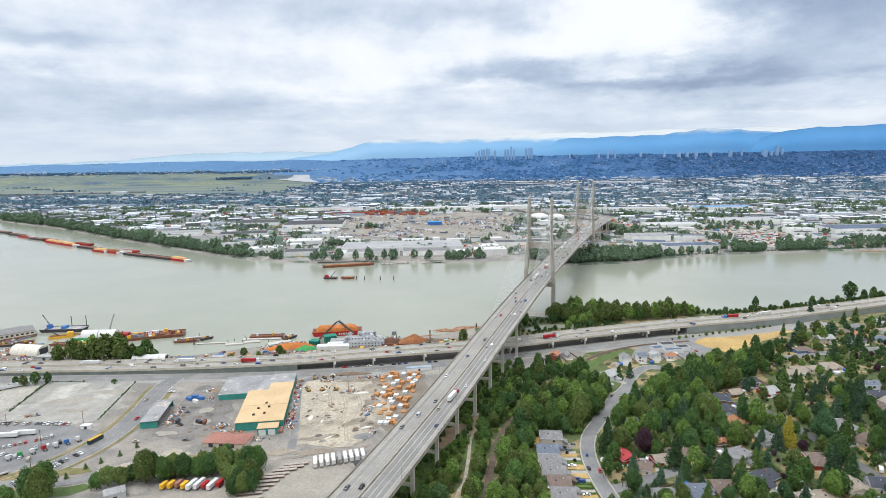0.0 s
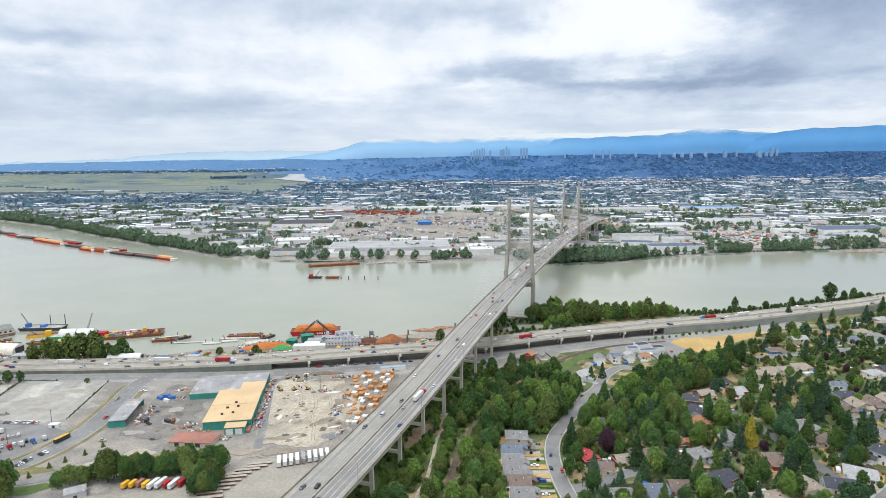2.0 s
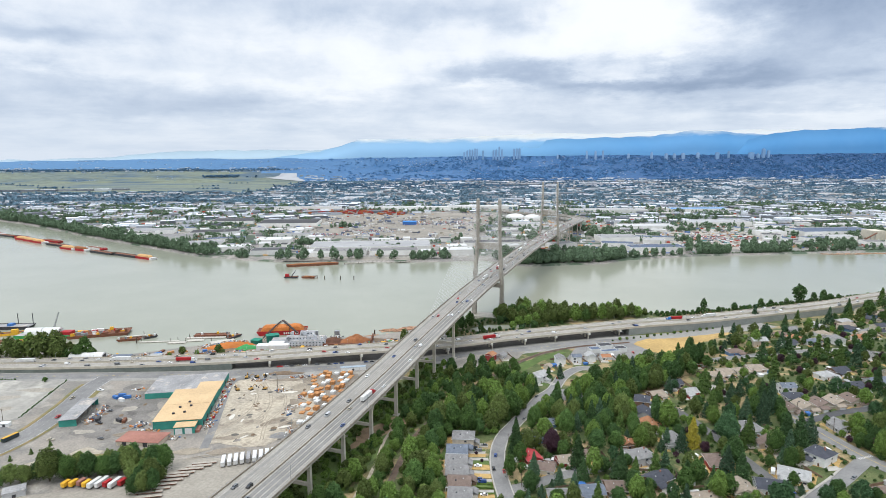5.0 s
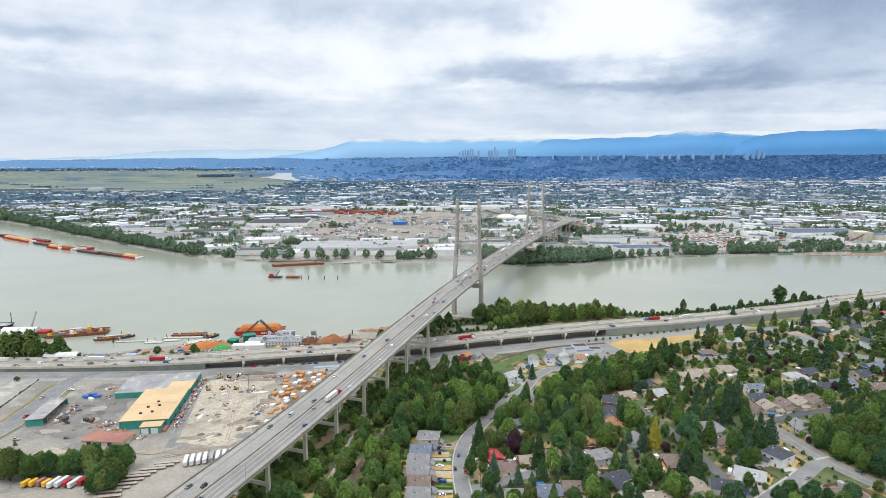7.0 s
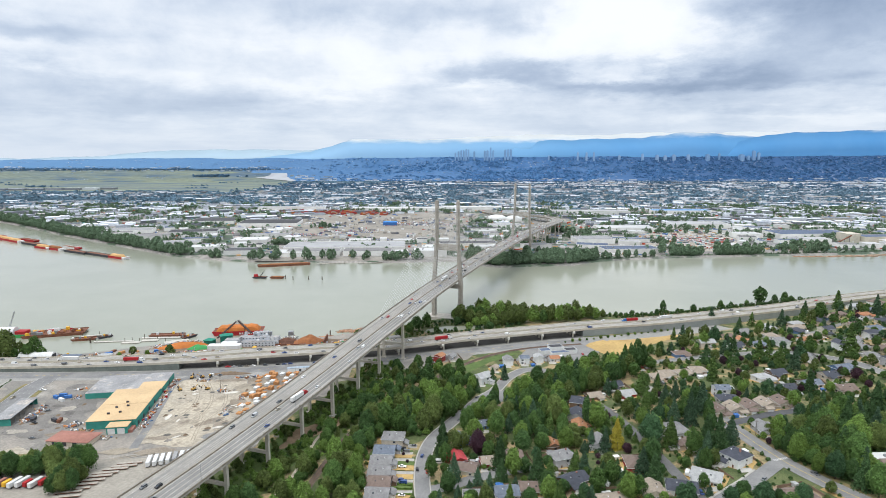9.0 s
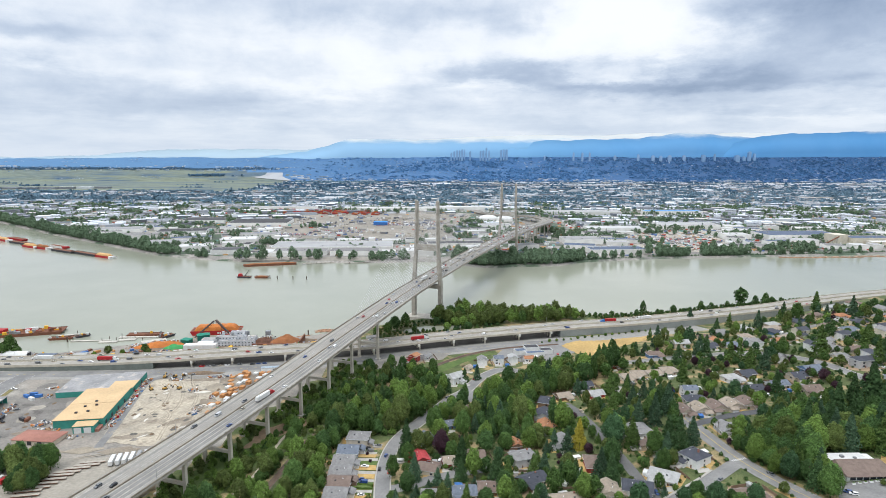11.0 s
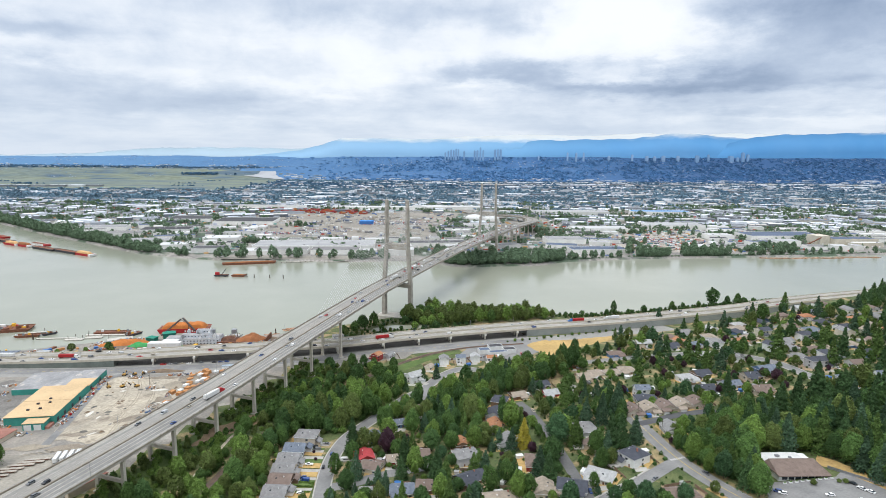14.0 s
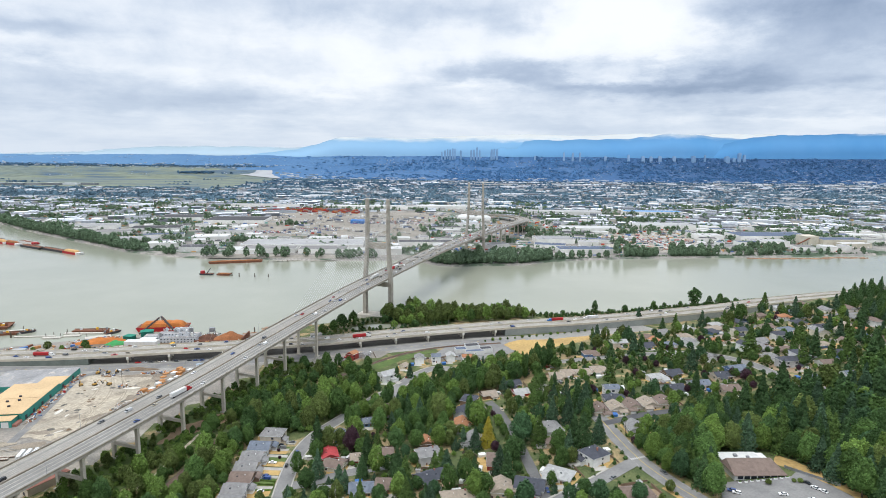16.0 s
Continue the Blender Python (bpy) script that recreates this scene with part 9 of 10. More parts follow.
for x, y, a, w, d, h, rf in ((520, 1275, 4, 120, 46, 10, NAVY_ROOF), (480, 1420, 2, 90, 60, 11, ROOF_LIGHT), (888, 1500, 3, 64, 42, 11, ROOF_WHITE), (1050, 1512, 3, 190, 80, 12, NAVY_ROOF), (940, 1400, 3, 60, 26, 9, NAVY_ROOF), (1000, 1400, 3, 56, 40, 12, ROOF_LIGHT), (620, 1640, 0, 150, 60, 10, ROOF_WHITE), (560, 1540, 2, 90, 40, 9, ROOF_DARK), (330, 1330, 20, 60, 34, 9, ROOF_LIGHT), (180, 1360, 6, 130, 40, 9, ROOF_DARK), (850, 1710, 2, 170, 70, 12, ROOF_LIGHT)):
    works(x, y, a, w, d, h, WALL_PALE, rf)
CREAM_WALL = material("cream_sheet_cladding", (0.62, 0.57, 0.47), 0.8, 0.2, 0.05, grain=0.1)
works(1096, 1425, 4, 34, 36, 21, CREAM_WALL, CREAM_WALL, "tall cream clad mill building")
works(1170, 1420, 4, 110, 44, 15, CREAM_WALL, NAVY_ROOF, "long cream mill building with a dark roof")
works(1180, 1382, 4, 74, 24, 10, CREAM_WALL, ROOF_WHITE, "low cream mill building with a white roof")
conveyor = thing("conveyor", "sloping rusty covered conveyor of the mill", "conveyor", pose(1030, 1372, 3))
part("gallery", Shape().rod((0, 0, 2), (58, 30, 18), 1.6, 1.6, 6), RUST, conveyor)
for k in (0.3, 0.6, 0.9):
    part("trestle", Shape().rod((58 * k, 30 * k, -1), (58 * k, 30 * k, 2 + 16 * k), 0.7, 0.7, 6), STEEL, conveyor)
for x, y, a, w, d, h, rf in ((-30, 2200, 1, 330, 46, 12, ROOF_WHITE), (-420, 2220, 2, 240, 40, 12, ROOF_LIGHT), (220, 2230, 0, 260, 50, 12, ROOF_WHITE), (-380, 1780, 3, 170, 110, 9, ROOF_DARK), (-560, 1830, 4, 130, 90, 9, ROOF_DARK), (300, 1700, 2, 90, 46, 9, ROOF_LIGHT), (640, 2080, 0, 260, 60, 12, ROOF_LIGHT), (960, 2100, 0, 200, 50, 12, material("blue_sheet_roof", (0.10, 0.28, 0.55), 0.7, 0.2, 0.05))):
    works(x, y, a, w, d, h, WALL_PALE, rf)
works(-27, 1764, 0, 40, 26, 9, BLUE, material("bright_blue_tarpaulin", (0.05, 0.30, 0.78), 0.7, 0.2, 0.05), "large bright blue fabric storage building")
for x, y, r in ((300, 1905, 30), (350, 1880, 26)):
    s = Shape()
    for i in range(7):
        for j in range(24):
            a, e = 6.28318 * j / 24, 1.5708 * i / 6
            s.v.append((x + r * math.cos(e) * math.cos(a), y + r * math.cos(e) * math.sin(a), 8 + 11 * math.sin(e)))
    for i in range(6):
        for j in range(24):
            s.f.append((24 * i + j, 24 * i + (j + 1) % 24, 24 * i + 24 + (j + 1) % 24, 24 * i + 24 + j))
    d = tagged(part("storage_dome", s, WHITE), "wide white domed bulk storage building", "dome")
    part("ring_wall", Shape().rod((x, y, 2), (x, y, 8), r, k=24), WALL_PALE, d)
    TAKEN.append((x, y, r, r))
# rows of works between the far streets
# roof and wall tones shifted blue: distance haze put into the colour
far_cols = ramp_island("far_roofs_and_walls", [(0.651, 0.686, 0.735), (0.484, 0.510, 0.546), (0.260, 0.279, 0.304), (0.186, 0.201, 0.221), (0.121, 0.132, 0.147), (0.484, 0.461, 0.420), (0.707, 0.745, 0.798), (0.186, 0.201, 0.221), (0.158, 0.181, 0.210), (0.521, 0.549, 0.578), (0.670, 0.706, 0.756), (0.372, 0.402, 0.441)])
ARM = [(-2050, 2790), (-1844, 2726), (-1475, 2701), (-1112, 2618), (-771, 2541), (-640, 2500)]
KEEP_OUT = [[(x_, y_ - 45) for x_, y_ in ARM] + [(x_, y_ + 75) for x_, y_ in reversed(ARM)], [(-220, 1440), (160, 1440), (270, 2110), (-300, 2110), (-330, 1700)], [(340, 1400), (430, 1400), (520, 1640), (530, 1860), (400, 2000), (240, 2450), (220, 1960), (330, 1800)], [(600, 1300), (720, 1280), (830, 1440), (850, 1660), (740, 1650), (640, 1560), (590, 1420)]]
fb, tree_rows, street_rows, NEAR_WORKS = Shape(), [], [], []


def grain_of(x, y):
    """The way the far streets run, in degrees."""
    return (20 if x < -330 else (-13 if x > 360 else 4)) + 9 * noise.noise(Vector((x * 0.0015, y * 0.0015, 6.0)))


def far_block(x, y, w, d, h):
    """Walls and roof as separate islands, with a few roof units."""
    a = radians(grain_of(x, y)) if y < 2500 else 0.0
    c, s_ = math.cos(a), math.sin(a)

    def slab(px, py, hw, hd, z0, z1):
        ring = [(x + (px + i) * c - (py + j) * s_, y + (px + i) * s_ + (py + j) * c) for i, j in ((-hw, -hd), (hw, -hd), (hw, hd), (-hw, hd))]
        fb.solid([(*q, z0) for q in ring], [(*q, z1) for q in ring])

    if y < 1700 and len(NEAR_WORKS) < 150:
        NEAR_WORKS.append((x, y))
        t = tagged(part("warehouse", Shape().box(-w / 2, w / 2, -d / 2, d / 2, -1, h - 3), WALL_PALE, m=pose(x, y, 3, 0, 0, math.degrees(a))), "pale flat-roofed warehouse between far streets", "warehouse", "warehouses on the far bank")
        part("roof", Shape().box(-w / 2 + 0.5, w / 2 - 0.5, -d / 2 + 0.5, d / 2 - 0.5, h - 2.99, h - 2.7), FAR_ROOFS[len(NEAR_WORKS) * 5 % 7 % 6], t)
        if w > 30:
            part("roof_unit", Shape().box(-1.6, 1.6, -1.2, 1.2, h - 2.7, h - 1.2), ROOF_LIGHT, t)
        return
    slab(0, 0, w / 2, d / 2, 2, h)
    slab(0, 0, w / 2 - 0.6, d / 2 - 0.6, h + 0.02, h + 0.3)
    if w > 60 and y < 2400:
        slab(float(fg.uniform(-0.2, 0.2)) * w, 0, w * 0.18, d / 2 - 1.5, h + 0.3, h + 1.6)
    for k in range(int(fg.integers(0, 4))):
        slab(float(fg.uniform(-0.4, 0.4)) * w, float(fg.uniform(-0.3, 0.3)) * d, 1.5, 1.2, h + 0.3, h + 1.8)


y = 1262.0
row = 0
while y < 4270:
    deep = float(fg.uniform(26, 46))
    x = -0.8 * y - 100
    while x < 0.86 * y + 150:
        w = float(fg.uniform(14, 52)) if fg.random() < 0.86 else float(fg.uniform(60, 110))
        cx, cy = x + w / 2, y + 0.03 * x + float(fg.uniform(-6, 6))
        x += w + float(fg.uniform(4, 26))
        if fg.random() < 0.19 + (0.10 if cy > 2600 else 0):
            if fg.random() < 0.7:
                tree_rows.append((cx, cy, w))
            continue
        if cy - deep / 2 < along(FAR_BANK, cx) + 40 or cy - deep / 2 < along(FAR_BANK, cx - w / 2) + 30 or cy > 3200 and -3650 < cx < -900 or cy > 4100 and abs(cx + 1080) < 190:
            continue
        if not free(cx, cy, max(w, deep) / 2 + 4) or any(inside(cx, cy, q) for q in KEEP_OUT) or abs(cx - (122 + 0.3655 * (cy - 763))) < 45 + w / 2 and cy < 1460:
            continue
        h = float(fg.uniform(5.5, 9.5)) + 3
        if cy < 1440:
            works(cx, cy, grain_of(cx, cy), w, deep * 0.9, h - 3, WALL_PALE, FAR_ROOFS[int(fg.integers(6))])
        elif cy > 2500 and fg.random() < 0.5:
            for k in range(int(w / 16)):
                if fg.random() < 0.75:
                    far_block(cx - w / 2 + 16 * k, cy + float(fg.uniform(-12, 12)), float(fg.uniform(9, 14)), float(fg.uniform(8, 12)), float(fg.uniform(7, 10)))
        else:
            far_block(cx, cy, w, deep * float(fg.uniform(0.7, 1.0)), h)
    row += 1
    if row % 2:
        street_rows.append(y + deep / 2 + 12)
    y += deep + (26 if row % 2 else 10) * (1 + 0.25 * (y > 2400))
# the pale row of long warehouses at the foot of the ridge
for i in range(46):
    far_block(float(fg.uniform(100, 3300)), float(fg.uniform(3650, 4200)), float(fg.uniform(90, 230)), float(fg.uniform(30, 50)), float(fg.uniform(10, 14)))
for i in range(9):
    far_block(-2480 + 92 * i, 3330 + 16 * i, 84, 30, 13)
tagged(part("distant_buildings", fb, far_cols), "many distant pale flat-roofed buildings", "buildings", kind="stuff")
# works and trees on the lowest slopes of the ridge
low_works = Shape()
for i in range(420):
    x, y = float(fg.uniform(-900, 3900)), float(fg.uniform(4290, 4470))
    w = float(fg.uniform(8, 60))
    z = hill_z(x, y)
    low_works.box(x - w / 2, x + w / 2, y - 8, y + 8, z - 6, z + float(fg.uniform(3, 7)))
for i in range(300):
    x, y = float(fg.uniform(-3500, -900)), 4556 + float(fg.choice([fg.uniform(0, 16), fg.uniform(0, 90)]))
    if noise.noise(Vector((x * 0.004, 3.0, 6.0))) < -0.12:
        continue
    w = float(fg.uniform(4, 26))
    z = hill_z(x, y)
    low_works.box(x - w / 2, x + w / 2, y - 6, y + 6, z - 5, z + float(fg.uniform(2, 5)))
# bluish roof tones carry the distance haze in their colour
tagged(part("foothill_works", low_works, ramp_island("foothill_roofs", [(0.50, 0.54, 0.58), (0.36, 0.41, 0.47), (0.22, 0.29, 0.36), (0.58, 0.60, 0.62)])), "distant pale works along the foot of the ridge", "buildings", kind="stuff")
# houses on the ridge
hb = Shape()
for i in range(15000):
    x = float(fg.uniform(-3600, 3900))
    y = 4330 + 550 * float(fg.random())
    q = noise.noise(Vector((x * 0.0035, y * 0.012, 4.0))) + 0.9 * noise.noise(Vector((x * 0.018, y * 0.05, 8.0)))
    if q < (0.42 if x < -600 else (0.16 if x < 700 else 0.10)) or (300 < x < 1300 and y < 4640 + 60 * math.sin(x * 0.011)) or y < 4400 and q < 0.5:
        continue
    z = hill_z(x, y)
    w = float(fg.choice([3, 4, 5, 6, 9, 14], p=[0.25, 0.25, 0.2, 0.15, 0.1, 0.05]))
    hb.box(x - w / 2, x + w / 2, y - 3, y + 3, z - 2, z + float(fg.uniform(1.4, 3.0)))
# woods on the ridge; haze is put into their blue colour and glow
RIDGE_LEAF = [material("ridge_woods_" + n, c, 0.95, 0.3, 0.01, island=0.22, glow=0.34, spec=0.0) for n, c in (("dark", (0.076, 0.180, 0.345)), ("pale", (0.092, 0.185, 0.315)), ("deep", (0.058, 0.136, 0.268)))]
ridge_w = (Woods(), Woods(), Woods())
CLUMP = [(12, 5, None, broadleaf(970 + k, 5, 9.0, 4, 14, 3.8, 0.0, 1.0, False), k) for k in range(4)]
for i in range(15000):
    x, y = float(fg.uniform(-3700, 3950)), 4310 + 575 * float(fg.random())
    q = noise.noise(Vector((x * 0.0030, y * 0.009, 14.0))) + 0.5 * noise.noise(Vector((x * 0.014, y * 0.04, 18.0)))
    if fg.random() > step(-1100, 500, x) or q < -0.12 - (0.5 if 300 < x < 1300 and y < 4660 else 0.45 * step(1500, 2600, x)):
        continue
    east = x > 1500 + 420 * float(fg.normal(0, 1))
    ridge_w[2 if east else (0 if x > -700 + 500 * float(fg.normal(0, 1)) else 1)].add(CLUMP, i % 4, x, y, hill_z(x, y) - 3, fg.uniform(0.8, 1.9), fg, 1)
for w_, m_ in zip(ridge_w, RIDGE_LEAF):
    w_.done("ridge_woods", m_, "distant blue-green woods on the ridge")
# house colours are blue with haze mixed in, like the ridge
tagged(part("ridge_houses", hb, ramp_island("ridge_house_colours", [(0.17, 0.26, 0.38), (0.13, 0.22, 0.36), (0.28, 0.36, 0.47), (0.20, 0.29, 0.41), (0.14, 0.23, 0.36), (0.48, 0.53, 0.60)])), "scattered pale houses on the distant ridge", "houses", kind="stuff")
# the skyline on the ridge; distance haze is put into the concrete's blue
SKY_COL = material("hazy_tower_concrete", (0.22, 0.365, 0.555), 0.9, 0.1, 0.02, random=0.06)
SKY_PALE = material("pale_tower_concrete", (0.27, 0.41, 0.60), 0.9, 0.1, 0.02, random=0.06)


def tower_block(x, w, h, mat, y=4840.0):
    z = hill_z(x, y)
    t = tagged(part("tower_block", Shape().box(-w / 2, w / 2, -w / 2, w / 2, -8, h), mat, m=pose(x, y, z)), "distant high-rise tower block on the ridge", "tower block", "skyline towers")
    part("roof_plant", Shape().box(-w / 4, w / 4, -w / 4, w / 4, h, h + 5), mat, t)


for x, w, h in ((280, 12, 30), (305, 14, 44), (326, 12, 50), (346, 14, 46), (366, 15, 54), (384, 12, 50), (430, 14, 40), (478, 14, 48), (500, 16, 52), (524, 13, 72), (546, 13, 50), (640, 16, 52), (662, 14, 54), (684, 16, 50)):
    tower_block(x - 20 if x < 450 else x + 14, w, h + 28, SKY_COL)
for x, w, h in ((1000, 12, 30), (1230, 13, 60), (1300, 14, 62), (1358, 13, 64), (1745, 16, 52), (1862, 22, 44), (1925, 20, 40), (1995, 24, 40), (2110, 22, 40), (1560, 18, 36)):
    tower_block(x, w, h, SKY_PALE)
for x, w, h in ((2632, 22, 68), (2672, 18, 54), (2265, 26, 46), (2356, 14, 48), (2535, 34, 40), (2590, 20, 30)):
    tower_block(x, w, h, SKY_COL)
# light sandy reach of the river on the plain
sb = Shape()
for y, xl, xr in ((4306, -905, -880), (4322, -985, -892), (4345, -1070, -920), (4362, -1135, -935), (4378, -1190, -950), (4396, -1120, -962), (4430, -1096, -972), (4478, -1088, -978)):
    for x in (xl + 8 * math.sin(y * 0.3), xr + 6 * math.sin(y * 0.21)):
        sb.v.append((x, y, hill_z(x, y) + 3.5))
sb.f = [(2 * k, 2 * k + 1, 2 * k + 3, 2 * k + 2) for k in range(7)]
structure("sand_bar", sb, material("pale_sand_bar", (0.36, 0.37, 0.385), 0.95, 0.15, 0.01), "pale sand bar in a bend of the river", "sand bar")


def small_tree(seed, cone):
    if cone:
        return conifer(seed, 14, 3.4, 7, 12, 1.5)
    return broadleaf(seed, 12, 4.6, 9, 64, 1.5, 0.05, 1.0, False)


SMALL = [(12, 5, None, small_tree(900 + k, k % 4 == 3), k) for k in range(6)]
TINY = [(12, 5, None, broadleaf(950 + k, 8, 5.5, 4, 16, 3.2, 0.02, 1.0, False), k) for k in range(4)]
bank_w, plain_w, foot_w = Woods(), Woods(), Woods()
# trees along the far bank
for i in range(820):
    x = float(fg.uniform(-1500, 1150)) if i < 430 else float(fg.choice([fg.uniform(-1450, -420), fg.uniform(170, 430), fg.uniform(560, 780)]))
    if -330 < x < 160 and fg.random() < 0.72 or noise.noise(Vector((x * 0.02, 1.0, 3.0))) > (0.22 if x > -400 else 0.38) and not 170 < x < 430 or x > 790 and fg.random() < 0.72:
        continue
    band = 34 if (170 < x < 420) else 16
    y = along(FAR_BANK, x) + float(fg.uniform(3, band))
    bank_w.add(BROAD, int(fg.integers(0, 8)), x, y, 2.6, fg.uniform(0.7, 1.25) * (1.25 if 170 < x < 430 or x < -380 else 0.9), fg, 6)
for x, y in ((-210, 1190), (-120, 1192), (-98, 1194), (-60, 1196), (-30, 1192), (70, 1196), (-175, 1178), (-150, 1180), (-255, 1186), (-240, 1182), (20, 1186), (34, 1190), (46, 1188), (580, 1240), (600, 1238), (620, 1244), (700, 1250), (720, 1252), (742, 1252), (765, 1258)):
    bank_w.add(BROAD, int(fg.integers(0, 6)), x, y, 2.8, 1.3 if x < 500 else 1.65, fg, 6)
for i in range(330):
    x = float(fg.uniform(420, 1180))
    bank_w.add(SMALL, int(fg.choice([0, 1, 2, 4, 5])), x, along(FAR_BANK, x) + float(fg.uniform(2, 9)), 2.2, fg.uniform(0.18, 0.42), fg, 1)
for x in (600, 606, 700, 722, 905, 936, 944, 975, 1010, 1040):
    bank_w.add(BROAD, int(fg.integers(0, 6)), x, along(FAR_BANK, x) + 12, 2.6, 1.1 if x < 950 else 0.75, fg, 6)
for x, y in ((627, 1435), (642, 1426), (760, 1560), (790, 1565), (820, 1570), (850, 1560), (700, 1580)):
    bank_w.add(BROAD, int(fg.integers(0, 6)), x, y, 2.6, 1.0, fg, 6)
# rows and clumps between the works
for cx, cy, w in tree_rows:
    if any(inside(cx, cy, q) for q in KEEP_OUT) or cy < along(FAR_BANK, cx) + 20 or cy > 3250 and -3600 < cx < -950:
        continue
    for k in range(int(w / 9)):
        for j in range(2):
            x, y = cx - w / 2 + 9 * k + float(fg.uniform(-4, 4)), cy + float(fg.uniform(-14, 14))
            if cy < 2400:
                bank_w.add(SMALL, int(fg.integers(6)), x, y, 2.7, fg.uniform(0.7, 1.2), fg, 1)
            else:
                plain_w.add(TINY, int(fg.integers(4)), x, y, 2.0, fg.uniform(0.8, 1.4), fg, 1)
for yr in street_rows:
    x = -0.8 * yr
    while x < 0.86 * yr:
        n = int(fg.integers(1, 9))
        for k in range(n):
            px, py = x + 10 * k, yr + 0.03 * x + float(fg.choice([-9, 9])) + float(fg.uniform(-2, 2))
            if py < along(FAR_BANK, px) + 15 or py > 3230 and -3650 < px < -900 or any(inside(px, py, q) for q in KEEP_OUT) or not free(px, py, 2):
                continue
            if yr < 2400:
                bank_w.add(SMALL, int(fg.integers(6)), px, py, 2.7, fg.uniform(0.55, 1.1), fg, 1)
            else:
                plain_w.add(TINY, int(fg.integers(4)), px, py, 2.0, fg.uniform(0.7, 1.3), fg, 1)
        x += 10 * n + float(fg.uniform(15, 130)) * (1.0 if yr < 2400 else 2.4)
for i in range(400):
    yr = 2200 + 1900 * float(fg.random())
    x = float(fg.uniform(-0.8 * yr, 0.84 * yr))
    if yr > 3230 and -3650 < x < -900 and fg.random() < 0.95 or abs(x + 1080) < 210 and yr > 4080:
        continue
    for k in range(int(fg.integers(4, 26))):
        (plain_w if yr < 3300 else foot_w).add(TINY, int(fg.integers(4)), x + float(fg.normal(0, 60)), yr + float(fg.normal(0, 12)), 2.0, fg.uniform(0.8, 1.5), fg, 1)
for i in range(1300):
    x = float(fg.uniform(-3500, 3900))
    y = 4240 + float(fg.uniform(0, 70))
    if abs(x + 1080) < 220 or -3900 < x < -1150:
        continue
    foot_w.add(TINY, int(fg.integers(4)), x, y, max(2.0, hill_z(x, y) - 3), fg.uniform(0.8, 1.4), fg, 1)
# a wood in the bend of the far river
for i in range(420):
    x, y = (float(fg.uniform(-830, -180)), float(fg.uniform(4060, 4235))) if i > 90 else (float(fg.normal(-1510, 70)), float(fg.uniform(4395, 4425)))
    (plain_w if i > 90 else foot_w).add(TINY, int(fg.integers(4)), x, y, max(2.0, hill_z(x, y) - 1.5), fg.uniform(1.2, 1.8), fg, 1)
for cx, cy, n in ((330, 1400, 16), (470, 1500, 22), (440, 1600, 26), (-60, 1440, 18), (110, 1425, 14), (220, 1700, 20), (-200, 1700, 16), (640, 1400, 18), (700, 1580, 22), (960, 1330, 20), (-420, 1350, 18), (-250, 1390, 18), (860, 1300, 14)):
    for k in range(n):
        x, y = cx + float(fg.normal(0, 22)), cy + float(fg.normal(0, 9))
        if free(x, y, 3) and y > along(FAR_BANK, x) + 6:
            bank_w.add(BROAD, int(fg.integers(2, 10)), x, y, 2.7, fg.uniform(0.6, 0.95), fg, 10)
# the side arm of the river with woods on both banks, and belts of trees over the plain
for (xa, ya), (xb, yb) in zip(ARM, ARM[1:]):
    for k in range(int((xb - xa) / 7)):
        u = float(fg.random())
        for off in (-34, 40, 52):
            x, y = xa + (xb - xa) * u + float(fg.uniform(-8, 8)), ya + (yb - ya) * u + off + float(fg.uniform(-9, 9))
            if noise.noise(Vector((x * 0.006, off * 1.0, 2.0))) > -0.18:
                plain_w.add(TINY, int(fg.integers(4)), x, y, 2.0, fg.uniform(0.9, 1.9), fg, 1)
for i in range(300):
    yr = 2350 + 1850 * float(fg.random()) ** 0.8
    x = float(fg.uniform(-0.8 * yr, 0.84 * yr))
    if yr > 3230 and -3650 < x < -900 or any(inside(x, yr, q) for q in KEEP_OUT):
        continue
    long = float(fg.uniform(40, 190))
    for k in range(int(long / 4.5)):
        px, py = x + float(fg.normal(0, 0.5)) * long, yr + float(fg.normal(0, 13))
        (plain_w if yr < 3500 else foot_w).add(TINY, int(fg.integers(4)), px, py, 2.0, fg.uniform(0.8, 1.7), fg, 1)
for i in range(190):
    yr = 1330 + 1100 * float(fg.random())
    x = float(fg.uniform(-0.8 * yr, 0.84 * yr))
    if any(inside(x, yr, q) for q in KEEP_OUT):
        continue
    long = float(fg.uniform(20, 90))
    for k in range(int(long / 3.5)):
        px, py = x + float(fg.normal(0, 0.5)) * long, yr + float(fg.normal(0, 7))
        if free(px, py, 2.5) and py > along(FAR_BANK, px) + 12:
            bank_w.add(SMALL, int(fg.integers(6)), px, py, 2.7, fg.uniform(0.8, 1.5), fg, 1)
# belts of trees and far farms across the wetland and the foot of the western ridge
marsh_farms = Shape()
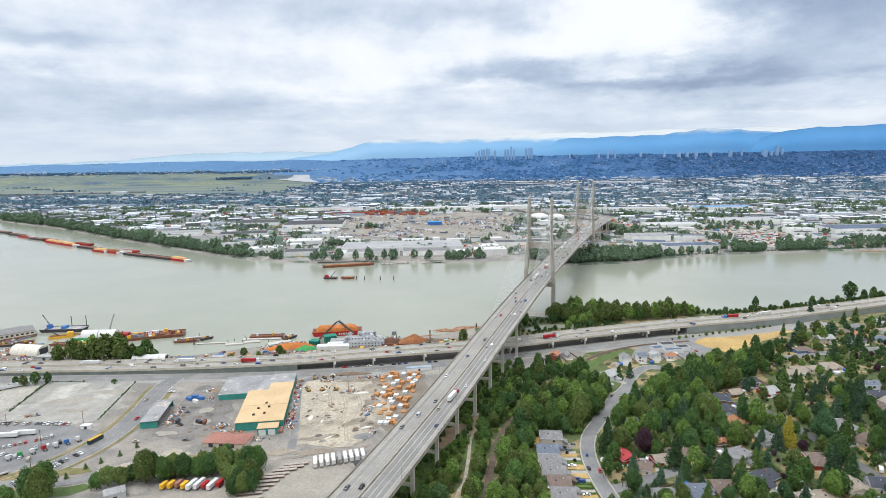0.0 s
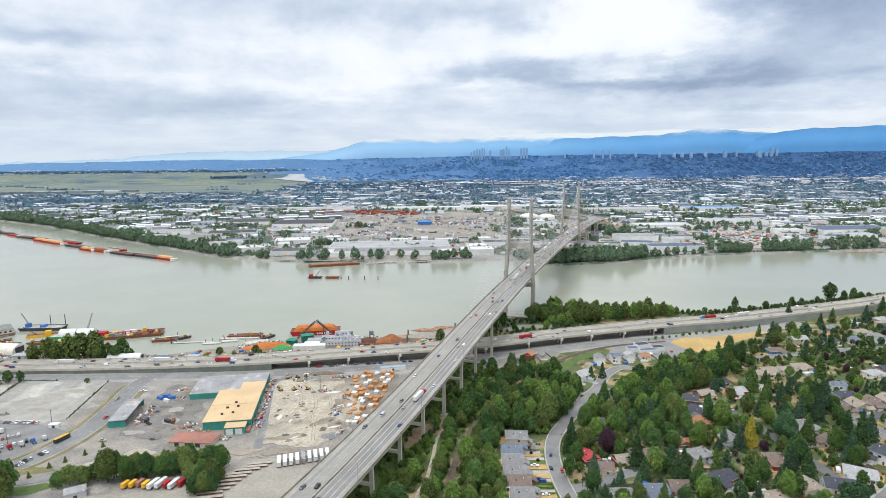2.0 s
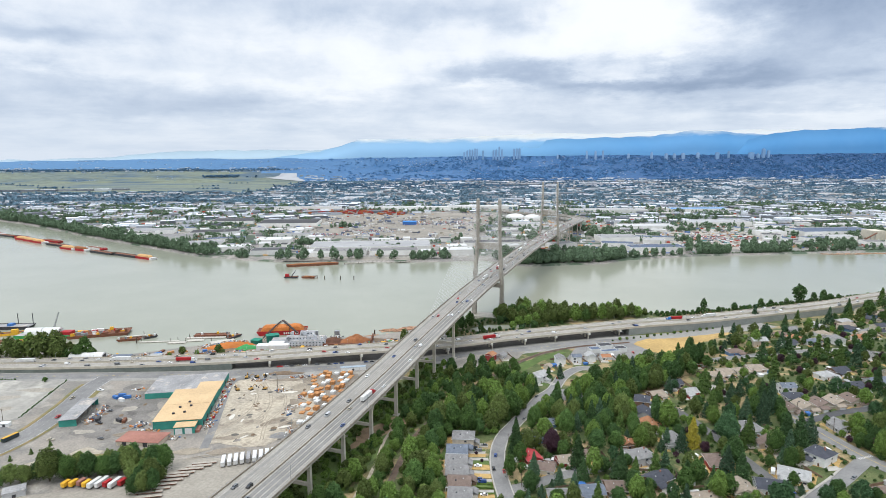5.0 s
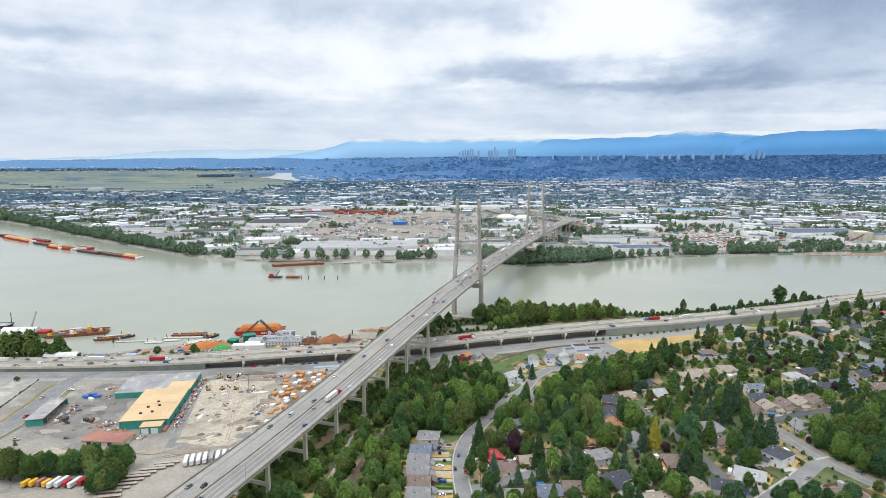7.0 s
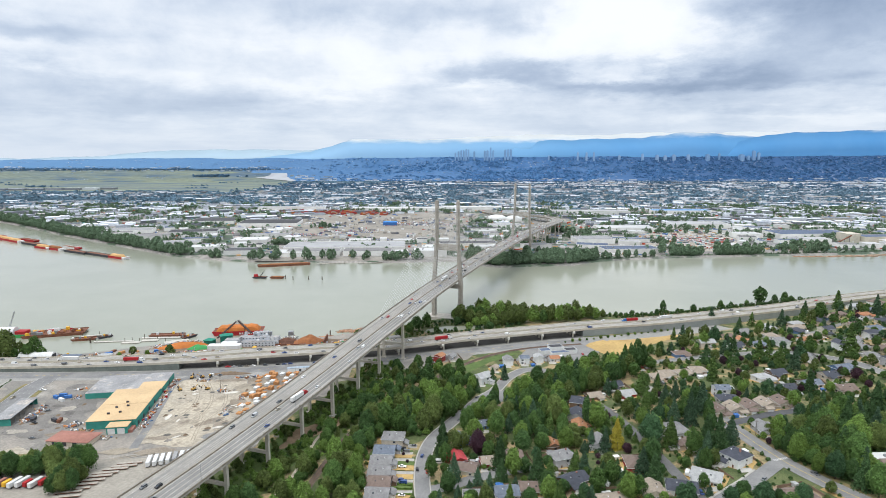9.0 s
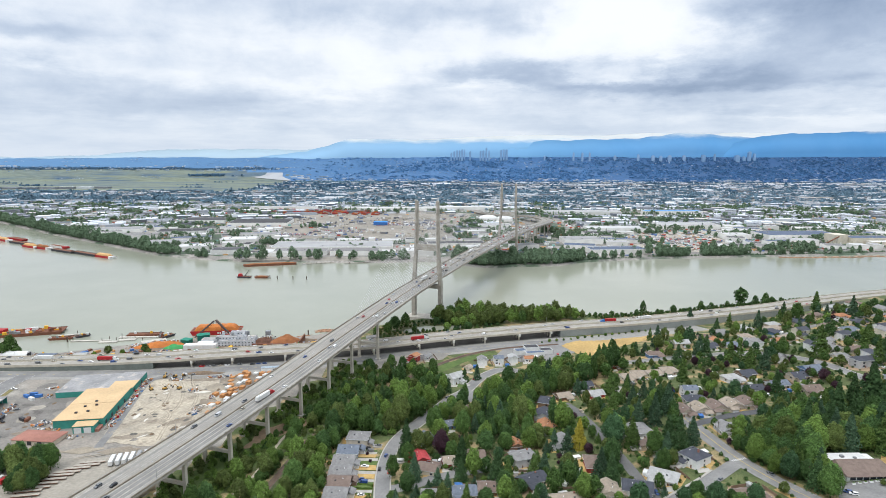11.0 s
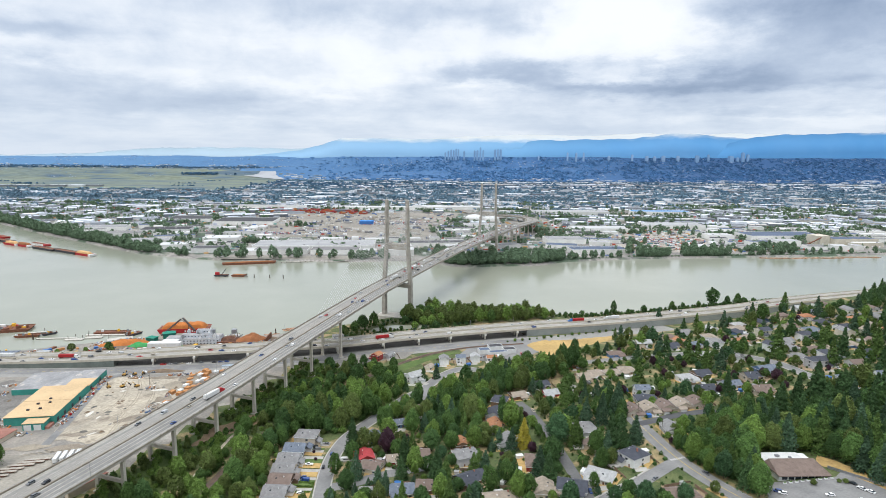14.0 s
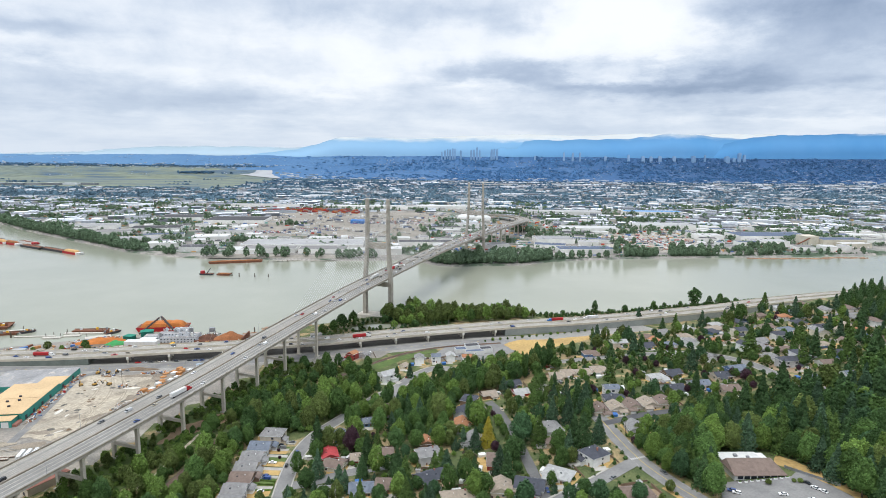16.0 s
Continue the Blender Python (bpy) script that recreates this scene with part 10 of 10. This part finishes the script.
for i in range(330):
    x = float(fg.uniform(-4300, -1150))
    y = float(fg.choice([fg.uniform(4535, 4600), fg.uniform(4550, 4570), fg.uniform(3400, 4400)]))
    if y < 4420 and fg.random() < (0.92 if x > -2600 else 0.6):
        continue
    long = float(fg.uniform(30, 170))
    for k in range(int(long / 6)):
        px = x + float(fg.normal(0, 0.5)) * long
        foot_w.add(TINY, int(fg.integers(4)), px, y + float(fg.normal(0, 5)), max(2.0, hill_z(px, y) - 2), fg.uniform(0.5, 1.1), fg, 1)
    if y > 4500 and fg.random() < 0.35:
        w = float(fg.uniform(8, 34))
        marsh_farms.box(x - w / 2, x + w / 2, y - 30, y - 20, hill_z(x, y - 25) - 4, hill_z(x, y - 25) + float(fg.uniform(3, 6)))
# farm roofs tinted blue-grey, haze included in the colour
tagged(part("far_farm_buildings", marsh_farms, ramp_island("far_farm_colours", [(0.44, 0.50, 0.55), (0.30, 0.37, 0.44), (0.55, 0.58, 0.60), (0.22, 0.30, 0.38)])), "distant pale farm buildings beyond the wetland", "buildings", kind="stuff")
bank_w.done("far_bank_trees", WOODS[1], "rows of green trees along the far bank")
# haze at the ridge's foot is put into leaf colour and glow
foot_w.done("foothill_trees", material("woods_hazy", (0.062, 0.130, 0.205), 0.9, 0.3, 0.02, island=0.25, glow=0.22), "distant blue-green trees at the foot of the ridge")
# the plain's trees take a pale blue leaf colour in place of haze
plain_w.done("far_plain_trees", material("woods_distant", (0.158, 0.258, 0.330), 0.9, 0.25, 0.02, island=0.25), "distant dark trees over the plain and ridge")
# an open dusty storage yard with parked lorries, trailers and machines
structure("far_yard", sheet([(608, 1300), (716, 1276), (760, 1300), (840, 1440), (866, 1640), (742, 1640), (640, 1560), (596, 1420)], 0.2, 30.0, 3.0), material("beige_dusty_yard", (0.40, 0.355, 0.29), 0.95, 0.25, 0.02, grain=0.2, col2=(0.31, 0.285, 0.25)), "beige dusty storage yard on the far bank", "yard")
yard_bits = Shape()
for i in range(620):
    row = int(fg.integers(0, 16))
    y = 1300 + 21 * row + float(fg.normal(0, 3))
    x = float(fg.uniform(610, 850))
    if not inside(x, y, KEEP_OUT[-1]) and not (860 < x + 40 * float(fg.random()) < 1000 and y < 1380):
        continue
    a, b, h = float(fg.choice([1.2, 2.2, 4.0, 6.0])), float(fg.uniform(1.0, 1.5)), float(fg.uniform(1.4, 3.2))
    yard_bits.box(x - a, x + a, y - b, y + b, 2.9, 3.2 + h)
for i in range(120):
    x, y = float(fg.uniform(760, 1010)), float(fg.uniform(1300, 1375))
    if y < along(FAR_BANK, x) + 34:
        continue
    a, h = float(fg.uniform(1.2, 6.0)), float(fg.uniform(1.4, 4.0))
    yard_bits.box(x - a, x + a, y - 1.3, y + 1.3, 2.9, 3.2 + h)
tagged(part("yard_vehicles", yard_bits, ramp_island("far_yard_colours", [(0.64, 0.64, 0.63), (0.45, 0.45, 0.45), (0.10, 0.11, 0.13), (0.58, 0.58, 0.57), (0.26, 0.23, 0.20), (0.30, 0.24, 0.18), (0.13, 0.30, 0.30), (0.62, 0.62, 0.62), (0.40, 0.36, 0.30), (0.34, 0.08, 0.06), (0.50, 0.47, 0.42)])), "lorries, trailers and machines in the far yard", "vehicles", kind="stuff")
# yards: stacked red containers, rows of parked cars and lorries, timber
box_cols = ramp_island("container_colours", [(0.34, 0.04, 0.035), (0.38, 0.07, 0.04), (0.28, 0.04, 0.04), (0.40, 0.16, 0.05), (0.22, 0.05, 0.045), (0.3, 0.3, 0.3)])
cs = Shape()
for i in range(460):
    x = float(fg.uniform(-455, -60))
    y = float(fg.uniform(2060, 2170)) - 0.16 * (x + 260)
    if math.sin(x * 0.09) < -0.75:
        continue
    for k in range(int(fg.integers(1, 4))):
        cs.box(x - 6, x + 6, y - 1.3, y + 1.3, 3 + 2.6 * k, 5.55 + 2.6 * k)
tagged(part("stacked_containers", cs, box_cols), "stacks of red and orange shipping containers", "containers", kind="stuff")
lots = Shape()
for cx, cy, w, d in ((60, 1800, 210, 110), (-120, 1620, 150, 60), (600, 1720, 120, 40), (420, 1280, 60, 30), (240, 1560, 80, 60), (-20, 1470, 200, 30), (680, 1470, 160, 60), (1150, 1600, 160, 60), (-230, 1560, 90, 50)):
    ny = int(d / 9)
    for j in range(ny):
        for i in range(int(w / 3.2)):
            if fg.random() < 0.7:
                x, y = cx - w / 2 + 3.2 * i, cy - d / 2 + 9 * j
                lots.box(x - 0.95, x + 0.95, y - 2.2, y + 2.2, 3.1, 4.5, 0.15)
tagged(part("parked_cars", lots, ramp_island("parked_car_colours", [(0.75, 0.75, 0.75), (0.10, 0.10, 0.11), (0.35, 0.36, 0.37), (0.05, 0.05, 0.06), (0.6, 0.6, 0.6), (0.10, 0.14, 0.3), (0.4, 0.03, 0.03)], 0.4)), "rows of parked cars in distant yards", "cars", kind="stuff")
structure("river_arm", ribbon([Vector((x_, y_, 3.35)) for x_, y_ in ARM], -22, 22, height=1), WATER, "narrow pale side arm of the river between trees", "river")
lots2 = Shape()
for i in range(3600):
    y = 1225 + 1000 * float(fg.random())
    x = float(fg.uniform(-0.7 * y, 0.84 * y))
    if y < along(FAR_BANK, x) + 28 or not free(x, y, 4) or inside(x, y, KEEP_OUT[1]) and fg.random() < 0.8:
        continue
    a = float(fg.uniform(1.2, 6))
    lots2.box(x - a, x + a, y - 1.4, y + 1.4, 3, 3 + float(fg.uniform(1.5, 4)))
tagged(part("yard_clutter", lots2, ramp_island("yard_clutter_colours", [(0.75, 0.75, 0.74), (0.45, 0.08, 0.05), (0.6, 0.35, 0.14), (0.75, 0.75, 0.75), (0.12, 0.2, 0.4), (0.35, 0.34, 0.32), (0.2, 0.4, 0.35)])), "lorries, containers and goods in distant yards", "yard goods", kind="stuff")
yd = Shape()
for i in range(900):
    x, y = float(fg.uniform(-300, 240)), float(fg.uniform(1460, 2080))
    if not inside(x, y, KEEP_OUT[1]) or noise.noise(Vector((x * 0.012, y * 0.008, 3.3))) < -0.05 or abs(x + 27) < 30 and abs(y - 1764) < 26:
        continue
    a, b = float(fg.choice([1.2, 2, 3, 5, 9])), float(fg.choice([1.2, 1.5, 2.5, 4]))
    yd.box(x - a, x + a, y - b, y + b, 3, 3 + float(fg.uniform(1.5, 6)))
tagged(part("stored_goods", yd, ramp_island("stored_goods_colours", [(0.55, 0.55, 0.54), (0.30, 0.28, 0.25), (0.16, 0.16, 0.17), (0.42, 0.38, 0.31), (0.65, 0.65, 0.64), (0.12, 0.15, 0.22), (0.34, 0.33, 0.32), (0.5, 0.46, 0.4)])), "goods, sheds and stockpiles in the far yard", "yard goods", kind="stuff")
EARTH_YARD = material("far_bare_yard", (0.29, 0.265, 0.225), 0.95, 0.25, 0.012, grain=0.2)
for k, pts in enumerate(([(-200, 1480), (150, 1490), (260, 2090), (-460, 2090), (-330, 1700)], [(-250, 1172), (20, 1172), (20, 1212), (-250, 1212)], [(560, 1340), (720, 1380), (720, 1560), (540, 1500)], [(300, 2300), (520, 2320), (560, 2440), (280, 2420)])):
    structure("far_yard", Shape().poly([(x, y, 3.15 + 0.02 * k) for x, y in pts]), EARTH_YARD, "pale bare industrial yard across the river", "yard")
for k, (pts, half) in enumerate((([(-900, 1900), (-500, 1680), (0, 1450), (170, 1420), (520, 1400), (1300, 1520)], 8), ([(300, 2450), (260, 2800), (420, 3300), (460, 3900)], 14), ([(-2600, 2900), (-900, 2840), (900, 2860), (2500, 2900)], 10))):
    line = smooth_line([(x, y, 3.3) for x, y in pts], 40)
    structure("far_road", ribbon(line, -half, half, height=1), ASPHALT, "distant road across the plain", "road")
for yr in street_rows:
    s = Shape()
    n = 60
    for i in range(n):
        x0, x1 = -0.8 * yr + 1.62 * yr * i / n, -0.8 * yr + 1.62 * yr * (i + 1) / n
        if min(yr + 0.03 * x0 - along(FAR_BANK, x0), yr + 0.03 * x1 - along(FAR_BANK, x1)) > 12 and not (yr > 3200 and -3650 < x0 < -850) and not any(inside(x0, yr + 0.03 * x0, q) or inside(x1, yr + 0.03 * x1, q) for q in KEEP_OUT):
            s.poly([(x0, yr + 0.03 * x0 - 6, 3.25), (x1, yr + 0.03 * x1 - 6, 3.25), (x1, yr + 0.03 * x1 + 6, 3.25), (x0, yr + 0.03 * x0 + 6, 3.25)])
    structure("far_street", s, ASPHALT_DARK, "straight street between the far works", "road")
